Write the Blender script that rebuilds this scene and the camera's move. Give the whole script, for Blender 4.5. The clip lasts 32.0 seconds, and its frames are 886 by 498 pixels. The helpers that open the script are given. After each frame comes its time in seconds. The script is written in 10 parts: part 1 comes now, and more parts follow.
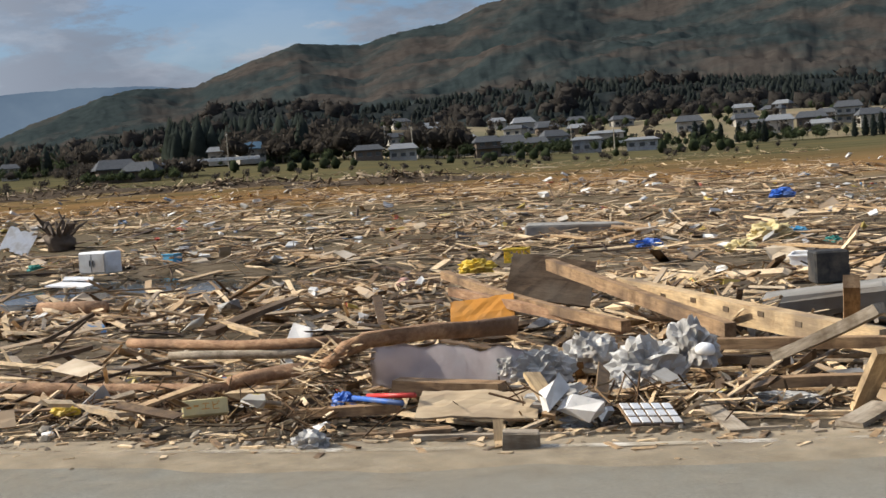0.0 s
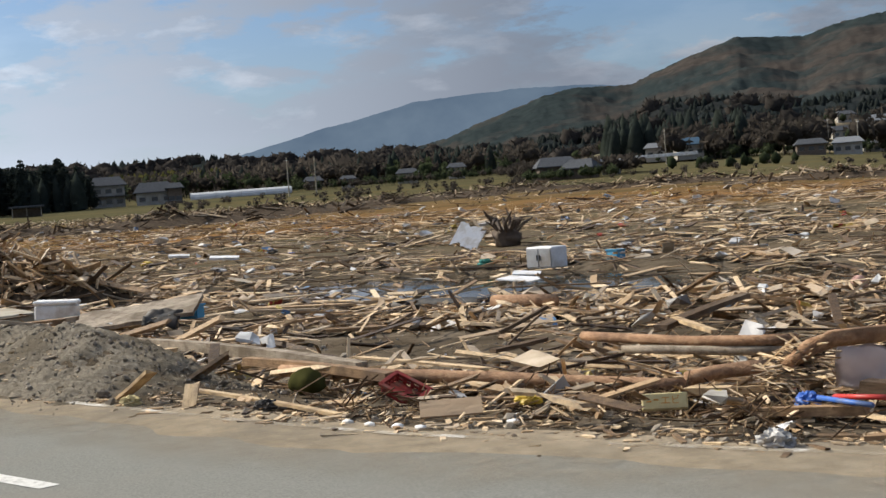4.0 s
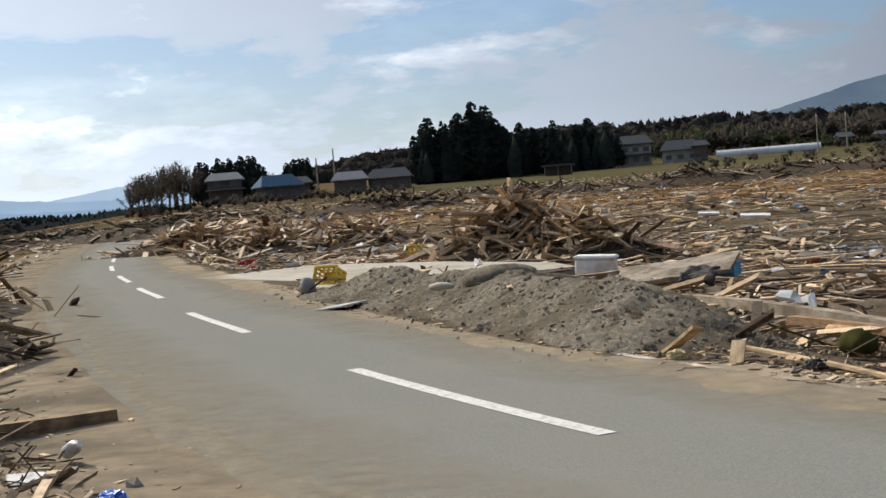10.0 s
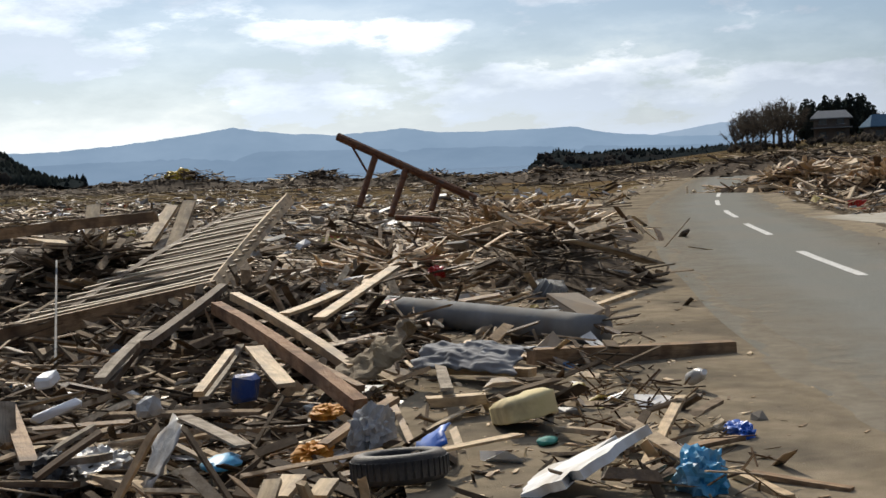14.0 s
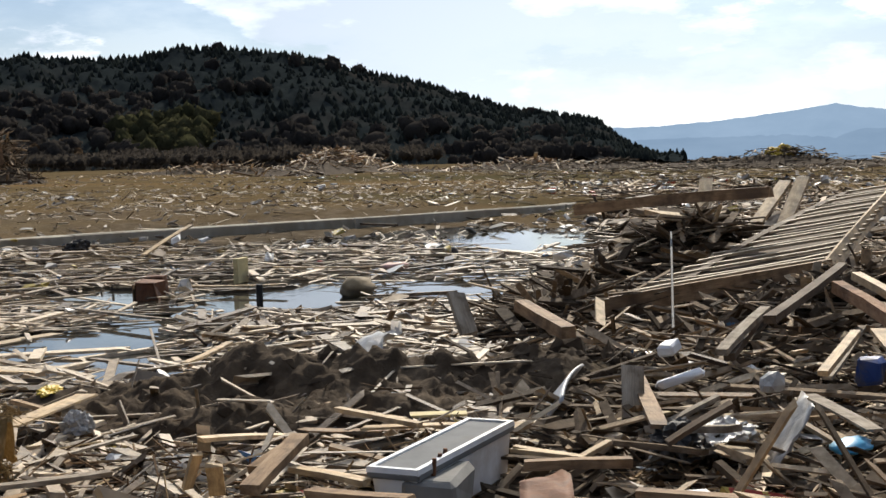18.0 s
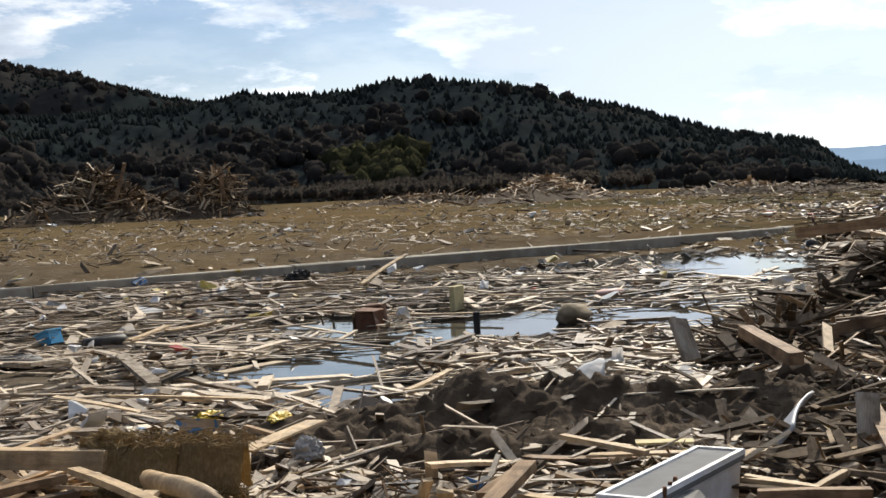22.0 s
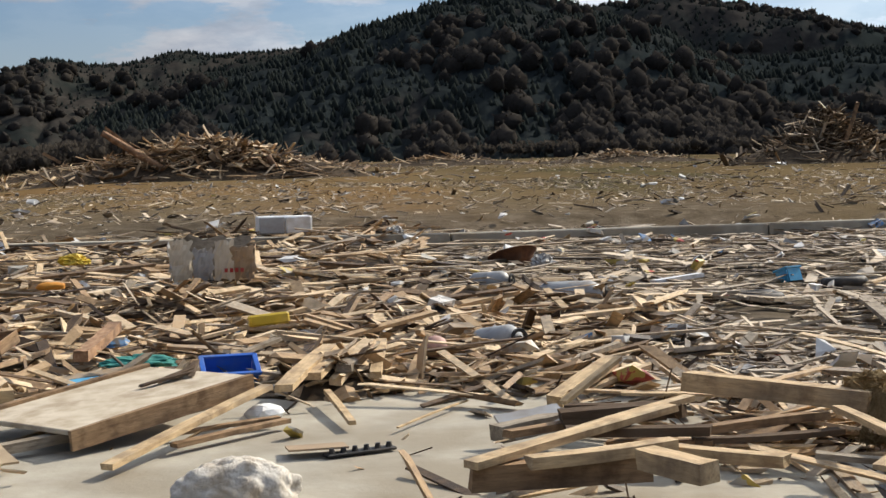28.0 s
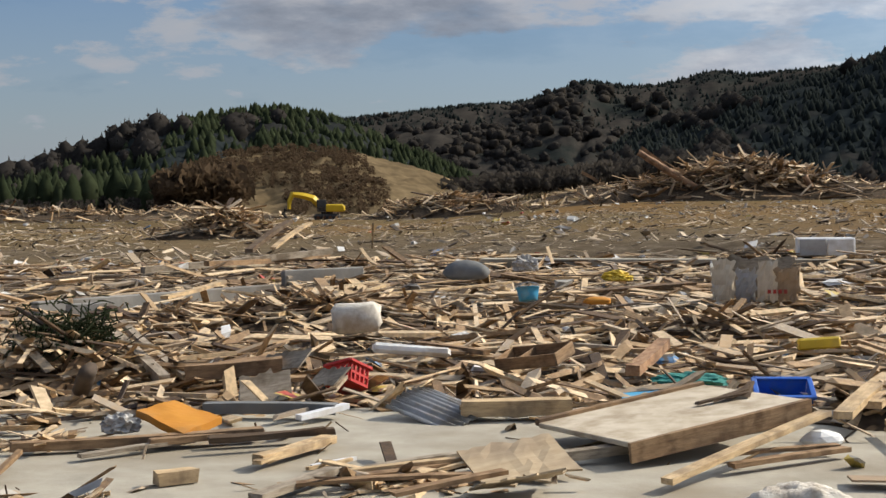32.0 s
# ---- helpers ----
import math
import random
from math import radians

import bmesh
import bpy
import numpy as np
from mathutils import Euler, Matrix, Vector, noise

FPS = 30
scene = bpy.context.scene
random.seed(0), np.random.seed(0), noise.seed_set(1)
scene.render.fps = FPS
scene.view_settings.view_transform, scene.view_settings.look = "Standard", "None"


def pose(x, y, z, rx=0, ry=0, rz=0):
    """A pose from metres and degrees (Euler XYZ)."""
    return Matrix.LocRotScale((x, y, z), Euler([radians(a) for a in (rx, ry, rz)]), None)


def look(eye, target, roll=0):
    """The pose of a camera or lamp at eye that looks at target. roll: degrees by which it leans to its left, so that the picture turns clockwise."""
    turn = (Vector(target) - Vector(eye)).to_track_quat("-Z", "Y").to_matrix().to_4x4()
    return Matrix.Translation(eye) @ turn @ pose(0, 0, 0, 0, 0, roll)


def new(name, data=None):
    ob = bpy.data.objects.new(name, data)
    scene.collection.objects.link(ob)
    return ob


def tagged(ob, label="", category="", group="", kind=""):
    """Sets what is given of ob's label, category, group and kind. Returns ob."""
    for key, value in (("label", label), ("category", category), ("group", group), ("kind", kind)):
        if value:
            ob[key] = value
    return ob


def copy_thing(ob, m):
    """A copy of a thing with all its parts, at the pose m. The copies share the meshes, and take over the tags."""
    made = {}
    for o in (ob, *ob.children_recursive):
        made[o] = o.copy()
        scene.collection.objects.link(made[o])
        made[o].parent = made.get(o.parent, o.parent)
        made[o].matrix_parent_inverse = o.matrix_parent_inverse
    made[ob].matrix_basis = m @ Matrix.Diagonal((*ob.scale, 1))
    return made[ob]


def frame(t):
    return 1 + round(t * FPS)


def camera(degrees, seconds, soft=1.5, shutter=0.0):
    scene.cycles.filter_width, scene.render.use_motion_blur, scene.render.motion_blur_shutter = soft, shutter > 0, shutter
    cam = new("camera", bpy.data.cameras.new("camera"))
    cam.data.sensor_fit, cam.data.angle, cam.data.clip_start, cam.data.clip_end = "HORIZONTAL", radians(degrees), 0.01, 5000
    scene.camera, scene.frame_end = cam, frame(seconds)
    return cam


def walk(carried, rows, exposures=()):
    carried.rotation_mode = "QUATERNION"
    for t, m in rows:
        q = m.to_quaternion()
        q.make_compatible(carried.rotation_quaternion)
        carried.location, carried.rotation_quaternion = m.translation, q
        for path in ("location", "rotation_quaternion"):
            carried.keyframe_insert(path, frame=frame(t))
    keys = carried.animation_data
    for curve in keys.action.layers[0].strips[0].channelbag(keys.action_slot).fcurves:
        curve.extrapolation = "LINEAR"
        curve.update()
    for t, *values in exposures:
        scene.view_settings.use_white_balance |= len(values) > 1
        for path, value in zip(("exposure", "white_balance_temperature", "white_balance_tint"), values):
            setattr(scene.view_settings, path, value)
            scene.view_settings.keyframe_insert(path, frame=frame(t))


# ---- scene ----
# ---- camera ----
cam = camera(34.8, 32.0, soft=1.5)
ARM = 0.555          # how far the camera is held out in front of the turning body
EYE_Z = 1.65


def aim(heading, pitch, roll):
    h, p = radians(heading), radians(pitch)
    eye = Vector((-math.sin(h) * ARM, math.cos(h) * ARM, EYE_Z))
    way = Vector((-math.sin(h) * math.cos(p), math.cos(h) * math.cos(p), math.sin(p)))
    return look(eye, eye + way, roll)


# seconds, heading (degrees to the left of +y), pitch, roll
PAN = [
    (0, 51.46, -3.26, -3.92),
    (0.5, 53.38, -3.48, -3.02),
    (1, 56.08, -3.02, -3.36),
    (1.5, 59.50, -2.52, -4.99),
    (2, 62.21, -2.39, -4.05),
    (2.5, 63.07, -2.45, -4.66),
    (3, 64.20, -2.75, -4.88),
    (3.5, 66.50, -1.69, -4.83),
    (4, 68.99, -2.14, -4.35),
    (4.5, 73.54, -2.72, -6.93),
    (6.5, 80.58, -3.07, -6.09),
    (7, 81.40, -3.04, -5.55),
    (7.5, 82.13, -2.50, -5.70),
    (8, 81.89, -3.38, -5.27),
    (8.5, 82.57, -2.22, -4.97),
    (9, 83.16, -2.23, -4.91),
    (9.5, 85.01, -2.33, -4.78),
    (10, 90.08, -2.20, -4.56),
    (10.5, 95.94, -2.07, -4.88),
    (11, 100.48, -1.34, -4.97),
    (11.5, 103.23, -1.64, -4.50),
    (12, 104.45, -1.35, -4.84),
    (12.5, 104.41, -0.81, -4.26),
    (13, 107.25, -1.68, -1.91),
    (13.5, 111.05, -2.41, -2.16),
    (14, 114.09, -3.29, -2.52),
    (14.5, 116.77, -4.26, -1.11),
    (16.5, 128.40, -3.81, -2.85),
    (17, 131.94, -4.13, -2.86),
    (17.5, 135.07, -3.71, -2.16),
    (18, 137.91, -3.45, -1.47),
    (18.5, 141.29, -2.96, -1.72),
    (19, 143.83, -3.08, -1.84),
    (19.5, 145.78, -3.08, -2.59),
    (20, 146.34, -2.15, -3.03),
    (20.5, 146.81, -2.08, -2.72),
    (21, 146.68, -1.73, -2.68),
    (21.5, 146.63, -1.69, -2.64),
    (22, 146.38, -2.05, -2.62),
    (22.5, 146.78, -2.08, -2.65),
    (23, 147.11, -2.47, -2.61),
    (23.5, 147.95, -2.30, -2.44),
    (24, 150.21, -1.78, -2.51),
    (24.5, 151.98, -2.26, -2.29),
    (25, 154.89, -2.32, -2.55),
    (25.5, 158.76, -1.94, -2.27),
    (26, 161.76, -1.98, -1.39),
    (26.5, 165.67, -2.36, -1.51),
    (28.5, 178.26, -3.62, -0.68),
    (29, 181.60, -3.11, -0.27),
    (29.5, 184.51, -2.82, -0.83),
    (30, 187.57, -3.21, -0.65),
    (30.5, 190.53, -2.44, -0.48),
    (31, 191.07, -1.74, -0.46),
    (31.5, 193.03, -1.68, -0.50),
    (32, 196.41, -2.38, -0.68),
]
EXPOSURES = [(0.0, 0.58), (4.0, 0.50), (9.0, 0.42), (12.0, 0.16), (14.0, 0.02), (17.0, 0.24), (20.0, 0.30), (26.0, 0.40), (29.0, 0.46), (32.0, 0.40)]
walk(cam, [(t, aim(h, p, r)) for t, h, p, r in PAN], EXPOSURES)

# ---- world and sun ----
SUN_AZ, SUN_EL = 127.0, 34.0
sun_way = Vector((-math.sin(radians(SUN_AZ)) * math.cos(radians(SUN_EL)),
                  math.cos(radians(SUN_AZ)) * math.cos(radians(SUN_EL)), math.sin(radians(SUN_EL))))
sun = new("sun", bpy.data.lights.new("sun", "SUN"))
sun.data.energy, sun.data.angle, sun.data.color = 4.2, radians(0.6), (1.0, 0.91, 0.77)
sun.matrix_world = look(sun_way * 100, (0, 0, 0))


def link(tree, a, b):
    tree.links.new(a, b)


def math_node(tree, op, a, b=None, c=None):
    n = tree.nodes.new("ShaderNodeMath")
    n.operation = op
    for i, v in enumerate((a, b, c)):
        if v is None:
            continue
        if isinstance(v, (int, float)):
            n.inputs[i].default_value = v
        else:
            link(tree, v, n.inputs[i])
    return n.outputs[0]


def ramp_node(tree, fac, stops):
    n = tree.nodes.new("ShaderNodeValToRGB")
    while len(n.color_ramp.elements) < len(stops):
        n.color_ramp.elements.new(0.5)
    for e, (p, c) in zip(n.color_ramp.elements, stops):
        e.position = p
        e.color = (*c, 1) if len(c) == 3 else c
    if fac is not None:
        link(tree, fac, n.inputs[0])
    return n.outputs[0]


def noise_node(tree, vec, scale, detail=4.0, rough=0.55, distort=0.0):
    n = tree.nodes.new("ShaderNodeTexNoise")
    n.inputs["Scale"].default_value, n.inputs["Detail"].default_value = scale, detail
    n.inputs["Roughness"].default_value, n.inputs["Distortion"].default_value = rough, distort
    if vec is not None:
        link(tree, vec, n.inputs["Vector"])
    return n.outputs["Fac"]


def mix_node(tree, fac, a, b, mode="MIX"):
    n = tree.nodes.new("ShaderNodeMix")
    n.data_type, n.blend_type = "RGBA", mode
    for i, v in ((0, fac), (6, a), (7, b)):
        if isinstance(v, (int, float)):
            n.inputs[i].default_value = v
        elif isinstance(v, tuple):
            n.inputs[i].default_value = (*v, 1)
        else:
            link(tree, v, n.inputs[i])
    return n.outputs[2]


world = bpy.data.worlds.new("sky")
scene.world = world
world.use_nodes = True
wt = world.node_tree
wt.nodes.clear()
w_out = wt.nodes.new("ShaderNodeOutputWorld")
sky = wt.nodes.new("ShaderNodeTexSky")
sky.sky_type, sky.sun_disc = "NISHITA", False
sky.sun_elevation, sky.sun_rotation = radians(SUN_EL), radians(-SUN_AZ)
sky.air_density, sky.dust_density, sky.ozone_density = 1.0, 1.0, 1.6
w_co = wt.nodes.new("ShaderNodeTexCoord")
w_sep = wt.nodes.new("ShaderNodeSeparateXYZ")
link(wt, w_co.outputs["Generated"], w_sep.inputs[0])
up = math_node(wt, "ADD", math_node(wt, "MAXIMUM", w_sep.outputs[2], 0.0), 0.9)
w_com = wt.nodes.new("ShaderNodeCombineXYZ")
link(wt, math_node(wt, "MULTIPLY", w_sep.outputs[2], 3.0), w_com.inputs[2])
link(wt, math_node(wt, "DIVIDE", w_sep.outputs[0], up), w_com.inputs[0])
link(wt, math_node(wt, "DIVIDE", w_sep.outputs[1], up), w_com.inputs[1])
w_puff = wt.nodes.new("ShaderNodeTexVoronoi")
w_puff.feature, w_puff.inputs["Scale"].default_value = "SMOOTH_F1", 19.0
link(wt, w_com.outputs[0], w_puff.inputs["Vector"])
billow = math_node(wt, "MULTIPLY", math_node(wt, "SUBTRACT", 0.45, w_puff.outputs["Distance"]), 0.17)
cl = math_node(wt, "ADD", noise_node(wt, w_com.outputs[0], 4.6, 12.0, 0.62), billow)
cl_big = noise_node(wt, w_com.outputs[0], 1.3, 2.0, 0.5)
w_bank = wt.nodes.new("ShaderNodeVectorMath")
w_bank.operation = "DOT_PRODUCT"
w_bank.inputs[1].default_value = (-0.94, 0.34, 0.0)
link(wt, w_co.outputs["Generated"], w_bank.inputs[0])
banked = math_node(wt, "MULTIPLY", w_bank.outputs["Value"], 0.05)
cover = math_node(wt, "ADD", math_node(wt, "ADD", math_node(wt, "MULTIPLY", cl, 0.72), math_node(wt, "MULTIPLY", cl_big, 0.36)), banked)
cover_f = ramp_node(wt, cover, [(0.508, (0, 0, 0)), (0.552, (0.80, 0.80, 0.80)), (0.61, (0.97, 0.97, 0.97))])
w_map = wt.nodes.new("ShaderNodeMapping")
w_map.inputs["Location"].default_value = (0.0, 0.0, 0.07)
link(wt, w_com.outputs[0], w_map.inputs[0])
cl_core = noise_node(wt, w_map.outputs[0], 4.6, 10.0, 0.6)
core_sum = math_node(wt, "ADD", math_node(wt, "ADD", math_node(wt, "MULTIPLY", cl_core, 0.72), math_node(wt, "MULTIPLY", cl_big, 0.36)), math_node(wt, "MULTIPLY", banked, 2.2))
cloud_col = ramp_node(wt, core_sum, [(0.50, (1.0, 1.0, 1.0)), (0.55, (0.62, 0.67, 0.75)), (0.61, (0.36, 0.41, 0.49))])
bg_sky = wt.nodes.new("ShaderNodeBackground")
bg_sky.inputs[1].default_value = 0.06
link(wt, mix_node(wt, 1.0, sky.outputs[0], (0.70, 0.87, 1.12), "MULTIPLY"), bg_sky.inputs[0])
bg_cloud = wt.nodes.new("ShaderNodeBackground")
bg_cloud.inputs[1].default_value = 0.88
w_dot = wt.nodes.new("ShaderNodeVectorMath")
w_dot.operation = "DOT_PRODUCT"
w_dot.inputs[1].default_value = sun_way
link(wt, w_co.outputs["Generated"], w_dot.inputs[0])
toward = ramp_node(wt, math_node(wt, "ADD", math_node(wt, "MULTIPLY", w_dot.outputs["Value"], 0.5), 0.5), [(0.35, (0.32, 0.33, 0.35)), (0.72, (0.39, 0.39, 0.41)), (0.84, (0.92, 0.92, 0.93)), (0.90, (1.28, 1.28, 1.27)), (0.96, (1.95, 1.95, 1.92))])
haze = ramp_node(wt, w_sep.outputs[2], [(0.0, (0.75, 0.75, 0.75)), (0.06, (0.36, 0.36, 0.36)), (0.18, (0.0, 0.0, 0.0))])
cloud_lit = mix_node(wt, 1.0, mix_node(wt, haze, cloud_col, (0.80, 0.90, 1.04)), toward, "MULTIPLY")
# a cloudy sky is brighter overhead than at the horizon
overhead = math_node(wt, "ADD", math_node(wt, "MULTIPLY", math_node(wt, "MAXIMUM", math_node(wt, "SUBTRACT", w_sep.outputs[2], 0.2), 0.0), 1.5), 1.0)
w_over = wt.nodes.new("ShaderNodeVectorMath")
w_over.operation = "SCALE"
link(wt, cloud_lit, w_over.inputs[0])
link(wt, overhead, w_over.inputs["Scale"])
link(wt, w_over.outputs[0], bg_cloud.inputs[0])
w_mix = wt.nodes.new("ShaderNodeMixShader")
link(wt, math_node(wt, "MAXIMUM", cover_f, haze), w_mix.inputs[0])
link(wt, bg_sky.outputs[0], w_mix.inputs[1])
link(wt, bg_cloud.outputs[0], w_mix.inputs[2])
link(wt, w_mix.outputs[0], w_out.inputs[0])

# ---- materials ----


def material(name, stops, scale=4.0, rough=0.8, bump=0.0, bump_scale=None, metal=0.0, vary="", stretch=None,
             stain=None, stain_scale=0.6, detail=5.0, spec=0.25, alpha=1.0, rough_vary=0.0):
    """A procedural surface: grain from noise in object space, a larger stain, variation by object or by loose piece."""
    m = bpy.data.materials.new(name)
    m.use_nodes = True
    t = m.node_tree
    b = t.nodes["Principled BSDF"]
    co = t.nodes.new("ShaderNodeTexCoord")
    vec = co.outputs["Object"]
    if stretch:
        mp = t.nodes.new("ShaderNodeMapping")
        mp.inputs["Scale"].default_value = stretch
        link(t, vec, mp.inputs[0])
        vec = mp.outputs[0]
    n1 = noise_node(t, vec, scale, detail)
    if vary == "object":
        r = t.nodes.new("ShaderNodeObjectInfo").outputs["Random"]
    elif vary == "island":
        r = t.nodes.new("ShaderNodeNewGeometry").outputs["Random Per Island"]
    else:
        r = None
    if r is None:
        col = ramp_node(t, n1, stops)
    else:
        k = math_node(t, "ADD", r, math_node(t, "MULTIPLY", math_node(t, "SUBTRACT", n1, 0.5), 0.28))
        col = ramp_node(t, k, stops)
        grain = ramp_node(t, n1, [(0.3, (0.68, 0.66, 0.64)), (0.65, (1.05, 1.04, 1.03))])
        col = mix_node(t, 0.8, col, grain, "MULTIPLY")
    if stretch and stretch[1] >= 7:
        streak = ramp_node(t, noise_node(t, vec, scale * 3.2, 7.0, 0.72, 0.4), [(0.30, (0.50, 0.47, 0.44)), (0.46, (0.88, 0.86, 0.84)), (0.62, (1.10, 1.09, 1.07))])
        col = mix_node(t, 0.85, col, streak, "MULTIPLY")
        grime = ramp_node(t, noise_node(t, co.outputs["Object"], 5.5, 6.0, 0.7), [(0.50, (1, 1, 1)), (0.66, (0.52, 0.47, 0.42))])
        col = mix_node(t, 0.8, col, grime, "MULTIPLY")
    if stain:
        s = noise_node(t, co.outputs["Object"], stain_scale, 4.0, 0.6)
        sf = ramp_node(t, s, [(0.46, (0, 0, 0)), (0.64, (0.8, 0.8, 0.8))])
        col = mix_node(t, sf, col, stain)
    link(t, col, b.inputs["Base Color"])
    b.inputs["Roughness"].default_value, b.inputs["Metallic"].default_value = rough, metal
    if rough_vary:
        rv = math_node(t, "ADD", rough - rough_vary / 2, math_node(t, "MULTIPLY", n1, rough_vary))
        link(t, rv, b.inputs["Roughness"])
    b.inputs["Specular IOR Level"].default_value = spec
    b.inputs["Alpha"].default_value = alpha
    if bump:
        bn = t.nodes.new("ShaderNodeBump")
        bn.inputs["Strength"].default_value, bn.inputs["Distance"].default_value = bump, 0.02
        link(t, noise_node(t, vec, bump_scale or scale * 2, 6.0, 0.65), bn.inputs["Height"])
        link(t, bn.outputs[0], b.inputs["Normal"])
    return m


WOODS = [(0.0, (0.055, 0.034, 0.02)), (0.14, (0.13, 0.083, 0.046)), (0.30, (0.31, 0.20, 0.105)), (0.48, (0.50, 0.345, 0.19)),
         (0.60, (0.32, 0.265, 0.20)), (0.76, (0.62, 0.455, 0.265)), (1.0, (0.78, 0.61, 0.40))]
# Old timber tones, lowered further for the shade of backlit wreckage.
OLD_SHADED_WOODS = [(0.0, (0.05, 0.037, 0.025)), (0.35, (0.10, 0.074, 0.05)), (0.6, (0.17, 0.127, 0.086)), (0.75, (0.29, 0.222, 0.152)),
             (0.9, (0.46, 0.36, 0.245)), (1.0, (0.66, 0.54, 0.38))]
M_WOOD = material("weathered_wood", WOODS, 3.0, 0.72, 0.35, 9.0, vary="object", stretch=(1, 7, 7), rough_vary=0.25)
SOAKED = [(0.0, (0.06, 0.044, 0.03)), (0.14, (0.13, 0.095, 0.062)), (0.30, (0.28, 0.21, 0.14)), (0.48, (0.44, 0.34, 0.225)), (0.60, (0.34, 0.29, 0.225)), (0.76, (0.56, 0.45, 0.31)), (1.0, (0.74, 0.61, 0.44))]
M_WOODSG = material("soaked_wood", SOAKED, 15.0, 0.6, 0.4, 60.0, vary="island", rough_vary=0.3)
M_WOODS = material("scattered_wood", WOODS, 15.0, 0.66, 0.4, 60.0, vary="island", rough_vary=0.3)
M_WOODSD = material("old_shaded_timber", OLD_SHADED_WOODS, 15.0, 0.75, 0.4, 60.0, vary="island", rough_vary=0.2, spec=0.03)
M_WOODO = material("old_shaded_wood", OLD_SHADED_WOODS, 3.0, 0.78, 0.35, 9.0, vary="object", stretch=(1, 7, 7), rough_vary=0.2, spec=0.03)
M_TWIGS = material("roots_and_twigs", [(0.0, (0.05, 0.03, 0.018)), (0.5, (0.13, 0.08, 0.045)), (0.8, (0.22, 0.145, 0.08)), (1.0, (0.42, 0.31, 0.17))], 3.0, 0.85, vary="island", spec=0.05)
M_PALE = material("fresh_timber", [(0.2, (0.42, 0.29, 0.16)), (0.5, (0.57, 0.415, 0.235)), (0.8, (0.68, 0.53, 0.33))], 2.5, 0.68, 0.25, 9.0,
                  stretch=(1, 8, 8), stain=(0.20, 0.15, 0.10), stain_scale=1.5)
M_DARK = material("dark_timber", [(0.2, (0.055, 0.038, 0.026)), (0.5, (0.11, 0.076, 0.05)), (0.8, (0.17, 0.12, 0.08))], 2.5, 0.7, 0.35, 9.0,
                  stretch=(1, 8, 8), stain=(0.16, 0.125, 0.09), stain_scale=1.4, spec=0.05)
M_BROWN = material("brown_timber", [(0.2, (0.20, 0.125, 0.07)), (0.5, (0.32, 0.21, 0.12)), (0.8, (0.42, 0.295, 0.175))], 2.5, 0.7, 0.3, 9.0,
                   stretch=(1, 8, 8), stain=(0.10, 0.07, 0.05), stain_scale=1.4, spec=0.1)
M_GREYW = material("grey_timber", [(0.2, (0.21, 0.175, 0.135)), (0.5, (0.34, 0.29, 0.225)), (0.8, (0.44, 0.385, 0.31))], 2.5, 0.8, 0.4, 9.0,
                   stretch=(1, 8, 8), stain=(0.12, 0.09, 0.06), stain_scale=1.4, spec=0.1)
M_BARK = material("peeled_log", [(0.25, (0.20, 0.11, 0.06)), (0.5, (0.35, 0.205, 0.115)), (0.75, (0.48, 0.31, 0.18))], 7.0, 0.85, 1.0, 14.0,
                  stretch=(1, 3, 3), stain=(0.13, 0.075, 0.045), stain_scale=1.6)
M_BATTEN = material("light_brown_batten", [(0.3, (0.26, 0.20, 0.13)), (0.7, (0.46, 0.37, 0.25))], 3.0, 0.7, 0.2, 9.0, stretch=(1, 7, 7))
M_STEEL = material("rusted_steel", [(0.3, (0.085, 0.04, 0.025)), (0.55, (0.16, 0.075, 0.04)), (0.75, (0.10, 0.085, 0.075))], 6.0, 0.75, 0.3, metal=0.4)
M_CONC = material("concrete", [(0.25, (0.29, 0.262, 0.208)), (0.55, (0.375, 0.342, 0.275)), (0.8, (0.44, 0.405, 0.33))], 3.0, 0.88, 0.25, 22.0,
                  stain=(0.25, 0.21, 0.15), stain_scale=0.7)
M_CONCD = material("stained_concrete", [(0.25, (0.17, 0.165, 0.15)), (0.55, (0.25, 0.24, 0.22)), (0.8, (0.33, 0.315, 0.285))], 3.0, 0.9, 0.35, 18.0,
                   stain=(0.13, 0.105, 0.08), stain_scale=0.7)
M_ASPH = material("asphalt", [(0.3, (0.168, 0.168, 0.15)), (0.5, (0.212, 0.211, 0.188)), (0.7, (0.252, 0.25, 0.222))], 60.0, 0.92, 0.4, 130.0,
                  stain=(0.226, 0.214, 0.184), stain_scale=0.33, spec=0.0)
M_DUST = material("road_dust", [(0.25, (0.25, 0.205, 0.145)), (0.5, (0.33, 0.27, 0.19)), (0.75, (0.40, 0.335, 0.245))], 5.0, 0.95, 0.5, 40.0,
                  stain=(0.17, 0.15, 0.12), stain_scale=0.8, spec=0.0)
M_SHOULDER = material("shoulder_dirt", [(0.25, (0.185, 0.150, 0.104)), (0.5, (0.26, 0.213, 0.150)), (0.75, (0.33, 0.273, 0.196))], 4.0, 0.95, 0.6, 50.0,
                      stain=(0.105, 0.092, 0.074), stain_scale=0.7, spec=0.0)
M_DUSTG = material("pale_edge_dust", [(0.25, (0.19, 0.168, 0.135)), (0.5, (0.24, 0.215, 0.172)), (0.75, (0.29, 0.26, 0.21))], 5.0, 0.95, 0.5, 40.0, spec=0.0)
M_FILM = material("thin_tan_dust", [(0.25, (0.24, 0.20, 0.145)), (0.5, (0.31, 0.262, 0.192)), (0.75, (0.37, 0.315, 0.235))], 5.0, 0.95, 0.4, 40.0, spec=0.0)
film_t = M_FILM.node_tree
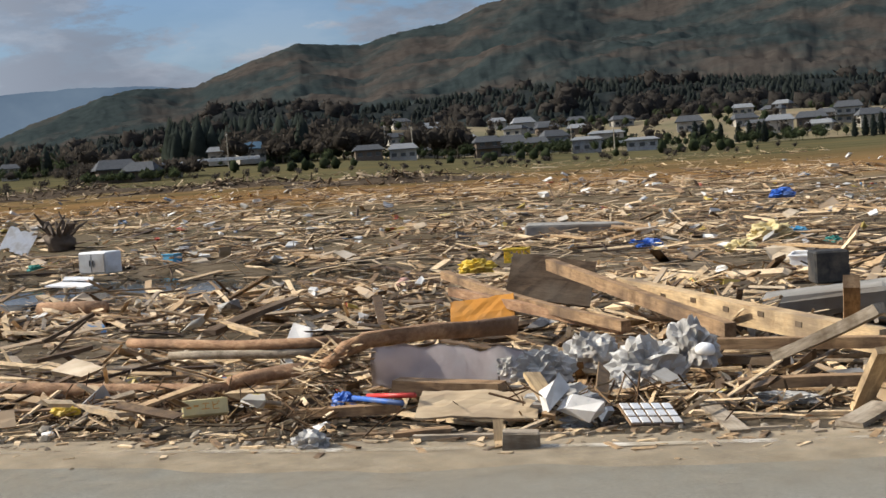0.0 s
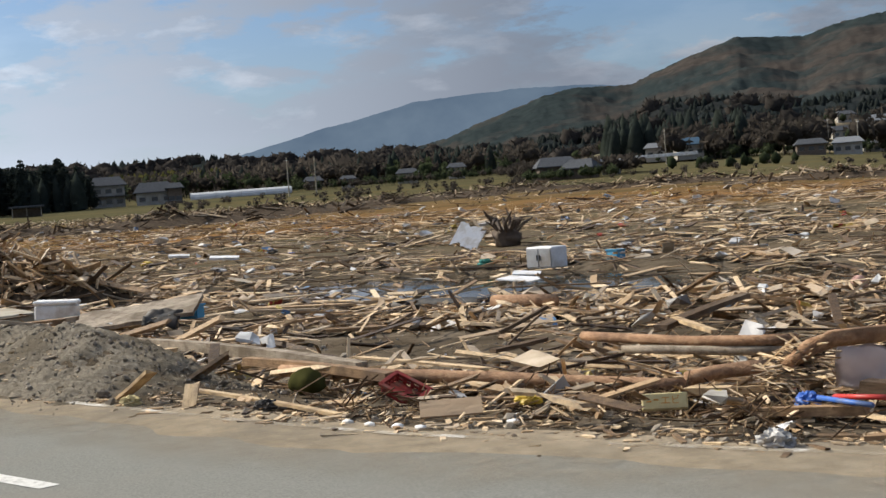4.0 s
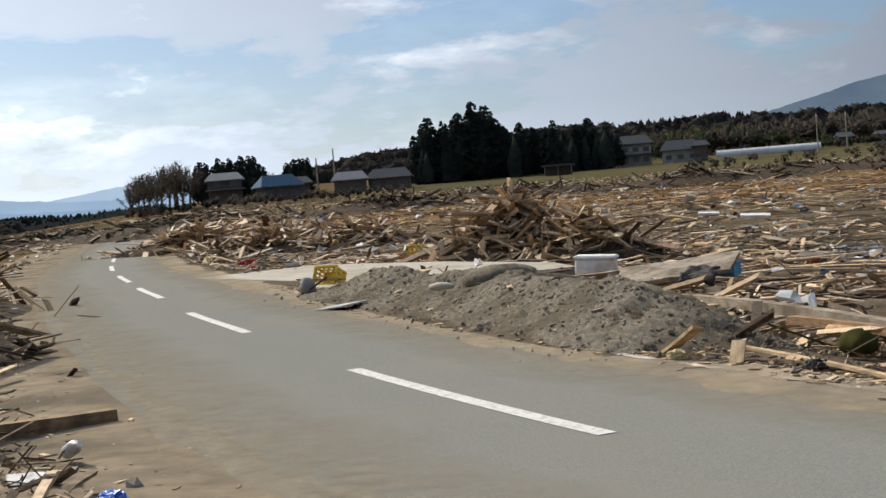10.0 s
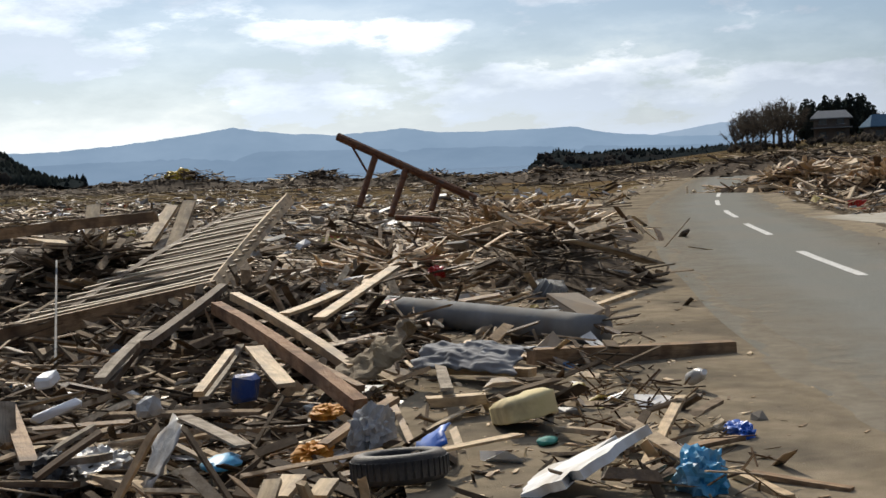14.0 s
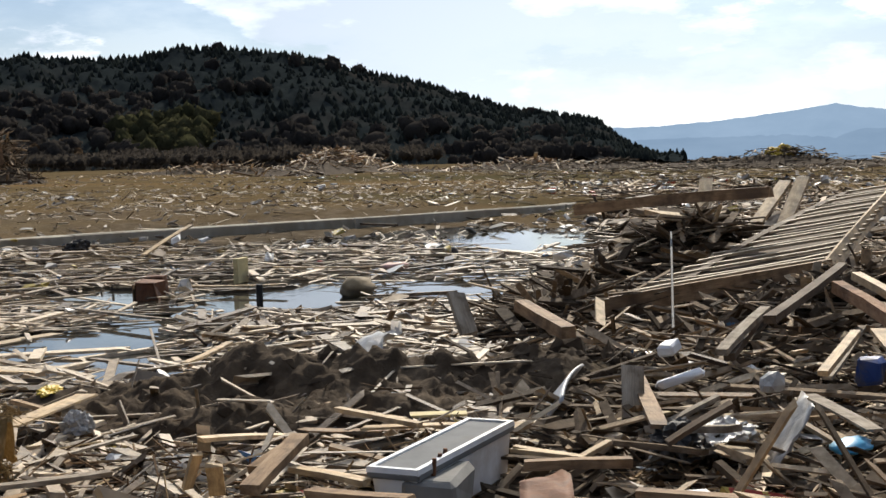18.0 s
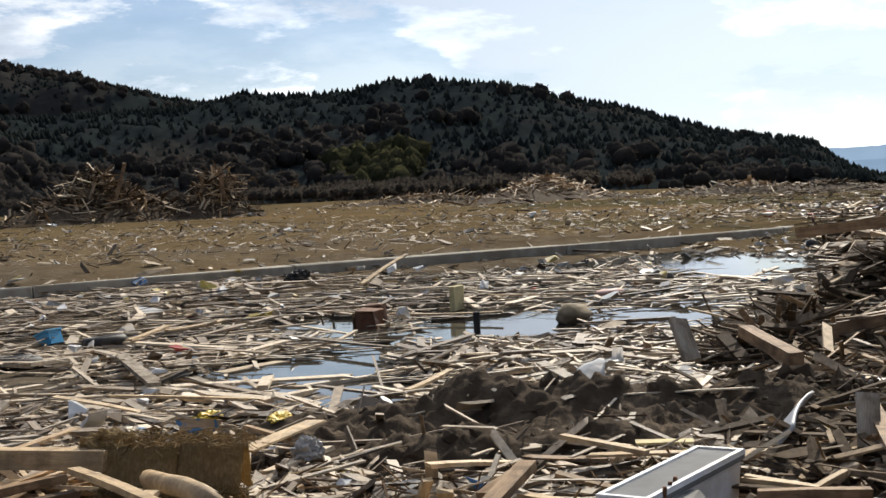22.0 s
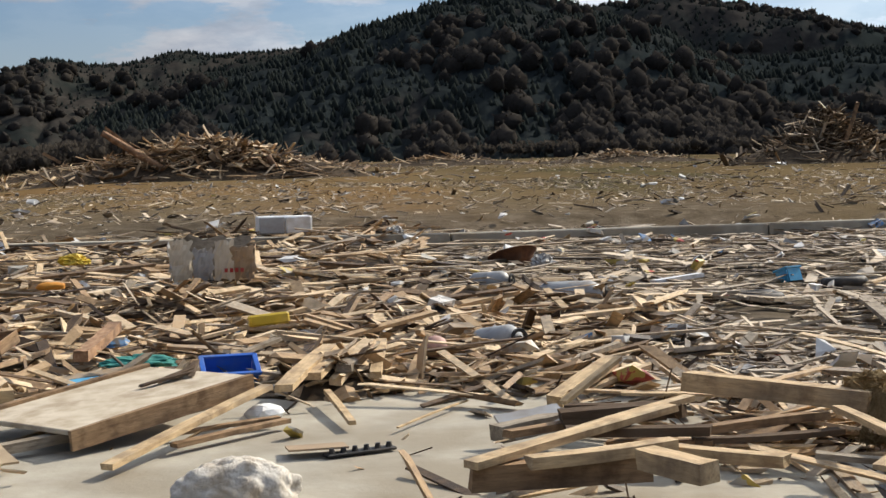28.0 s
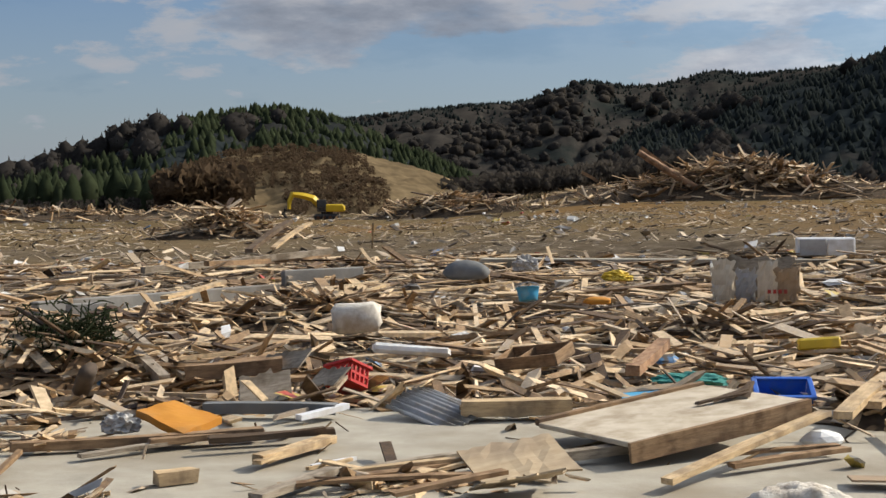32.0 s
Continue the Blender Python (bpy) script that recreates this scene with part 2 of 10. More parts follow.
film_n = noise_node(film_t, film_t.nodes.new("ShaderNodeTexCoord").outputs["Object"], 2.6, 10.0, 0.82)
film_a = film_t.nodes.new("ShaderNodeAttribute")
film_a.attribute_name = "fade"
link(film_t, math_node(film_t, "MULTIPLY", ramp_node(film_t, film_n, [(0.30, (0, 0, 0)), (0.75, (0.8, 0.8, 0.8))]), film_a.outputs["Fac"]), film_t.nodes["Principled BSDF"].inputs["Alpha"])
M_LINE = material("worn_road_paint", [(0.35, (0.36, 0.35, 0.32)), (0.5, (0.56, 0.55, 0.51)), (0.7, (0.62, 0.61, 0.57))], 20.0, 0.8, 0.2, 60.0)
M_LINEW = material("faded_edge_paint", [(0.40, (0.36, 0.30, 0.21)), (0.52, (0.42, 0.37, 0.29)), (0.62, (0.66, 0.63, 0.57))], 3.0, 0.85, 0.2, 60.0)
line_t = M_LINEW.node_tree
line_n = noise_node(line_t, line_t.nodes.new("ShaderNodeTexCoord").outputs["Object"], 1.1, 9.0, 0.75)
link(line_t, ramp_node(line_t, line_n, [(0.45, (0, 0, 0)), (0.62, (0.9, 0.9, 0.9))]), line_t.nodes["Principled BSDF"].inputs["Alpha"])
M_GRAVEL = material("grey_gravel", [(0.25, (0.10, 0.086, 0.066)), (0.5, (0.19, 0.167, 0.13)), (0.75, (0.30, 0.265, 0.21))], 16.0, 0.95, 1.0, 40.0,
                    stain=(0.105, 0.088, 0.064), stain_scale=0.9, spec=0.0)
M_STONES = material("loose_stones", [(0.0, (0.15, 0.127, 0.096)), (0.5, (0.235, 0.203, 0.158)), (1.0, (0.34, 0.30, 0.24))], 12.0, 0.9, 0.3, vary="island")
M_MUD = material("wet_mud", [(0.25, (0.034, 0.025, 0.017)), (0.5, (0.068, 0.050, 0.034)), (0.75, (0.13, 0.098, 0.066))], 5.0, 0.9, 0.9, 14.0, spec=0.04)
M_WHITE = material("white_plastic", [(0.3, (0.66, 0.67, 0.68)), (0.6, (0.78, 0.78, 0.78))], 3.0, 0.45, 0.1, stain=(0.52, 0.48, 0.42), stain_scale=2.5)
M_STYRO = material("polystyrene", [(0.3, (0.72, 0.72, 0.70)), (0.6, (0.82, 0.82, 0.80))], 8.0, 0.8, 0.25, 60.0, stain=(0.50, 0.44, 0.36), stain_scale=3.0)
M_FOAM = material("aged_foam", [(0.3, (0.54, 0.48, 0.39)), (0.6, (0.70, 0.65, 0.57))], 12.0, 0.9, 0.8, 50.0, stain=(0.44, 0.34, 0.23), stain_scale=4.0)
M_BAG = material("crumpled_plastic_film", [(0.3, (0.26, 0.25, 0.235)), (0.6, (0.46, 0.45, 0.425))], 5.0, 0.35, 0.5, 14.0, stain=(0.36, 0.31, 0.25), stain_scale=3.5)
M_BLUE = material("blue_plastic", [(0.3, (0.025, 0.10, 0.42)), (0.7, (0.04, 0.15, 0.52))], 4.0, 0.45, 0.1, stain=(0.12, 0.16, 0.26), stain_scale=3.0)
M_SKYB = material("light_blue_plastic", [(0.3, (0.05, 0.28, 0.50)), (0.7, (0.09, 0.38, 0.58))], 4.0, 0.45, 0.1, stain=(0.2, 0.28, 0.32), stain_scale=3.0)
M_YEL = material("yellow_plastic", [(0.3, (0.62, 0.42, 0.04)), (0.7, (0.72, 0.52, 0.06))], 4.0, 0.5, 0.1, stain=(0.40, 0.28, 0.08), stain_scale=3.0)
M_CREAM = material("cream_foam", [(0.3, (0.56, 0.46, 0.22)), (0.7, (0.66, 0.56, 0.31))], 4.0, 0.8, 0.3, stain=(0.34, 0.26, 0.14), stain_scale=3.0)
M_ORANGE = material("orange_sheet", [(0.3, (0.50, 0.20, 0.025)), (0.7, (0.60, 0.27, 0.04))], 4.0, 0.7, 0.2, stain=(0.34, 0.17, 0.06), stain_scale=2.0)
# Navy plastic lowered further for shadow under the roof; the stain is grime.
M_DKBLUE = material("grimy_shaded_blue_plastic", [(0.3, (0.015, 0.04, 0.16)), (0.7, (0.03, 0.07, 0.24))], 4.0, 0.55, 0.1, stain=(0.11, 0.10, 0.09), stain_scale=7.0)
M_DKRED = material("muddy_red_plastic", [(0.3, (0.20, 0.022, 0.018)), (0.7, (0.32, 0.035, 0.026))], 6.0, 0.6, 0.1, stain=(0.13, 0.08, 0.055), stain_scale=7.0)
M_DOOR = material("soiled_cream_door", [(0.25, (0.44, 0.36, 0.25)), (0.5, (0.56, 0.48, 0.36)), (0.7, (0.64, 0.56, 0.44))], 5.0, 0.75, 0.2, 40.0, stain=(0.34, 0.26, 0.17), stain_scale=3.2, detail=8.0)
M_RED = material("red_plastic", [(0.3, (0.42, 0.025, 0.02)), (0.7, (0.55, 0.04, 0.03))], 4.0, 0.42, 0.1, stain=(0.26, 0.06, 0.05), stain_scale=3.0)
M_GREEN = material("green_net", [(0.3, (0.03, 0.17, 0.14)), (0.7, (0.05, 0.26, 0.22))], 9.0, 0.7, 0.5)
M_BLACK = material("black_rubber", [(0.3, (0.018, 0.018, 0.018)), (0.7, (0.035, 0.034, 0.033))], 12.0, 0.62, 0.3, stain=(0.09, 0.075, 0.06), stain_scale=4.0)
M_GREYP = material("grey_pipe", [(0.3, (0.13, 0.133, 0.132)), (0.7, (0.20, 0.203, 0.20))], 3.0, 0.85, 0.15, stain=(0.14, 0.12, 0.095), stain_scale=1.2)
M_GREYS = material("grey_painted_metal", [(0.3, (0.30, 0.31, 0.32)), (0.7, (0.42, 0.43, 0.44))], 3.0, 0.45, 0.2, stain=(0.22, 0.19, 0.16), stain_scale=1.6)
M_SHEET = material("galvanised_sheet", [(0.3, (0.36, 0.38, 0.41)), (0.7, (0.52, 0.54, 0.57))], 5.0, 0.5, 0.2, metal=0.15, stain=(0.26, 0.22, 0.19), stain_scale=2.0)
M_CORR = material("pale_corrugated_zinc", [(0.3, (0.50, 0.51, 0.53)), (0.7, (0.64, 0.65, 0.66))], 6.0, 0.5, 0.15, stain=(0.40, 0.36, 0.31), stain_scale=6.0)
M_BOARD = material("cream_board", [(0.3, (0.52, 0.45, 0.34)), (0.7, (0.63, 0.56, 0.44))], 2.0, 0.7, 0.15, stain=(0.42, 0.34, 0.24), stain_scale=1.2)
M_PLY = material("plywood", [(0.3, (0.38, 0.28, 0.17)), (0.7, (0.52, 0.41, 0.27))], 3.0, 0.75, 0.2, stretch=(1, 5, 5), stain=(0.28, 0.21, 0.14), stain_scale=1.5)
M_CARD = material("cardboard", [(0.3, (0.30, 0.21, 0.13)), (0.7, (0.40, 0.30, 0.195))], 4.0, 0.85, 0.25, stain=(0.24, 0.17, 0.11), stain_scale=2.0)
M_STRAW = material("woven_straw", [(0.25, (0.26, 0.18, 0.085)), (0.5, (0.42, 0.305, 0.155)), (0.75, (0.58, 0.445, 0.25))], 55.0, 0.85, 1.0, 110.0, stretch=(1, 1, 0.35), stain=(0.30, 0.21, 0.10), stain_scale=6.0, spec=0.1)
M_CLOTH = material("brown_paper_sack", [(0.3, (0.19, 0.145, 0.085)), (0.7, (0.30, 0.235, 0.145))], 4.0, 0.85, 0.6, 8.0, stain=(0.17, 0.13, 0.085), stain_scale=2.5)
M_PINK = material("pink_float", [(0.3, (0.46, 0.26, 0.22)), (0.7, (0.58, 0.36, 0.30))], 5.0, 0.6, 0.2, stain=(0.3, 0.2, 0.15), stain_scale=3.0)
M_CYL = material("grey_cylinder_paint", [(0.3, (0.30, 0.31, 0.31)), (0.7, (0.40, 0.41, 0.41))], 4.0, 0.45, 0.15, stain=(0.22, 0.18, 0.14), stain_scale=3.0)
M_GLASS = material("window_glass", [(0.3, (0.03, 0.035, 0.04)), (0.7, (0.05, 0.055, 0.06))], 2.0, 0.15, spec=0.6)
M_LETTER = material("orange_lettering", [(0.3, (0.55, 0.24, 0.05)), (0.7, (0.6, 0.28, 0.06))], 4.0, 0.6)
M_WRAP = material("dark_plastic_wrap", [(0.3, (0.13, 0.135, 0.145)), (0.7, (0.22, 0.225, 0.235))], 6.0, 0.8, 0.2, 12.0, spec=0.3)
M_NET = material("knotted_net", [(0.3, (0.17, 0.16, 0.14)), (0.5, (0.30, 0.285, 0.255)), (0.7, (0.42, 0.40, 0.36))], 40.0, 0.85, 1.0, 60.0)
M_MINK = material("lilac_grey_sheet", [(0.3, (0.46, 0.41, 0.41)), (0.7, (0.58, 0.53, 0.53))], 3.0, 0.25, 0.1, stain=(0.55, 0.54, 0.55), stain_scale=2.5)
M_LITTER = material("small_litter", [(0.0, (0.62, 0.62, 0.60)), (0.28, (0.70, 0.68, 0.64)), (0.4, (0.32, 0.31, 0.29)), (0.52, (0.13, 0.12, 0.11)),
                                     (0.62, (0.10, 0.22, 0.40)), (0.65, (0.42, 0.33, 0.23)), (0.80, (0.45, 0.42, 0.36)), (0.9, (0.50, 0.38, 0.10)), (0.97, (0.40, 0.07, 0.05))],
                    6.0, 0.5, 0.2, vary="island")
for stop in M_LITTER.node_tree.nodes:
    if stop.bl_idname == "ShaderNodeValToRGB" and len(stop.color_ramp.elements) > 5:
        stop.color_ramp.interpolation = "CONSTANT"
M_ROOF = material("dark_roof_tiles", [(0.3, (0.055, 0.06, 0.066)), (0.7, (0.095, 0.10, 0.108))], 3.0, 0.8, 0.3, 6.0, spec=0.05)
M_ROOFB = material("blue_metal_roof", [(0.3, (0.06, 0.11, 0.165)), (0.7, (0.09, 0.15, 0.21))], 3.0, 0.85, spec=0.05)
M_ROOFP = material("pale_metal_roof", [(0.3, (0.15, 0.16, 0.17)), (0.7, (0.22, 0.23, 0.24))], 3.0, 0.85, spec=0.05)
M_WALLP = material("plaster_wall", [(0.3, (0.34, 0.32, 0.285)), (0.7, (0.44, 0.42, 0.38))], 2.0, 0.85, stain=(0.3, 0.27, 0.22), stain_scale=0.4)
M_WALLD = material("dark_board_wall", [(0.3, (0.11, 0.085, 0.065)), (0.7, (0.17, 0.135, 0.105))], 2.0, 0.85)
M_VINYL = material("greenhouse_vinyl", [(0.3, (0.40, 0.415, 0.42)), (0.7, (0.52, 0.53, 0.53))], 0.4, 0.7, spec=0.1)
M_EXY = material("excavator_yellow", [(0.3, (0.62, 0.42, 0.02)), (0.7, (0.70, 0.48, 0.03))], 2.0, 0.45)
M_CONIFER = material("cedar_foliage", [(0.0, (0.040, 0.050, 0.045)), (0.5, (0.046, 0.057, 0.050)), (1.0, (0.054, 0.066, 0.054))], 0.6, 0.9, vary="island", spec=0.0)
M_CONIFERB = material("pine_foliage", [(0.0, (0.040, 0.052, 0.028)), (0.5, (0.050, 0.064, 0.034)), (1.0, (0.064, 0.078, 0.042))], 0.6, 0.9, vary="island", spec=0.0)
M_BARE = material("bare_twigs", [(0.0, (0.052, 0.046, 0.040)), (0.5, (0.070, 0.062, 0.053)), (1.0, (0.098, 0.085, 0.071))], 0.8, 0.95, vary="island", spec=0.0)
# Fir and twig tones for the hills, with a little distance haze mixed in.
M_HILLFIR = material("hill_fir_foliage", [(0.0, (0.033, 0.040, 0.039)), (0.5, (0.038, 0.046, 0.043)), (1.0, (0.045, 0.053, 0.047))], 0.6, 0.9, vary="island", spec=0.0)
M_HILLBARE = material("hill_bare_twigs", [(0.0, (0.047, 0.043, 0.040)), (0.5, (0.059, 0.054, 0.049)), (1.0, (0.075, 0.067, 0.059))], 0.8, 0.95, vary="island", spec=0.0)
M_BRUSH = material("warm_brown_brush", [(0.0, (0.085, 0.058, 0.036)), (0.5, (0.115, 0.080, 0.050)), (1.0, (0.155, 0.110, 0.070))], 0.8, 0.95, vary="island", spec=0.0)
M_OLIVE = material("olive_grove_leaves", [(0.0, (0.050, 0.052, 0.028)), (0.5, (0.068, 0.068, 0.036)), (1.0, (0.090, 0.085, 0.045))], 0.8, 0.9, vary="island", spec=0.0)
M_BAMBOO = material("bamboo_leaves", [(0.0, (0.05, 0.055, 0.02)), (0.5, (0.08, 0.083, 0.03)), (1.0, (0.12, 0.11, 0.042))], 0.8, 0.9, vary="island", spec=0.0)
M_TRUNK = material("tree_trunk", [(0.3, (0.07, 0.05, 0.036)), (0.7, (0.13, 0.10, 0.075))], 3.0, 0.9, 0.4)


def leafy(m, share=0.45):
    """Thin leaves and twigs let some light through."""
    t = m.node_tree
    b, o = t.nodes["Principled BSDF"], t.nodes["Material Output"]
    tr = t.nodes.new("ShaderNodeBsdfTranslucent")
    link(t, b.inputs["Base Color"].links[0].from_socket, tr.inputs[0])
    mx = t.nodes.new("ShaderNodeMixShader")
    mx.inputs[0].default_value = share
    link(t, b.outputs[0], mx.inputs[1])
    link(t, tr.outputs[0], mx.inputs[2])
    link(t, mx.outputs[0], o.inputs[0])


for leaves in (M_CONIFER, M_CONIFERB, M_STRAW, M_HILLFIR, M_HILLBARE, M_BARE, M_BRUSH, M_OLIVE, M_BAMBOO):
    leafy(leaves)

# ---- building blocks ----


def rs(seed):
    return np.random.RandomState(seed)


def fbm(x, y, scale, octaves=4, seed=0):
    """Smooth value noise from -1 to 1 on arrays."""
    x, y = np.asarray(x, float) / scale, np.asarray(y, float) / scale
    total, amp, norm = np.zeros(np.broadcast(x, y).shape), 1.0, 0.0
    for o in range(octaves):
        xi, yi = np.floor(x).astype(np.int64), np.floor(y).astype(np.int64)
        fx, fy = x - xi, y - yi
        fx, fy = fx * fx * (3 - 2 * fx), fy * fy * (3 - 2 * fy)

        def rnd(i, j):
            h = (i * 374761393 + j * 668265263 + (seed + o * 17) * 2147483647) & 0xFFFFFFFF
            h = ((h ^ (h >> 13)) * 1274126177) & 0xFFFFFFFF
            return ((h ^ (h >> 16)) & 0xFFFF) / 32767.5 - 1
        v = (rnd(xi, yi) * (1 - fx) + rnd(xi + 1, yi) * fx) * (1 - fy) + (rnd(xi, yi + 1) * (1 - fx) + rnd(xi + 1, yi + 1) * fx) * fy
        total, norm = total + v * amp, norm + amp
        x, y, amp = x * 2.03 + 11.3, y * 2.03 + 5.7, amp * 0.52
    return total / norm


def sstep(a, b, v):
    k = np.clip((np.asarray(v, float) - a) / (b - a), 0, 1)
    return k * k * (3 - 2 * k)


ROAD = [(14, 24), (6, 15), (1, 9.6), (-2.2, 6.5), (-5.2, 3.9), (-7.6, 2.2), (-9.7, 0.96), (-14.6, -1.08), (-19.45, -2.73), (-24.2, -4.36), (-29.1, -5.8),
        (-33.2, -7.08), (-37.4, -8.27), (-41.3, -9.4), (-48.8, -11.4), (-57.6, -13.4), (-75, -17.2), (-100, -22.6), (-140, -30), (-200, -36)]


def spline(pts, step=0.5):
    """Points along a smooth curve through pts."""
    p = np.array(pts, float)
    p = np.vstack([2 * p[0] - p[1], p, 2 * p[-1] - p[-2]])
    out = []
    for i in range(1, len(p) - 2):
        n = max(2, int(np.linalg.norm(p[i + 1] - p[i]) / step))
        u = np.linspace(0, 1, n, endpoint=False)[:, None]
        a, b, c, d = p[i - 1], p[i], p[i + 1], p[i + 2]
        out.append(0.5 * (2 * b + (c - a) * u + (2 * a - 5 * b + 4 * c - d) * u ** 2 + (3 * b - a - 3 * c + d) * u ** 3))
    return np.vstack(out + [p[-2:-1]])


ROAD_LINE = spline(ROAD, 0.5)


def road_distance(x, y):
    """Distance to the road's middle; negative on the camera's side."""
    x, y = np.asarray(x, float), np.asarray(y, float)
    best, side = np.full(x.shape, 1e9), np.zeros(x.shape)
    for (ax, ay), (bx, by) in zip(ROAD_LINE[:-1:3], ROAD_LINE[3::3]):
        dx, dy = bx - ax, by - ay
        u = np.clip(((x - ax) * dx + (y - ay) * dy) / (dx * dx + dy * dy), 0, 1)
        d = np.hypot(x - ax - u * dx, y - ay - u * dy)
        s = dx * (y - ay) - dy * (x - ax)
        m = d < best
        best, side = np.where(m, d, best), np.where(m, s, side)
    return np.where(side < 0, best, -best)


def ellipse(x, y, cx, cy, a, b, turn):
    """0 at the middle, 1 at the rim."""
    c, s = math.cos(radians(turn)), math.sin(radians(turn))
    u, v = (x - cx) * c + (y - cy) * s, -(x - cx) * s + (y - cy) * c
    return np.hypot(u / a, v / b)


PONDS = [(-19, -23.5, 19, 8.0, 38), (-28, 12.8, 13, 4.8, 27), (-13.5, 8.4, 1.6, 0.7, 30), (-5.7, -8.1, 0.7, 0.35, -32)]


def azimuth(x, y):
    return np.degrees(np.arctan2(-np.asarray(x, float), np.asarray(y, float))) % 360


def ground_z(x, y, fine=True):
    x, y = np.asarray(x, float), np.asarray(y, float)
    r, a = np.hypot(x, y), azimuth(x, y)
    z = np.full(x.shape, -0.3)
    inland = sstep(10, 30, a) * (1 - sstep(98, 110, a)) * np.interp(a, [36, 46, 51, 55, 62], [0.37, 0.5, 0.63, 0.87, 0.95])
    z = z + inland * (0.0128 * np.clip(r - 45, 0, 560) + 0.012 * np.clip(r - 250, 0, 350))
    south = sstep(125, 150, a) * (1 - sstep(250, 300, a))
    dip = sstep(188, 198, a) * (1 - sstep(225, 240, a))
    z = z + south * (1 - dip) * 0.0042 * np.maximum(r - 60, 0) - dip * 0.012 * np.clip(r - 60, 0, 340)
    bay = sstep(97, 105, a) * (1 - sstep(130, 137, a)) * sstep(330, 620, r)
    z = z * (1 - bay) - 5.0 * bay
    rough = sstep(6, 14, r)
    if fine:
        z = z + rough * (0.10 * fbm(x, y, 3.0, 4, 3) + 0.05 * fbm(x, y, 0.6, 3, 5)) * (1 - sstep(60, 120, r)) + sstep(40, 200, r) * 0.35 * fbm(x, y, 40, 3, 8)
    for cx, cy, ax, bx, turn in PONDS:
        e = ellipse(x, y, cx, cy, ax, bx, turn) + 0.22 * fbm(x, y, 2.2, 3, 21)
        z = z - 0.34 * (1 - sstep(0.55, 1.05, e))
    # churned mud
    for cx, cy, ax, bx, turn, h in ((-7.3, -9.9, 2.4, 0.6, -33, 0.34), (-6.3, -8.7, 1.6, 0.5, -33, 0.22), (-9.2, -8.3, 1.4, 0.7, -30, 0.26), (-14.5, -8.2, 3.2, 1.8, 35, 0.5)):
        z = z + h * np.exp(-ellipse(x, y, cx, cy, ax, bx, turn) ** 2 * 1.6) * (1 + 0.6 * fbm(x, y, 0.5, 3, 41))
    # field bank behind the pond
    z = z + 0.45 * sstep(-36.5, -39.5, y) * sstep(112, 125, a) * (1 - sstep(185, 200, a))
    flat = np.maximum(1 - sstep(3.0, 5.2, np.abs(road_distance(x, y))), 1 - sstep(4.2, 6.6, r))
    z = z * (1 - flat) - 0.015 * flat
    slab = 1 - sstep(0.9, 1.1, ellipse(x, y, 1.6, -9.8, 5.2, 2.4, 4))
    z = z * (1 - slab) - 0.22 * slab
    # gravel bank beside the road
    bx0, by0, bx1, by1 = -27.0, -1.7, -13.6, 2.8
    u = np.clip(((x - bx0) * (bx1 - bx0) + (y - by0) * (by1 - by0)) / ((bx1 - bx0) ** 2 + (by1 - by0) ** 2), 0, 1)
    d = np.hypot(x - bx0 - u * (bx1 - bx0), y - by0 - u * (by1 - by0))
    z = z + (0.50 + 0.18 * fbm(x, y, 1.6, 3, 31) + 0.07 * fbm(x, y, 0.45, 2, 32)) * np.exp(-(d / 0.82) ** 2) * sstep(0, 0.12, u) * (1 - sstep(0.86, 1.0, u))
    return z


def gz(x, y):
    return float(ground_z(np.array([x]), np.array([y]))[0])


def mesh_arrays(name, verts, faces, mat, smooth=False):
    """A mesh from arrays: verts (n, 3), faces (m, k) with k corners each."""
    me = bpy.data.meshes.new(name)
    verts, faces = np.asarray(verts, np.float32), np.asarray(faces, np.int32)
    n, k = faces.shape
    me.vertices.add(len(verts))
    me.vertices.foreach_set("co", verts.ravel())
    me.loops.add(n * k)
    me.loops.foreach_set("vertex_index", faces.ravel())
    me.polygons.add(n)
    me.polygons.foreach_set("loop_start", np.arange(0, n * k, k, dtype=np.int32))
    me.polygons.foreach_set("use_smooth", np.full(n, smooth))
    me.update(calc_edges=True)
    if mat:
        me.materials.append(mat)
    return me


def stuff(name, verts, faces, mat, label, category, smooth=False, kind="stuff"):
    return tagged(new(name, mesh_arrays(name, verts, faces, mat, smooth)), label, category, "", kind)


def strew(template, faces, pos, mats):
    """Many copies of a template in one set of arrays. mats: (n, 3, 3)."""
    t = np.asarray(template, float)
    v = np.einsum("nij,kj->nki", mats, t) + pos[:, None, :]
    f = np.asarray(faces)[None] + (np.arange(len(pos)) * len(t))[:, None, None]
    return v.reshape(-1, 3), f.reshape(-1, np.asarray(faces).shape[1])


BOX_V = np.array([(x, y, z) for x in (-0.5, 0.5) for y in (-0.5, 0.5) for z in (-0.5, 0.5)])
BOX_F = np.array([(0, 1, 3, 2), (4, 6, 7, 5), (0, 4, 5, 1), (2, 3, 7, 6), (0, 2, 6, 4), (1, 5, 7, 3)])


LYING_F = BOX_F[[0, 1, 2, 3, 5]]      # without the face on the ground
SLIVER_F = BOX_F[[2, 3, 5]]           # top and long sides alone


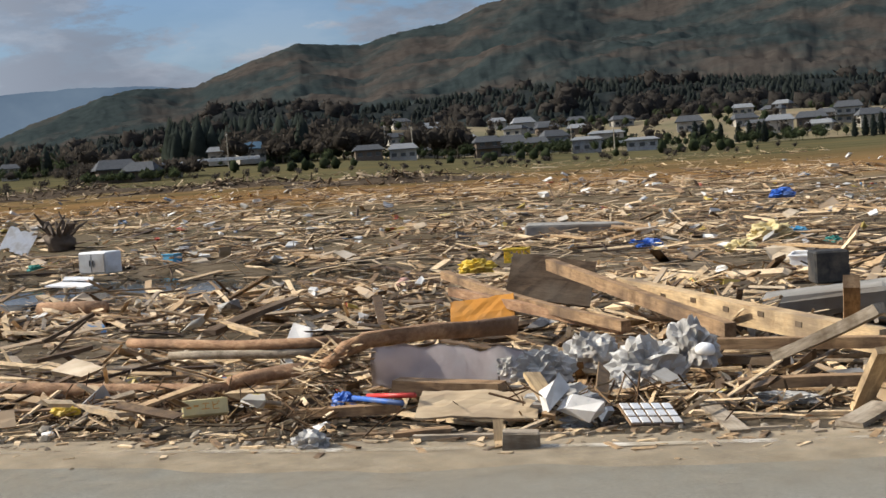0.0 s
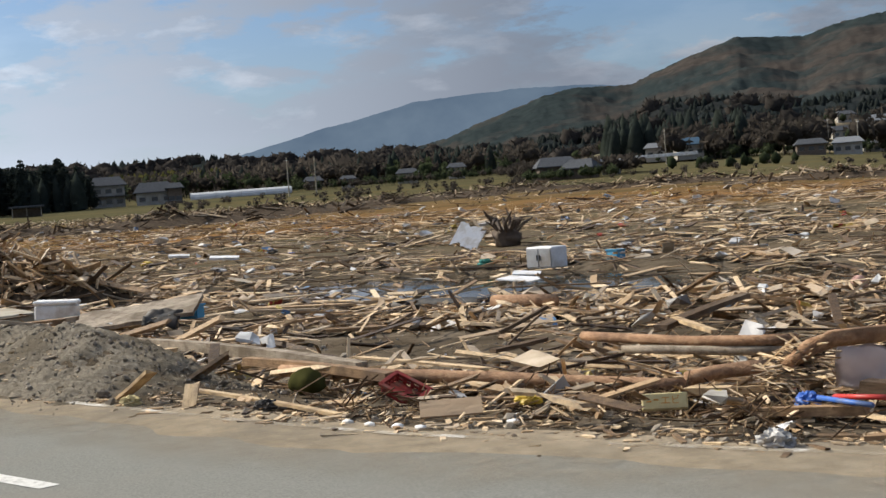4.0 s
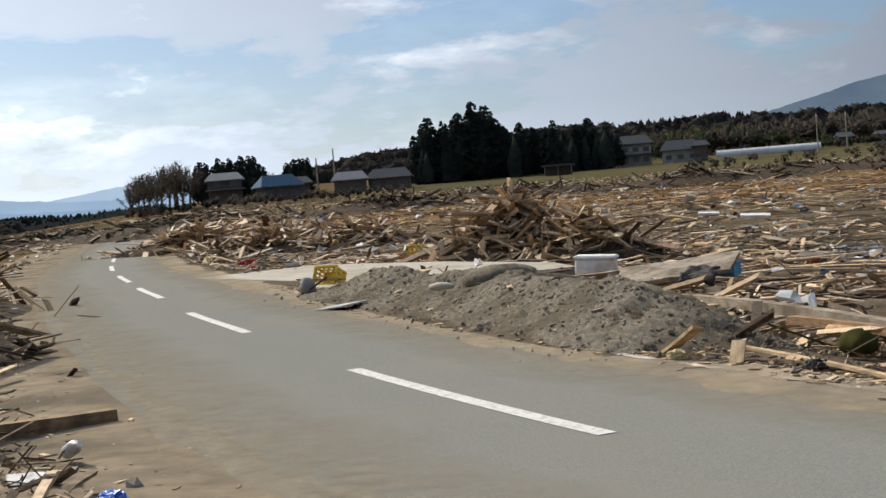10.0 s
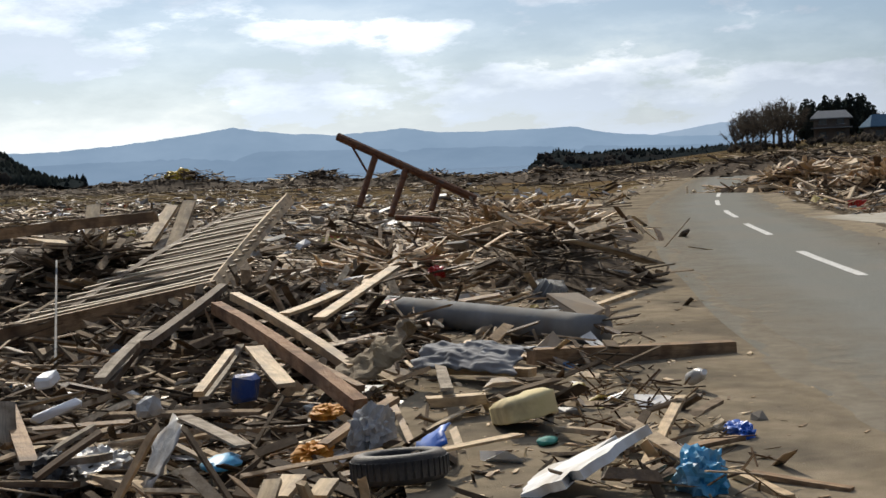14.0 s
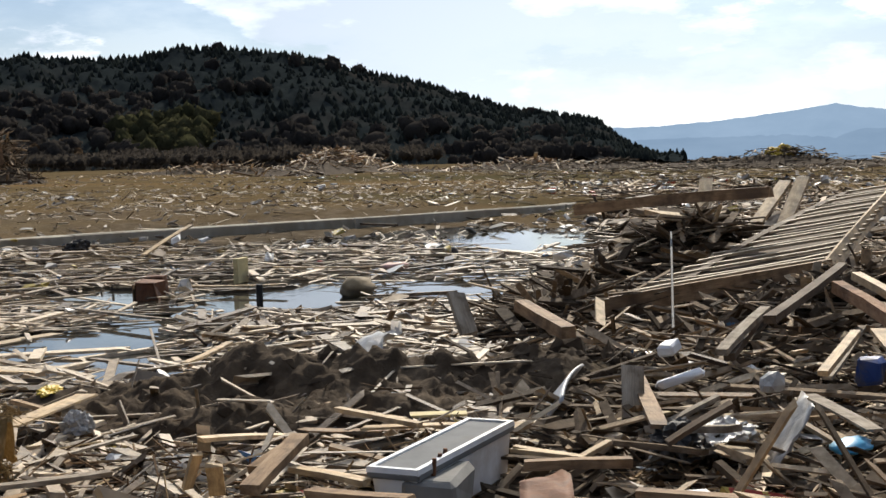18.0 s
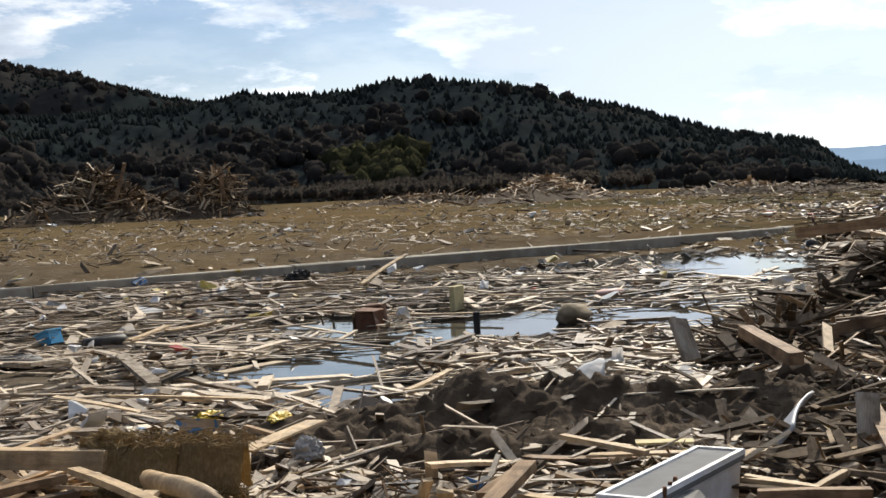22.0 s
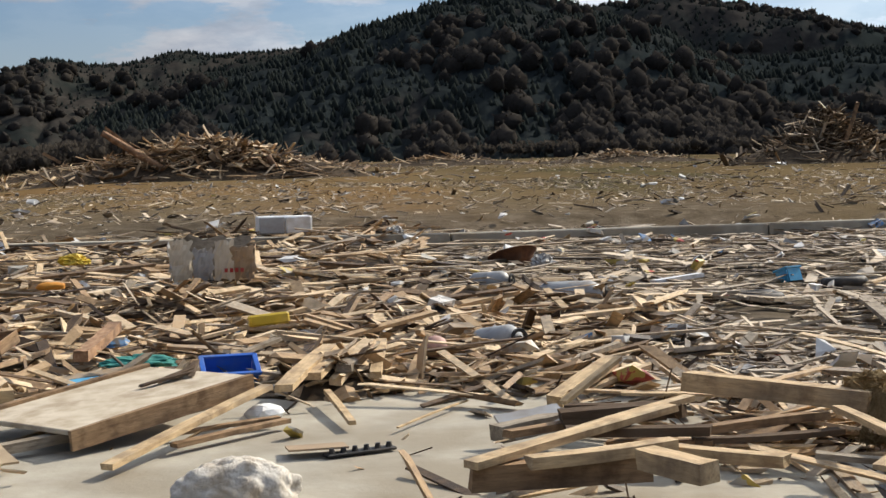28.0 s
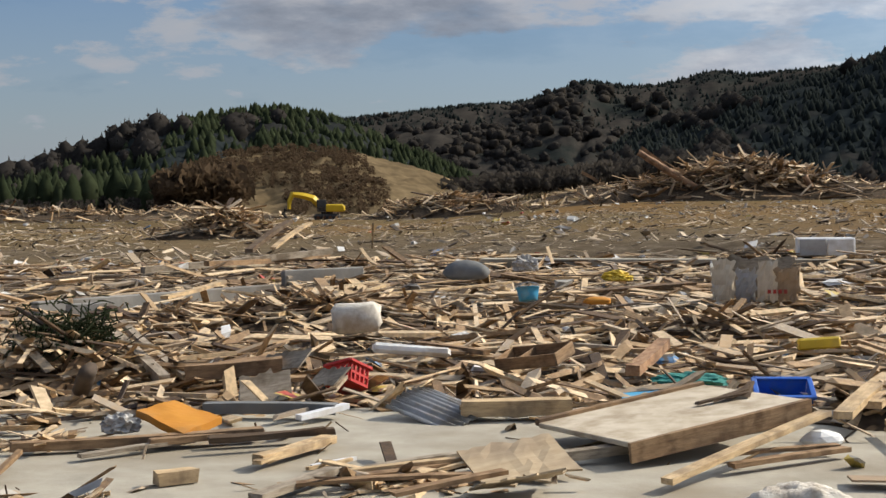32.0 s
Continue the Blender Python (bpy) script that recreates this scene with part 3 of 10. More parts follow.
def turns(yaw, pitch, roll):
    cy, sy, cp, sp, cr, sr = np.cos(yaw), np.sin(yaw), np.cos(pitch), np.sin(pitch), np.cos(roll), np.sin(roll)
    m = np.empty((len(yaw), 3, 3))
    m[:, 0, 0], m[:, 0, 1], m[:, 0, 2] = cy * cp, -sy * cr + cy * sp * sr, sy * sr + cy * sp * cr
    m[:, 1, 0], m[:, 1, 1], m[:, 1, 2] = sy * cp, cy * cr + sy * sp * sr, -cy * sr + sy * sp * cr
    m[:, 2, 0], m[:, 2, 1], m[:, 2, 2] = -sp, cp * sr, cp * cr
    return m


def plank_arrays(rng, x, y, z, length, width, thick, tilt=0.12, yaw=None, sides=BOX_F):
    n = len(x)
    yaw = rng.uniform(0, 2 * np.pi, n) if yaw is None else yaw
    m = turns(yaw, rng.normal(0, 1, n) * tilt, rng.normal(0, 1, n) * tilt * 1.4)
    m = m * np.stack([length, width, thick], 1)[:, None, :]
    v, f = strew(BOX_V, sides, np.stack([x, y, z], 1), m)
    v = v.reshape(n, 8, 3)
    # broken, uneven ends
    ax = m[:, :, 0] / np.maximum(length, 1e-6)[:, None]
    v += ax[:, None, :] * (rng.normal(0, 0.5, (n, 8)) * np.minimum(width, 0.12)[:, None])[:, :, None]
    return v.reshape(-1, 3), f


def part(name, bm, mat, parent=None, label="", smooth=False, m=None):
    """Links a bmesh as one mesh object, under a thing or a part."""
    me = bpy.data.meshes.new(name)
    if smooth:
        for f in bm.faces:
            f.smooth = True
    bm.to_mesh(me)
    bm.free()
    me.materials.append(mat)
    ob = new(name, me)
    if parent:
        ob.parent = parent
    if m is not None:
        ob.matrix_basis = m
    if label:
        ob["label"] = label
    return ob


def bm_box(sx, sy, sz, bevel=0.0, at=(0, 0, 0), m=None, jitter=0.0, seed=0, bm=None):
    """A box with rounded or uneven edges, added to bm."""
    own = bmesh.new()
    bmesh.ops.create_cube(own, size=1.0, matrix=Matrix.Diagonal((sx, sy, sz, 1)))
    if bevel:
        bmesh.ops.bevel(own, geom=own.edges[:], offset=min(bevel, min(sx, sy, sz) * 0.45), segments=1, affect="EDGES", profile=0.6)
    if jitter:
        rng = random.Random(seed)
        for v in own.verts:
            v.co += Vector((rng.uniform(-1, 1), rng.uniform(-1, 1), rng.uniform(-1, 1))) * jitter
    bmesh.ops.transform(own, matrix=Matrix.Translation(at) @ (m or Matrix()), verts=own.verts[:])
    if bm is None:
        return own
    return bm_join(bm, own)


def bm_join(bm, other):
    me = bpy.data.meshes.new("tmp")
    other.to_mesh(me)
    other.free()
    bm.from_mesh(me)
    bpy.data.meshes.remove(me)
    return bm


def bm_tube(pts, radii, sides=8, seed=0, rough=0.0, hollow=0.0):
    """A tube along pts; hollow: the wall's thickness, for an open pipe."""
    bm = bmesh.new()
    rng = random.Random(seed)
    pts = [Vector(p) for p in pts]
    rings = []

    def ring(c, d, rad):
        q = d.to_track_quat("Z", "Y")
        return [bm.verts.new(c + q @ Vector((math.cos(2 * math.pi * i / sides), math.sin(2 * math.pi * i / sides), 0)) * rad * (1 + rng.uniform(-rough, rough)))
                for i in range(sides)]
    dirs = [(pts[min(i + 1, len(pts) - 1)] - pts[max(i - 1, 0)]).normalized() for i in range(len(pts))]
    for p, d, rad in zip(pts, dirs, radii):
        rings.append(ring(p, d, rad))
    if hollow:
        for p, d, rad in reversed(list(zip(pts, dirs, radii))):
            rings.append(ring(p, d, rad - hollow))
        rings.append(rings[0])
    for a, b in zip(rings, rings[1:]):
        for i in range(sides):
            bm.faces.new((a[i], a[(i + 1) % sides], b[(i + 1) % sides], b[i]))
    if not hollow:
        bm.faces.new(rings[0][::-1])
        bm.faces.new(rings[-1])
    bmesh.ops.recalc_face_normals(bm, faces=bm.faces[:])
    return bm


def along(a, b, spin=0.0):
    """A pose at the middle of a-b with x along it and z as upright as can be."""
    a, b = Vector(a), Vector(b)
    d = (b - a).normalized()
    side = Vector((0, 0, 1)).cross(d)
    side = side.normalized() if side.length > 1e-4 else Vector((0, 1, 0))
    upv = d.cross(side)
    m = Matrix((d, side, upv)).transposed().to_4x4()
    m.translation = (a + b) / 2
    return m @ pose(0, 0, 0, spin)


def bm_plank(length, width, thick, seed=0, broken=0.5):
    """A sawn board with worn edges, a slight bow and broken ends."""
    rng = random.Random(seed)
    bm = bmesh.new()
    n = 5
    rows = []
    bow, twist = rng.uniform(-0.012, 0.012) * length, rng.uniform(-0.05, 0.05)
    for i in range(n):
        u = i / (n - 1)
        x = (u - 0.5) * length
        row = []
        for sy, sz in ((-1, -1), (1, -1), (1, 1), (-1, 1)):
            dx = rng.uniform(-1, 1) * width * broken if i in (0, n - 1) else 0
            w, h = width / 2 * (1 + rng.uniform(-0.03, 0.03)), thick / 2 * (1 + rng.uniform(-0.05, 0.05))
            p = Vector((x + dx, sy * w, sz * h + bow * (1 - (2 * u - 1) ** 2)))
            row.append(bm.verts.new(Matrix.Rotation(twist * (u - 0.5), 3, "X") @ p))
        rows.append(row)
    for a, b in zip(rows, rows[1:]):
        for i in range(4):
            bm.faces.new((a[i], a[(i + 1) % 4], b[(i + 1) % 4], b[i]))
    bm.faces.new(rows[0])
    bm.faces.new(rows[-1][::-1])
    bmesh.ops.recalc_face_normals(bm, faces=bm.faces[:])
    return bm


SEED = [100]


def seed():
    SEED[0] += 1
    return SEED[0]


def board(a, b, width, thick, mat, label, name="wooden_plank", category="plank", spin=0.0, group="", broken=0.4):
    ob = part(name, bm_plank((Vector(b) - Vector(a)).length, width, thick, seed(), broken), mat, m=along(a, b, spin))
    return tagged(ob, label, category, group)


def beam(a, b, width, thick, mat, label, spin=0.0):
    return board(a, b, width, thick, mat, label, "timber_beam", "timber beam", spin, broken=0.12)


def log(pts, r0, r1, mat, label, name="log", category="log", rough=0.10, sides=9):
    c = spline(pts, 0.35)
    radii = np.linspace(r0, r1, len(c))
    base = Vector(c[0])
    bm = bm_tube([Vector(p) - base for p in c], radii, sides, seed(), rough)
    return tagged(part(name, bm, mat, smooth=True, m=Matrix.Translation(base)), label, category)


def bm_lump(sx, sy, sz, sub=2, rough=0.2, s=0, flat=0.0):
    """A rounded, dented lump resting at z = 0."""
    bm = bmesh.new()
    bmesh.ops.create_icosphere(bm, subdivisions=sub, radius=1.0)
    off = Vector((s * 1.37, s * 0.71, s * 2.1))
    for v in bm.verts:
        k = 1 + rough * noise.noise(v.co * 1.4 + off) + rough * 0.6 * noise.noise(v.co * 3.3 + off)
        v.co *= k
        v.co = Vector((v.co.x * sx / 2, v.co.y * sy / 2, max(v.co.z, -1 + flat) * sz / 2))
    low = min(v.co.z for v in bm.verts)
    for v in bm.verts:
        v.co.z -= low
    return bm


def bm_crumple(sx, sy, sz, s=0):
    """A bunched, sharply creased sheet or bag resting at z = 0."""
    bm = bmesh.new()
    bmesh.ops.create_icosphere(bm, subdivisions=4, radius=1.0)
    off = Vector((s * 1.37, s * 0.71, s * 2.1))
    for v in bm.verts:
        k = 0.86
        for f, a in ((1.3, 0.34), (2.7, 0.26), (5.5, 0.15), (11.0, 0.07)):
            k += a * (0.5 - 2 * abs(noise.noise(v.co * f + off)))
        c = v.co * max(k, 0.35)
        v.co = Vector((c.x * sx / 2, c.y * sy / 2, max(c.z, -0.45) * sz / 1.7))
    low = min(v.co.z for v in bm.verts)
    for v in bm.verts:
        v.co.z -= low
    return bm


def lump(at, sx, sy, sz, mat, label, name, category, yaw=0, rough=0.25, sub=3, smooth=True, flat=0.4):
    if rough > 0.35:
        ob = part(name, bm_crumple(sx * 1.1, sy * 1.1, sz, seed()), mat, m=pose(at[0], at[1], at[2], 0, 0, yaw))
    else:
        ob = part(name, bm_lump(sx, sy, sz, sub, rough, seed(), flat), mat, smooth=smooth, m=pose(at[0], at[1], at[2], 0, 0, yaw))
    return tagged(ob, label, category)


def bm_sheet(sx, sy, thick, bend=0.0, crumple=0.0, nx=10, ny=6, s=0, ragged=0.0):
    """A bent or crumpled sheet with thickness, lying in xy."""
    bm = bmesh.new()
    off = Vector((s * 0.9, s * 1.7, 0))
    top, low = [], []
    for side, grid in ((1, top), (-1, low)):
        for j in range(ny + 1):
            row = []
            for i in range(nx + 1):
                u, v = i / nx - 0.5, j / ny - 0.5
                e = ragged * noise.noise(Vector((u * 6, v * 6, s))) if i in (0, nx) or j in (0, ny) else 0
                z = bend * (0.25 - u * u) * 4 + crumple * (noise.noise(Vector((u * 4, v * 4, 0)) + off) + 0.6 * noise.noise(Vector((u * 10, v * 10, 3)) + off))
                row.append(bm.verts.new((u * sx * (1 + e), v * sy * (1 + e), z + side * thick / 2)))
            grid.append(row)
    for j in range(ny):
        for i in range(nx):
            bm.faces.new((top[j][i], top[j][i + 1], top[j + 1][i + 1], top[j + 1][i]))
            bm.faces.new((low[j][i], low[j + 1][i], low[j + 1][i + 1], low[j][i + 1]))
    rim = [(0, i) for i in range(nx)] + [(j, nx) for j in range(ny)] + [(ny, i) for i in range(nx, 0, -1)] + [(j, 0) for j in range(ny, 0, -1)]
    for (a, b), (c, d) in zip(rim, rim[1:] + rim[:1]):
        bm.faces.new((top[a][b], low[a][b], low[c][d], top[c][d]))
    return bm


def sheet(at, sx, sy, thick, mat, label, name, category, rx=0, ry=0, rz=0, bend=0.0, crumple=0.0, smooth=True, ragged=0.0, n=(10, 6)):
    ob = part(name, bm_sheet(sx, sy, thick, bend, crumple, n[0], n[1], seed(), ragged), mat, smooth=smooth, m=pose(*at, rx, ry, rz))
    return tagged(ob, label, category)


def thing(name, m, label, category, group=""):
    return tagged(new(name), label, category, group) if m is None else placed(tagged(new(name), label, category, group), m)


def placed(ob, m):
    ob.matrix_basis = m
    return ob


def bm_pierced(w, h, thick, holes):
    """A moulded side panel standing on z = 0, pierced by two rows of slots."""
    bm = bmesh.new()
    if not holes:
        return bm_box(w, thick, h, 0.003, (0, 0, h / 2))
    xs = sorted([0.0, w] + [w * (k + q) / holes for k in range(holes) for q in (0.18, 0.82)])
    zs = [h * q for q in (0, 0.14, 0.44, 0.56, 0.86, 1.0)]
    grid = [[[bm.verts.new((x - w / 2, y, z)) for x in xs] for z in zs] for y in (-thick / 2, thick / 2)]
    solid = [[not (i % 2 == 1 and j in (1, 3)) for i in range(len(xs) - 1)] for j in range(5)]

    def filled(j, i):
        return 0 <= j < 5 and 0 <= i < len(xs) - 1 and solid[j][i]
    for j in range(5):
        for i in range(len(xs) - 1):
            if not solid[j][i]:
                continue
            f, b = grid
            bm.faces.new((f[j][i], f[j][i + 1], f[j + 1][i + 1], f[j + 1][i]))
            bm.faces.new((b[j][i + 1], b[j][i], b[j + 1][i], b[j + 1][i + 1]))
            for (dj, di), (p, q) in (((-1, 0), ((j, i + 1), (j, i))), ((1, 0), ((j + 1, i), (j + 1, i + 1))), ((0, -1), ((j, i), (j + 1, i))), ((0, 1), ((j + 1, i + 1), (j, i + 1)))):
                if not filled(j + dj, i + di):
                    bm.faces.new((f[p[0]][p[1]], f[q[0]][q[1]], b[q[0]][q[1]], b[p[0]][p[1]]))
    return bm


def crate(at, sx, sy, sz, mat, label, name="plastic_crate", category="crate", rx=0, ry=0, rz=0, wall=0.02, slots=True):
    """An open crate: a bottom, four pierced sides and a rim."""
    c = thing(name, pose(*at, rx, ry, rz), label, category)
    part("bottom", bm_box(sx * 0.96, sy * 0.96, wall, 0.004, (0, 0, wall / 2)), mat, c)
    for k in range(4):
        w, off = (sx, sy / 2) if k % 2 == 0 else (sy, sx / 2)
        bm = bm_pierced(w - 2 * wall, sz * 0.94, wall, 4 if slots else 0)
        part("side", bm, mat, c, m=pose(0, 0, 0, 0, 0, 90 * k) @ Matrix.Translation((0, off - wall / 2, 0)))
    bm = bmesh.new()
    for k in range(4):
        w, off = (sx, sy / 2) if k % 2 == 0 else (sy, sx / 2)
        bm_box(w + wall, wall * 2, wall * 1.4, 0.004, (0, 0, 0), pose(0, 0, 0, 0, 0, 90 * k) @ Matrix.Translation((0, off, sz - wall * 0.7)), bm=bm)
    part("rim", bm, mat, c)
    return c


def barrel(at, rad, height, mat, label, name, category, rx=0, ry=0, rz=0, taper=1.0, wall=0.02, handle=None):
    """A lathed vessel, open at the top."""
    bm = bmesh.new()
    prof = [(rad * 0.9 * taper, 0), (rad * taper, 0.03 * height), (rad * (taper + 1) / 2, height * 0.5), (rad, height * 0.95), (rad * 1.06, height * 0.96), (rad * 1.06, height),
            (rad - wall, height), (rad * taper - wall, wall)]
    n = 20
    rings = [[bm.verts.new((r * math.cos(2 * math.pi * i / n), r * math.sin(2 * math.pi * i / n), z)) for i in range(n)] for r, z in prof]
    for a, b in zip(rings, rings[1:]):
        for i in range(n):
            bm.faces.new((a[i], a[(i + 1) % n], b[(i + 1) % n], b[i]))
    bm.faces.new(rings[0][::-1])
    bm.faces.new(rings[-1])
    c = thing(name, pose(*at, rx, ry, rz), label, category)
    part("body", bm, mat, c, smooth=True)
    if handle:
        arc = [(rad * 1.05 * math.cos(k), 0, height * 0.95 + 0.55 * rad * math.sin(k)) for k in np.linspace(0, math.pi, 9)]
        part("handle", bm_tube(arc, [0.006] * 9, 6), handle, c)
    return c

# ---- ground, road, water ----
az_deg = np.concatenate([np.arange(30, 220, 0.4), np.arange(220, 390, 3.0)])
rings = np.concatenate([np.linspace(0, 4, 6), np.geomspace(4.3, 60, 115), np.geomspace(62, 4900, 60)])
ga, gr = np.meshgrid(np.radians(az_deg), rings)
gx, gy = -np.sin(ga) * gr, np.cos(ga) * gr
gv = np.stack([gx, gy, ground_z(gx, gy)], -1).reshape(-1, 3)
na, nr = len(az_deg), len(rings)
ii, jj = np.meshgrid(np.arange(na), np.arange(nr - 1))
gf = np.stack([jj * na + ii, jj * na + (ii + 1) % na, (jj + 1) * na + (ii + 1) % na, (jj + 1) * na + ii], -1).reshape(-1, 4)

M_GROUND = bpy.data.materials.new("field_soil")
M_GROUND.use_nodes = True
gt = M_GROUND.node_tree
gb = gt.nodes["Principled BSDF"]
gb.inputs["Specular IOR Level"].default_value = 0.0
g_co = gt.nodes.new("ShaderNodeTexCoord").outputs["Object"]
g_len = gt.nodes.new("ShaderNodeVectorMath")
g_len.operation = "LENGTH"
link(gt, g_co, g_len.inputs[0])
g_big = noise_node(gt, g_co, 0.07, 7.0, 0.65, 0.4)
g_mid = noise_node(gt, g_co, 1.3, 5.0, 0.6)
g_small = noise_node(gt, g_co, 9.0, 6.0, 0.7)
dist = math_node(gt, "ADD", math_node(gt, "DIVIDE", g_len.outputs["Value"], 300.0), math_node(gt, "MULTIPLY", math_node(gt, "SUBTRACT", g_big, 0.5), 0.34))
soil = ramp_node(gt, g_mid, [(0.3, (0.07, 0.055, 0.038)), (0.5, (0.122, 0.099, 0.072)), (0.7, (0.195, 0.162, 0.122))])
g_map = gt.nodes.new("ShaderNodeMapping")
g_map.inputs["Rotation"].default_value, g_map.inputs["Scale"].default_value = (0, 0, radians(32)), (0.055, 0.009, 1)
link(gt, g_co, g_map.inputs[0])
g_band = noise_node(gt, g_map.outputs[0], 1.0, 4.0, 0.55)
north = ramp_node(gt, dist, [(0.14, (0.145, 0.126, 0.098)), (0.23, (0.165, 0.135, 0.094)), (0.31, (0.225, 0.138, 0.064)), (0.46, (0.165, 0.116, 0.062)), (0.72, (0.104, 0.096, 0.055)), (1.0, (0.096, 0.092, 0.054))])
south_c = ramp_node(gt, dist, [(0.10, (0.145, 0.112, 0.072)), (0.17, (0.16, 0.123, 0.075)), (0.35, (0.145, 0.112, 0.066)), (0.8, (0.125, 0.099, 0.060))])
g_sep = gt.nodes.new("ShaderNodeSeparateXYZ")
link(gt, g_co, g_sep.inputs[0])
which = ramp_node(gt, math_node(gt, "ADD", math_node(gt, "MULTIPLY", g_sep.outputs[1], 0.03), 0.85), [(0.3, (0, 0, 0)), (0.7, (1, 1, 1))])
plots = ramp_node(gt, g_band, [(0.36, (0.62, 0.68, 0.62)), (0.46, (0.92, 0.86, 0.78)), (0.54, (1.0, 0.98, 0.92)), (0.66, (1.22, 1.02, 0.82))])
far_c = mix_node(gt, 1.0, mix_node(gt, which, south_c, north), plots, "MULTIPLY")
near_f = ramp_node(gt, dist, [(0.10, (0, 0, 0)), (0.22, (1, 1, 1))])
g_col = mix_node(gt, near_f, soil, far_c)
g_grain = ramp_node(gt, g_small, [(0.3, (0.62, 0.60, 0.58)), (0.7, (1.15, 1.13, 1.1))])
g_col = mix_node(gt, 0.75, g_col, g_grain, "MULTIPLY")
link(gt, g_col, gb.inputs["Base Color"])
link(gt, ramp_node(gt, g_mid, [(0.35, (0.78, 0.78, 0.78)), (0.55, (0.95, 0.95, 0.95))]), gb.inputs["Roughness"])
g_bump = gt.nodes.new("ShaderNodeBump")
g_bump.inputs["Strength"].default_value, g_bump.inputs["Distance"].default_value = 0.8, 0.05
link(gt, g_small, g_bump.inputs["Height"])
link(gt, g_bump.outputs[0], gb.inputs["Normal"])
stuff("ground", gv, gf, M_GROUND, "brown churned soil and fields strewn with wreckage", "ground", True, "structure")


def strip(line, lo, hi, z, name, mat, label, wob=0.0, s=0, kind="structure", parent=None):
    """A band along a line between two offsets to its right; wob makes the rims uneven."""
    line = np.asarray(line)
    d = np.gradient(line, axis=0)
    d /= np.linalg.norm(d, axis=1)[:, None]
    nrm = np.stack([-d[:, 1], d[:, 0]], 1) * -1
    nl = len(line)
    cols = 5
    offs = np.linspace(0, 1, cols)[None] * np.ones((nl, 1))
    lo_a = lo + wob * (fbm(line[:, 0], line[:, 1], 2.5, 4, s) + 0.5 * fbm(line[:, 0], line[:, 1], 0.5, 2, s + 1))
    hi_a = hi + wob * (fbm(line[:, 0], line[:, 1], 2.5, 4, s + 3) + 0.5 * fbm(line[:, 0], line[:, 1], 0.5, 2, s + 4))
    o = lo_a[:, None] * (1 - offs) + hi_a[:, None] * offs
    v = line[:, None, :] + nrm[:, None, :] * o[..., None]
    zz = z + (np.array([-0.009, 0, 0.001, 0, -0.009])[None] * np.ones((nl, 1)) if wob > 0.3 and mat is not M_FILM else 0.0)
    v = np.concatenate([v, np.broadcast_to(np.asarray(zz, float).reshape((1, 1) if np.ndim(zz) == 0 else np.shape(zz)), v.shape[:2])[..., None]], -1).reshape(-1, 3)
    i, j = np.meshgrid(np.arange(cols - 1), np.arange(nl - 1))
    f = np.stack([j * cols + i, j * cols + i + 1, (j + 1) * cols + i + 1, (j + 1) * cols + i], -1).reshape(-1, 4)
    ob = new(name, mesh_arrays(name, v, f, mat))
    fade = ob.data.attributes.new("fade", "FLOAT", "POINT")
    fade.data.foreach_set("value", np.tile(np.array([0.0, 0.6, 1.0, 0.6, 0.0], np.float32), nl))
    if parent:
        ob.parent = parent
        return ob
    return tagged(ob, label, name, "", kind)


fine_road = spline(ROAD, 0.25)
road = strip(fine_road, -2.3, 2.3, 0.012, "road", M_ASPH, "worn grey two-lane asphalt road with dust")
strip(fine_road, 1.55, 2.5, 0.017, "road_verge", M_DUST, "dusty tan verge along the asphalt", 0.35, 11)
strip(fine_road, -2.2, -1.95, 0.018, "road_verge", M_DUSTG, "pale dusty verge along the asphalt", 0.4, 15)
strip(fine_road, -5.2, -2.0, 0.014, "road_shoulder", M_SHOULDER, "grey-brown dirt shoulder with grit beside the asphalt", 0.35, 18)
strip(fine_road, -2.9, -0.9, 0.0225, "road_dust", M_FILM, "thin patchy film of tan dust on the asphalt", 0.36, 25)
strip(fine_road, 0.75, 2.6, 0.0245, "road_dust", M_FILM, "thin patchy film of tan dust on the asphalt", 0.36, 28)
strip(fine_road[:170], 2.12, 2.22, 0.026, "edge_line", M_LINEW, "", 0.02, 5, parent=road)
dash_starts = [(-9.75, 0.94), (-19.45, -2.73), (-29.1, -5.8), (-37.45, -8.28), (-47.0, -10.9), (-56.5, -13.2), (-66.2, -15.3)]
for sx0, sy0 in dash_starts:
    k0 = int(np.argmin(np.hypot(fine_road[:, 0] - sx0, fine_road[:, 1] - sy0)))
    k1 = k0
    run = 0.0
    while run < 5.0:
        run += float(np.linalg.norm(fine_road[k1 + 1] - fine_road[k1]))
        k1 += 1
    strip(fine_road[k0:k1 + 1], -0.075, 0.075, 0.0165, "lane_dash", M_LINE, "", 0.006, 9, parent=road)

M_WATER = bpy.data.materials.new("still_water")
M_WATER.use_nodes = True
wb = M_WATER.node_tree.nodes["Principled BSDF"]
wb.inputs["Base Color"].default_value = (0.05, 0.045, 0.035, 1)
wb.inputs["Roughness"].default_value = 0.03
wb.inputs["IOR"].default_value = 1.33
wbn = M_WATER.node_tree.nodes.new("ShaderNodeBump")
wbn.inputs["Strength"].default_value, wbn.inputs["Distance"].default_value = 0.06, 0.02
link(M_WATER.node_tree, noise_node(M_WATER.node_tree, M_WATER.node_tree.nodes.new("ShaderNodeTexCoord").outputs["Object"], 3.0), wbn.inputs["Height"])
link(M_WATER.node_tree, wbn.outputs[0], wb.inputs["Normal"])
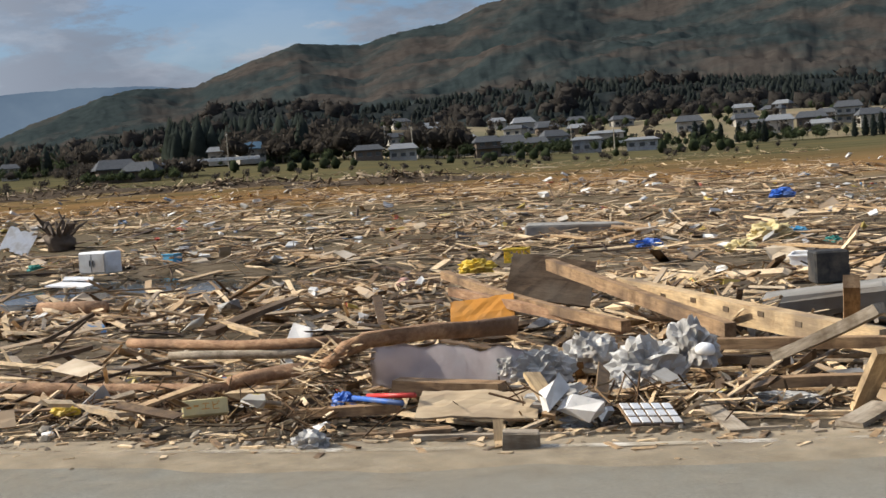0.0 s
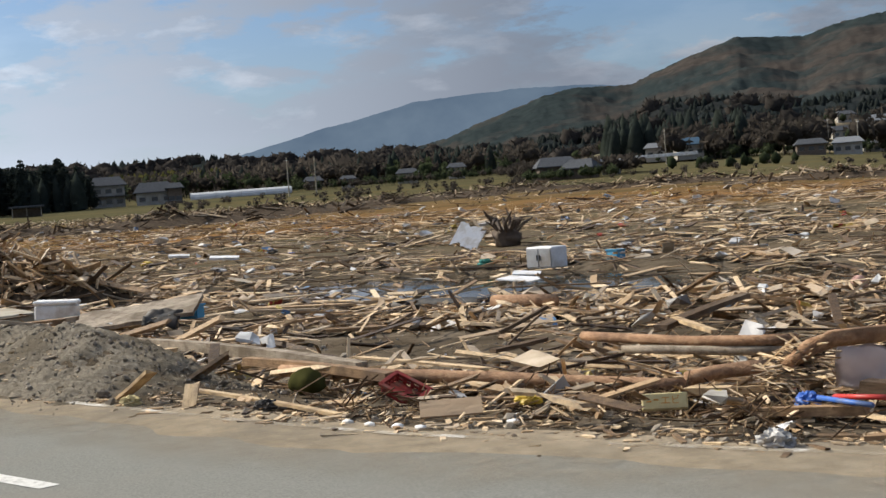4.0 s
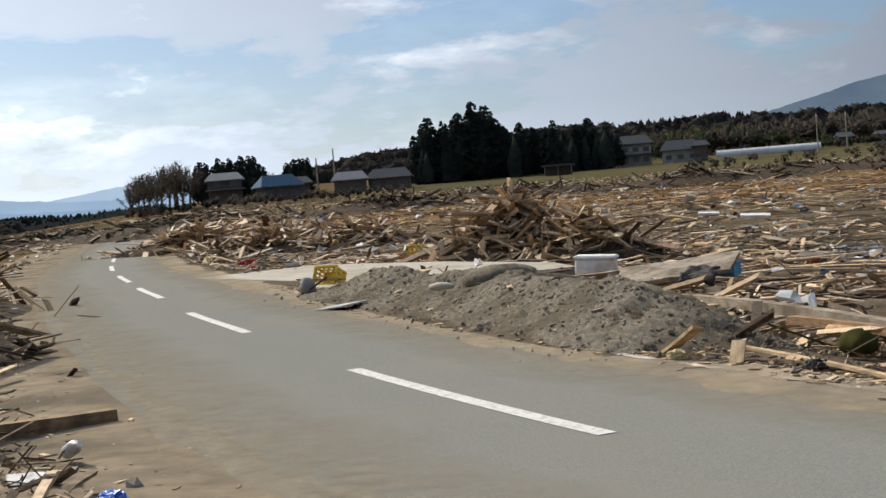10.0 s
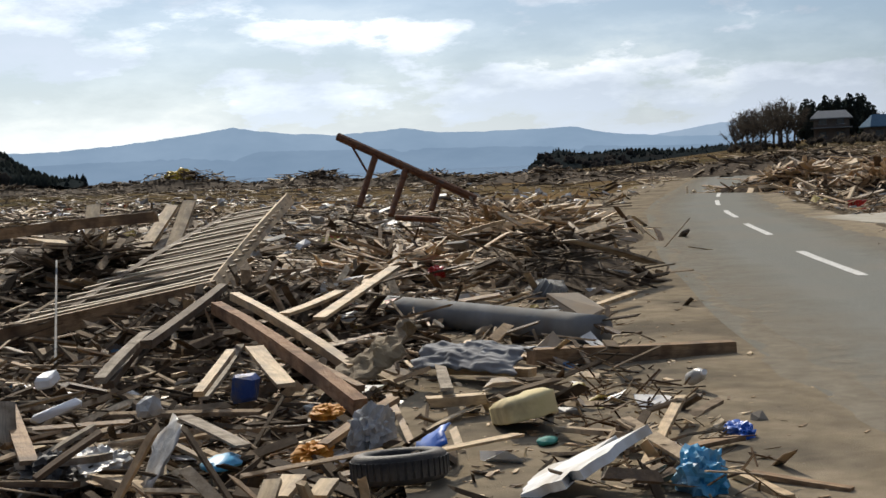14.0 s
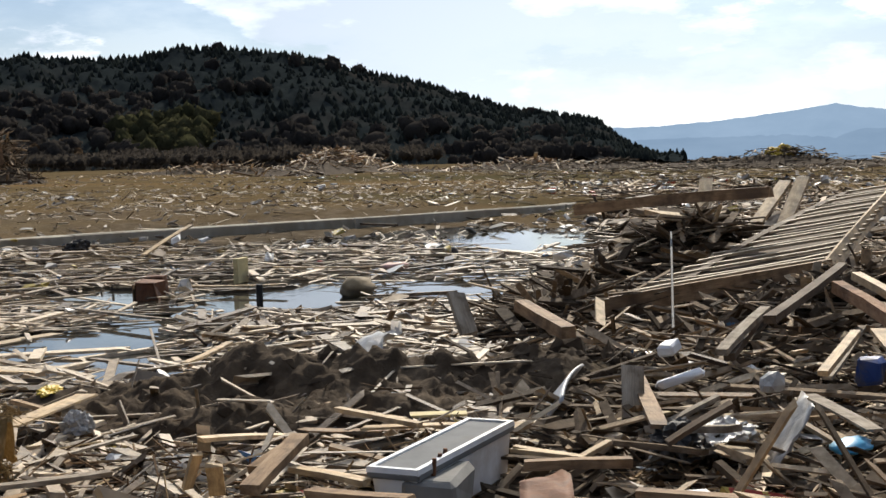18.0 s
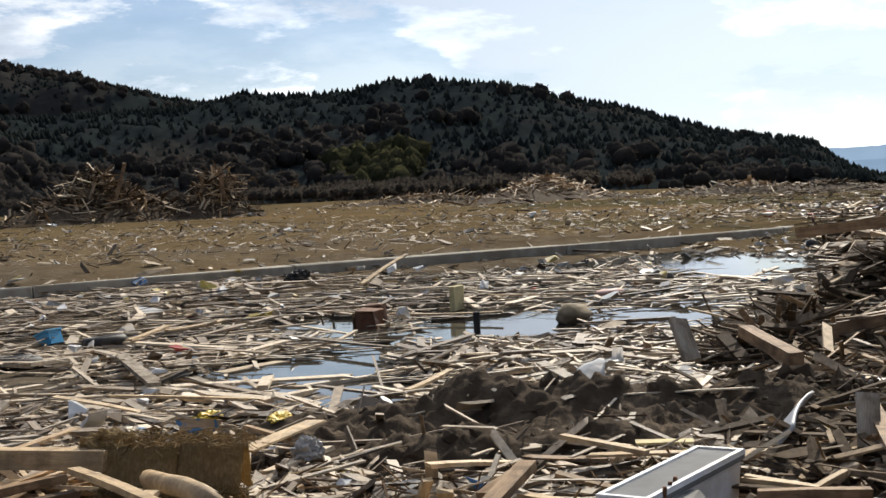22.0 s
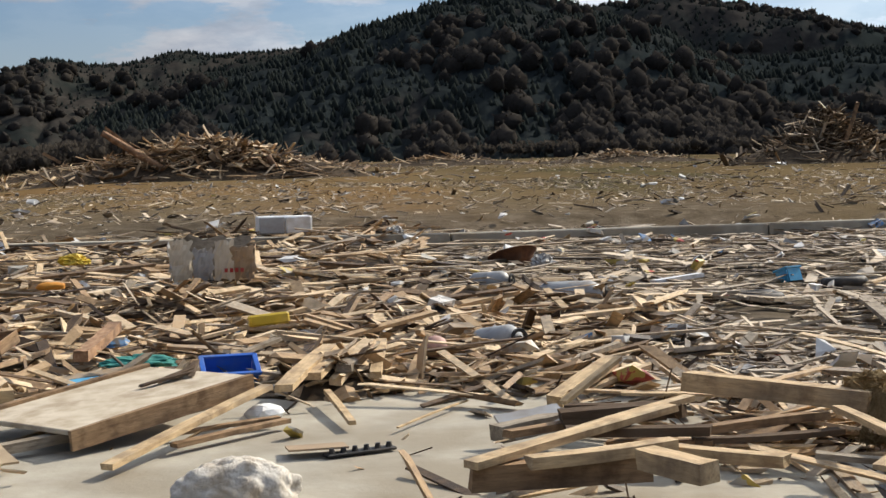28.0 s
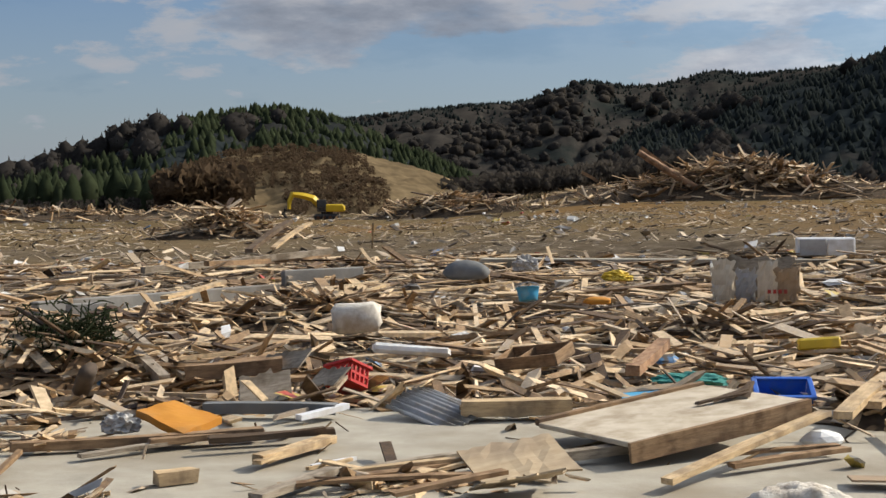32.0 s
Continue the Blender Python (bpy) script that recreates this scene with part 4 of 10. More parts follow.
for cx, cy, ax, bx, turn in PONDS:
    bm = bmesh.new()
    bmesh.ops.create_circle(bm, cap_ends=True, segments=48, radius=1.0)
    bmesh.ops.scale(bm, vec=(ax * 1.15, bx * 1.25, 1), verts=bm.verts[:])
    tagged(part("water", bm, M_WATER, m=pose(cx, cy, -0.44, 0, 0, turn)), "still brown flood water between floating boards", "water", "", "structure")
bm = bmesh.new()
sea_az = [radians(a) for a in np.linspace(94, 140, 24)]
inner = [bm.verts.new((-math.sin(a) * 480, math.cos(a) * 480, -2.6)) for a in sea_az]
outer = [bm.verts.new((-math.sin(a) * 4500, math.cos(a) * 4500, -2.6)) for a in sea_az]
for i in range(23):
    bm.faces.new((inner[i], outer[i], outer[i + 1], inner[i + 1]))
tagged(part("water", bm, M_WATER), "calm pale bay water below far mountains", "water", "", "structure")

uu, vv = np.meshgrid(np.linspace(-1, 1, 160), np.linspace(-1, 1, 110))
cm, sm = math.cos(radians(-33)), math.sin(radians(-33))
mx, my = -7.0 + 3.1 * uu * cm - 1.7 * vv * sm, -9.3 + 3.1 * uu * sm + 1.7 * vv * cm
rim_m = np.hypot(uu, vv) + 0.25 * fbm(mx, my, 0.9, 3, 92)
clod = np.maximum(fbm(mx, my, 0.55, 4, 93), 0) * 0.16 + np.abs(fbm(mx, my, 0.16, 4, 94)) * 0.15
mz = ground_z(mx, my) + 0.02 + clod * (1 - sstep(0.6, 1.0, rim_m)) - 0.30 * sstep(0.72, 1.05, rim_m)
i_, j_ = np.meshgrid(np.arange(159), np.arange(109))
mf = np.stack([j_ * 160 + i_, j_ * 160 + i_ + 1, (j_ + 1) * 160 + i_ + 1, (j_ + 1) * 160 + i_], -1).reshape(-1, 4)
stuff("mud_bank", np.stack([mx, my, mz], -1).reshape(-1, 3), mf, M_MUD, "dark wet bank of churned mud beside the water", "mud", True, "structure")

# the gravel bank beside the road
uu, vv = np.meshgrid(np.linspace(-0.08, 1.06, 260), np.linspace(-1, 1, 70))
bank_x, bank_y = -27.0 + 13.4 * uu - 0.318 * 1.5 * vv, -1.7 + 4.5 * uu + 0.948 * 1.5 * vv
rim_b = np.maximum(np.abs(vv) + 0.2 * fbm(bank_x, bank_y, 0.8, 3, 95), np.abs(uu - 0.49) / 0.57 + 0.05 * fbm(bank_x, bank_y, 0.8, 3, 96))
bank_z = ground_z(bank_x, bank_y) + 0.012 + 0.05 * np.abs(fbm(bank_x, bank_y, 0.16, 3, 97)) + 0.02 * fbm(bank_x, bank_y, 0.6, 3, 98) + 0.016 * rs(99).normal(size=bank_x.shape) - 0.25 * sstep(0.8, 1.0, rim_b)
i_, j_ = np.meshgrid(np.arange(259), np.arange(69))
bank_f = np.stack([j_ * 260 + i_, j_ * 260 + i_ + 1, (j_ + 1) * 260 + i_ + 1, (j_ + 1) * 260 + i_], -1).reshape(-1, 4)
stuff("gravel_bank", np.stack([bank_x, bank_y, bank_z], -1).reshape(-1, 3), bank_f, M_GRAVEL, "long low grey bank of gravel and clods", "gravel bank", True, "structure")

# concrete floors left by washed-away houses, the canal edge and other remains of building


def slab(pts, top, thick, name, mat, label):
    bm = bmesh.new()
    bot = [bm.verts.new((x, y, top - thick)) for x, y in pts]
    up_ = [bm.verts.new((x, y, top)) for x, y in pts]
    bm.faces.new(up_)
    bm.faces.new(bot[::-1])
    for i in range(len(pts)):
        j = (i + 1) % len(pts)
        bm.faces.new((bot[i], bot[j], up_[j], up_[i]))
    bmesh.ops.recalc_face_normals(bm, faces=bm.faces[:])
    bmesh.ops.bevel(bm, geom=bm.edges[:], offset=0.015, segments=1, affect="EDGES")
    return tagged(part(name, bm, mat), label, "concrete floor", "", "structure")


slab([(-3.2, -7.2), (-2.9, -11.9), (0.4, -11.6), (4.6, -11.2), (6.8, -10.6), (6.9, -6.9), (2.0, -7.0)], -0.10, 0.3, "concrete_floor", M_CONC, "bare pale concrete house floor swept by debris")
slab([(-36.6, -6.4), (-38.9, -3.4), (-35, 0.0), (-30.8, 2.3), (-28.6, 2.6), (-26.8, -1.6), (-28.6, -2.6), (-31.5, -3.2)], 0.02, 0.3, "concrete_floor", M_CONC, "pale concrete yard beside the road")
KERB = [(9, -33.8), (-3, -33.6), (-10.8, -34.3), (-18.4, -35.4), (-28.5, -36.0), (-40, -37.5), (-49, -43)]
for (ax, ay), (bx, by) in zip(KERB, KERB[1:]):
    L = math.hypot(bx - ax, by - ay)
    m_k = along((ax, ay, -0.28), (bx, by, -0.28))
    tagged(part("canal_wall", bm_box(L - 0.03, 0.5, 0.54, 0.03, jitter=0.016, seed=seed()), M_CONC, m=m_k), "low grey concrete canal wall with debris against it", "low wall", "", "structure")
for a_, b_, h_, w_ in (((12.28, -19.50, 0.10), (10.10, -23.80, 0.15), 0.27, 0.2), ((10.84, -19.34, 0.00), (11.25, -18.77, 0.00), 0.3, 0.2), ((11.21, -26.69, 0.10), (10.00, -28.01, 0.10), 0.34, 0.18)):
    L = math.hypot(b_[0] - a_[0], b_[1] - a_[1])
    m_k = along((a_[0], a_[1], h_ / 2 - 0.25), (b_[0], b_[1], h_ / 2 - 0.25))
    tagged(part("foundation_wall", bm_box(L, w_, h_, 0.02, jitter=0.01, seed=seed()), M_CONCD, m=m_k), "grey concrete house foundation standing above the debris", "foundation", "", "structure")

# ---- hills, woods, mountains ----


def spire(s, wide=0.2, sides=5, sprays=3):
    """A conifer: a bumpy tapering crown with loose sprays standing out of it."""
    rng = rs(s)
    v, f = [], []
    levels = (0.04, 0.32, 0.66)
    for k, u in enumerate(levels):
        w = wide * (1 - u) ** 0.7 * (0.8 if k == 0 else 1.0)
        for i in range(sides):
            q = 2 * math.pi * (i + 0.5 * (k % 2)) / sides
            w_ = w * rng.uniform(0.72, 1.25)
            v.append((w_ * math.cos(q), w_ * math.sin(q), u + rng.uniform(-0.05, 0.05)))
    v.append((0, 0, 1.0))
    for k in range(len(levels) - 1):
        for i in range(sides):
            a, b, c, d = k * sides + i, k * sides + (i + 1) % sides, (k + 1) * sides + (i + 1) % sides, (k + 1) * sides + i
            f += [(a, b, c), (a, c, d)]
    k = (len(levels) - 1) * sides
    f += [(k + i, k + (i + 1) % sides, len(v) - 1) for i in range(sides)]
    for k in range(sprays):
        u = 0.12 + 0.8 * (k + 0.5) / sprays
        q = 2.4 * k + rng.uniform(-0.4, 0.4)
        w = (wide * (1 - u) ** 0.7 + 0.02) * 1.25
        tip = np.array([w * math.cos(q), w * math.sin(q), u - 0.04])
        side = np.array([-math.sin(q), math.cos(q), 0]) * 0.035
        b0 = len(v)
        v += [(0, 0, u + 0.06), tuple(tip + side), tuple(tip - side)]
        f.append((b0, b0 + 1, b0 + 2))
    return np.array(v), np.array(f)


def puff(s, n=24, core=0.30):
    """A round bare or leafy crown: a bumpy mass of twigs with looser tufts round it, on a stem."""
    rng = rs(s)
    bm = bmesh.new()
    bmesh.ops.create_icosphere(bm, subdivisions=1, radius=1.0)
    v = [tuple(np.array(p.co[:]) * np.array([core, core, core * 1.05]) * rng.uniform(0.75, 1.2) + np.array([0, 0, 0.55])) for p in bm.verts]
    f = [tuple(p.index for p in q.verts) for q in bm.faces]
    bm.free()
    for k in range(n):
        d = rng.normal(size=3)
        d /= np.linalg.norm(d)
        c = np.array([0, 0, 0.56]) + d * np.array([0.34, 0.34, 0.36]) * rng.uniform(0.7, 1.0)
        u, w = rng.normal(size=3) * 0.07, (c - np.array([0, 0, 0.25])) * rng.uniform(0.12, 0.36)
        b0 = len(v)
        v += [tuple(c - u), tuple(c + u), tuple(c + w)]
        f.append((b0, b0 + 1, b0 + 2))
    if n:
        b0 = len(v)
        v += [(-0.02, 0, 0), (0.02, 0, 0), (0, 0.02, 0.4), (0, -0.02, 0), (0, 0.02, 0), (0.02, 0, 0.4)]
        f += [(b0, b0 + 1, b0 + 2), (b0 + 3, b0 + 4, b0 + 5)]
    return np.array(v), np.array(f)


def round_tree(s, n=60):
    """A broad leafless or evergreen crown: a lobed dome with fine tufts all over it."""
    rng = rs(s)
    bm = bmesh.new()
    bmesh.ops.create_icosphere(bm, subdivisions=2, radius=1.0)
    off = Vector((s * 1.7, 3.0, 1.0))
    v = []
    for p in bm.verts:
        k = 0.38 * (1 + 0.6 * noise.noise(p.co * 2.4 + off)) * float(rng.uniform(0.9, 1.1))
        v.append((p.co.x * k, p.co.y * k, 0.52 + p.co.z * k * 1.12))
    f = [tuple(p.index for p in q.verts) for q in bm.faces]
    bm.free()
    core = np.array(v)
    for k in range(n):
        c = core[rng.randint(len(core))]
        d = c - np.array([0, 0, 0.45])
        u = rng.normal(size=3) * 0.035
        b0 = len(v)
        v += [tuple(c - u), tuple(c + u), tuple(c + d * rng.uniform(0.1, 0.3) + rng.normal(size=3) * 0.02)]
        f.append((b0, b0 + 1, b0 + 2))
    return np.array(v), np.array(f)


CONIFER = spire(5, 0.25)
FIR = spire(6, 0.30, sprays=6)


def woods(name, x, y, z, height, template, mat, label, s):
    rng = rs(s)
    n = len(x)
    m = turns(rng.uniform(0, 6.28, n), rng.normal(0, 0.03, n), rng.normal(0, 0.03, n))
    hh = height * rng.uniform(0.7, 1.2, n)
    m = m * np.stack([hh * rng.uniform(0.85, 1.3, n), hh * rng.uniform(0.85, 1.3, n), hh], 1)[:, None, :]
    v, f = strew(template[0], template[1], np.stack([x, y, z], 1), m)
    return stuff(name, v, f, mat, label, "woods", True)


def curve(pts, a):
    p = np.array(sorted(pts))
    return np.interp(a, p[:, 0], p[:, 1])


def hill(pts, r_base, r_crest, tree, bumps, s, mat, label, name="hill", step=0.15, relief=0.9, rows=60, crown=0.0, spur=0.0):
    """A ridge whose skyline stands at the elevations in pts (azimuth, degrees up); crown: height of a bumpy canopy on it; spur: depth of the gullies down its face."""
    a0, a1 = min(p[0] for p in pts), max(p[0] for p in pts)
    a = np.arange(a0, a1 + step / 2, step)
    u = np.linspace(0, 1.2, rows)

    def height(ad, uu):
        r = r_base + (r_crest - r_base) * uu
        crest = EYE_Z + r_crest * np.tan(np.radians(curve(pts, ad))) - tree
        low = float(ground_z(np.array([-math.sin(radians((a0 + a1) / 2)) * r_base]), np.array([math.cos(radians((a0 + a1) / 2)) * r_base]), False)[0]) - 1.0
        uc = np.clip(uu, 0, 1)
        t0, t1 = (low - EYE_Z) / r_base, np.maximum((crest - EYE_Z) / r_crest, (low - EYE_Z) / r_base)
        x, y = -np.sin(np.radians(ad)) * r, np.cos(np.radians(ad)) * r
        g = fbm(x, y, bumps, 4, s)
        if spur:
            drift = ad + 3.0 * (uc - 0.5) + 1.6 * fbm(ad, uc * 4, 2.5, 2, s + 31)
            gully = np.abs(fbm(drift, uc * 1.5, 3.4, 4, s + 30))
            g = g - spur * np.exp(-(gully / 0.2) ** 2)
        k = np.clip(np.sin(uc * np.pi / 2) ** 1.1 + relief * uc * (1 - uc) * g, 0, 1 - 0.03 * (1 - uc))
        z = EYE_Z + (r_base + (r_crest - r_base) * uc) * (t0 + (t1 - t0) * k)
        return x, y, z - np.maximum(uu - 1, 0) * np.maximum(crest - low, 0) * 0.8
    A, U = np.meshgrid(a, u)
    x, y, z = height(A, U)
    if crown:
        across, rise = np.radians(A) * r_crest, z * 1.4 + U * (r_crest - r_base) * 0.25
        z = z + crown * (fbm(across, rise, crown * 5.0, 3, s + 9) + 0.12 * rs(s).normal(size=z.shape))
    v = np.stack([x, y, z], -1).reshape(-1, 3)
    na_, nu_ = len(a), len(u)
    i, j = np.meshgrid(np.arange(na_ - 1), np.arange(nu_ - 1))
    f = np.stack([j * na_ + i, j * na_ + i + 1, (j + 1) * na_ + i + 1, (j + 1) * na_ + i], -1).reshape(-1, 4)
    stuff(name, v, f, mat, label, "hill", True, "structure")
    return height, (a0, a1)


def plant(hf, span, n, s, lo=0.0, hi=1.05):
    rng = rs(s)
    a, u = rng.uniform(span[0], span[1], n), rng.uniform(lo, hi, n)
    x, y, z = hf(a, u)
    return x, y, z, a, u, rng


def wooded(pts, r_base, r_crest, tree, bumps, s, n, label, bare=0.35, mat=None, conifer=None, lo=0.0, low_bare=0.5):
    """A hill under mixed woods: a dense canopy with single cedars and, lower down, bare brown trees standing out of it."""
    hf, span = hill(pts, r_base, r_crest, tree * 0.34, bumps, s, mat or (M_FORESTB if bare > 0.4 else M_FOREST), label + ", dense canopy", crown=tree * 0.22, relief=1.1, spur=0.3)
    n = int(n * 0.85)
    x, y, z, a, u, rng = plant(hf, span, n, s + 1, lo)
    patch = fbm(x, y, bumps * 0.6, 3, s + 5) + 0.10 * rng.normal(size=n) - low_bare * (u - 0.5)
    b = patch > np.quantile(patch, 1 - bare)
    sparse = b & (np.arange(n) % (1 if bare > 0.5 and r_crest < 800 else 3) == 0)
    xs, ys, zs, _, _, rng = plant(hf, span, int(n * 0.22), s + 7, 0.93, 1.02)
    x2, y2, z2 = np.concatenate([x[~b], xs]), np.concatenate([y[~b], ys]), np.concatenate([z[~b], zs])
    woods("conifer_woods", x2, y2, z2 - 0.34 * tree, tree * 0.66, FIR, conifer or M_HILLFIR, "dark evergreen " + label, s + 2)
    woods("bare_woods", x[sparse], y[sparse], z[sparse] - 0.42 * tree, tree * 0.95, round_tree(s + 3, 50), M_HILLBARE, "leafless brown trees on the " + label, s + 3)
    return hf, span


def forest(name, green, brown, share, size=0.011, grain=0.16):
    """Woods seen from afar: patches of evergreen and bare trees, grained by crowns."""
    m = material(name, [(0.3, (0.8, 0.8, 0.8)), (0.7, (1, 1, 1))], 0.12, 0.95, 0.5, 0.2, detail=6.0, spec=0.0)
    t = m.node_tree
    b = t.nodes["Principled BSDF"]
    co = t.nodes.new("ShaderNodeTexCoord").outputs["Object"]
    n = noise_node(t, co, size, 7.0, 0.6)
    c = ramp_node(t, n, [(share - 0.07, green), (share + 0.07, brown)])
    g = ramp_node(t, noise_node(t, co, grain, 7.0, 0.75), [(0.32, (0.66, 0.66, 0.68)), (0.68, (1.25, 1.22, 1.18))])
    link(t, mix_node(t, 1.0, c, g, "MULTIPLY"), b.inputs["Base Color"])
    return m


# Canopy tones darkened for shade between crowns and tinted blue-grey for haze.
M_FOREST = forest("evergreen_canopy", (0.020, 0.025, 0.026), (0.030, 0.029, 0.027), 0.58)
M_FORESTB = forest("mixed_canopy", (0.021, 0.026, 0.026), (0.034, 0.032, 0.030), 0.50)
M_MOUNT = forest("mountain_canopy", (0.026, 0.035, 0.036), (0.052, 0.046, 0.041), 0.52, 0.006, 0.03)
M_PASTURE = material("hillside_pasture", [(0.3, (0.10, 0.095, 0.045)), (0.5, (0.16, 0.13, 0.072)), (0.7, (0.20, 0.15, 0.09))], 0.03, 0.95, detail=8.0)
M_OCHRE = material("cut_slope", [(0.3, (0.075, 0.056, 0.033)), (0.5, (0.125, 0.092, 0.052)), (0.7, (0.185, 0.138, 0.080))], 0.16, 0.95, 0.6, 0.8, detail=9.0, spec=0.0)


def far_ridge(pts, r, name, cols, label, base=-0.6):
    """Mountains far across the valley: a glowing backdrop with distance haze in its blue."""
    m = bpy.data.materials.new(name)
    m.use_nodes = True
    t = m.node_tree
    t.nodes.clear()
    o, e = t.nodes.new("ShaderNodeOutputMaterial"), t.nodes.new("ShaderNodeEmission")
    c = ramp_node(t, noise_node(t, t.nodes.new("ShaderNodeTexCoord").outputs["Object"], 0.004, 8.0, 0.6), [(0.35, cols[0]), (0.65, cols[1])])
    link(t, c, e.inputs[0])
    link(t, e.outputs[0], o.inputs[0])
    a = np.arange(min(p[0] for p in pts), max(p[0] for p in pts) + 0.05, 0.1)
    el = curve(pts, a) + 0.035 * fbm(a, a * 0, 0.8, 4, int(r)) + 0.02 * fbm(a, a * 0, 0.2, 2, int(r) + 1)
    rows = 6
    v = []
    for k in range(rows):
        kk = k / (rows - 1)
        rr = r * (0.9 + 0.1 * kk)
        z = EYE_Z + rr * np.tan(np.radians(base + (el - base) * kk))
        v.append(np.stack([-np.sin(np.radians(a)) * rr, np.cos(np.radians(a)) * rr, z], -1))
    v = np.array(v).reshape(-1, 3)
    i, j = np.meshgrid(np.arange(len(a) - 1), np.arange(rows - 1))
    f = np.stack([j * len(a) + i, j * len(a) + i + 1, (j + 1) * len(a) + i + 1, (j + 1) * len(a) + i], -1).reshape(-1, 4)
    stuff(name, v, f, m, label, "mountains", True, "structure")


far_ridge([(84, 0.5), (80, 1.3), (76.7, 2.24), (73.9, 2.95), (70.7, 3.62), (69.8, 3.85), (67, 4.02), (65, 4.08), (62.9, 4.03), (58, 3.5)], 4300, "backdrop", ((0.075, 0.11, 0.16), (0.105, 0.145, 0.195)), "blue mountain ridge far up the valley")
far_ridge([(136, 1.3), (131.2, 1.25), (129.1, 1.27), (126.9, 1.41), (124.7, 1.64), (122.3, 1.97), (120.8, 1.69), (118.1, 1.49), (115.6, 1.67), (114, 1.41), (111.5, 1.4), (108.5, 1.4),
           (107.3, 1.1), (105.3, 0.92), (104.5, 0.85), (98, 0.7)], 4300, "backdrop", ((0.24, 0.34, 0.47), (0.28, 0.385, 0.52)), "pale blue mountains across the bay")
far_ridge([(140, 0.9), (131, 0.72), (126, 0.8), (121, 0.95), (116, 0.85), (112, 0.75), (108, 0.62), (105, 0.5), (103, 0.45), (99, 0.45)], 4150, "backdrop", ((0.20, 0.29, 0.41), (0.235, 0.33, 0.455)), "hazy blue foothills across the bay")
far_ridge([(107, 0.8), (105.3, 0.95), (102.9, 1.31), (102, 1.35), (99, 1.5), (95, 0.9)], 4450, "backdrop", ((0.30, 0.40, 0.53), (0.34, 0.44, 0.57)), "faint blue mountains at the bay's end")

m_hill, m_span = hill([(28, 7.2), (36, 6.6), (44.3, 6.6), (47, 6.9), (49.3, 6.5), (50.7, 5.92), (53, 5.63), (54.2, 5.25), (56.7, 5.48), (58.9, 4.8), (61, 3.98), (63.2, 4.06), (64.5, 3.85), (65.8, 3.37),
      (67.2, 2.9), (68.5, 2.43), (71, 1.9), (75, 1.2)], 1100, 2700, 7, 300, 50, M_MOUNT, "broad wooded mountain with brown and green slopes", "mountain", 0.1, 1.0, 120, 4.5, 0.04)
terrace, t_span = hill([(67, 0.3), (64.3, 0.85), (62, 1.3), (59.2, 1.5), (56, 1.5), (54.8, 1.8), (51.7, 1.75), (48.5, 1.45), (46.2, 1.3), (44, 1.35), (40.8, 1.45), (37.3, 1.4), (33.8, 1.25), (28, 1.2)],
                       470, 610, 0, 50, 150, M_PASTURE, "terraced tan and green fields above the village", "hill", 0.2, 0.6, 40)
wooded([(26, 2.6), (33.9, 2.5), (40.5, 3.0), (46.1, 3.2), (50.7, 3.0), (54.8, 2.7), (57, 3.2), (59.7, 3.25), (61.5, 2.6), (64, 2.2), (66, 1.9), (68.5, 1.95), (72, 1.95), (76, 2.0), (79, 2.0)],
       620, 900, 13, 90, 60, 4200, "slope behind the village", 0.25, M_FOREST, lo=0.1, low_bare=0.2)
wooded([(69, 2.0), (71.1, 1.97), (73.3, 2.1), (76.5, 2.0), (78.3, 2.4), (80, 2.3), (81.5, 2.34), (84, 2.2), (89, 1.9), (91, 1.8), (93, 1.7), (95, 1.3), (96.5, 0.9)], 620, 760, 11, 60, 70, 1500, "low ridge beyond the fields", 0.75)
wooded([(101, 0.55), (102.5, 0.52), (103.2, 0.48), (104.5, 0.38), (106.5, 0.48), (108.1, 0.38), (109.3, 0.62), (110.0, 0.40), (110.5, -0.1)], 1200, 1350, 9, 90, 80, 700, "headland in the bay", 0.2)
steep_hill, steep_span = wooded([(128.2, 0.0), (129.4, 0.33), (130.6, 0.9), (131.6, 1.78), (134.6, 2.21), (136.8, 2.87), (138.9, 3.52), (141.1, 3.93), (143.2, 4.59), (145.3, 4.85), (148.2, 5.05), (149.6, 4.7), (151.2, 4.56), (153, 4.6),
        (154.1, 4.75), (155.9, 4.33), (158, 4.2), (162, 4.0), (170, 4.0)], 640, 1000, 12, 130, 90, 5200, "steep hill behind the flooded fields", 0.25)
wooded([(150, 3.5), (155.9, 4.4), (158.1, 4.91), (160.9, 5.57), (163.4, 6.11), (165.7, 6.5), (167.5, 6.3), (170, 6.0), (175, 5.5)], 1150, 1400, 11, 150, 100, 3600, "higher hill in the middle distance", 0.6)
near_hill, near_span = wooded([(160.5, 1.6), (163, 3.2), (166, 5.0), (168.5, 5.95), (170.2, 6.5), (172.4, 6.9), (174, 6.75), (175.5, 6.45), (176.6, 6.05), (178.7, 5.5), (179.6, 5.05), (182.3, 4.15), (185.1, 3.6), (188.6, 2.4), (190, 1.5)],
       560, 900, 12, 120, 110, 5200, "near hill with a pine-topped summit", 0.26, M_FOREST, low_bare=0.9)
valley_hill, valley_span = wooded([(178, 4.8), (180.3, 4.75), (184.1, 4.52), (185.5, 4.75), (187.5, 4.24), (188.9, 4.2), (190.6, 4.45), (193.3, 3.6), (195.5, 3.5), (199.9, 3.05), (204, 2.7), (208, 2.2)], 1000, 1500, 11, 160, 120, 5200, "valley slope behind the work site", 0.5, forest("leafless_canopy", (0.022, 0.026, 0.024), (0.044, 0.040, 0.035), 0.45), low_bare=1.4)
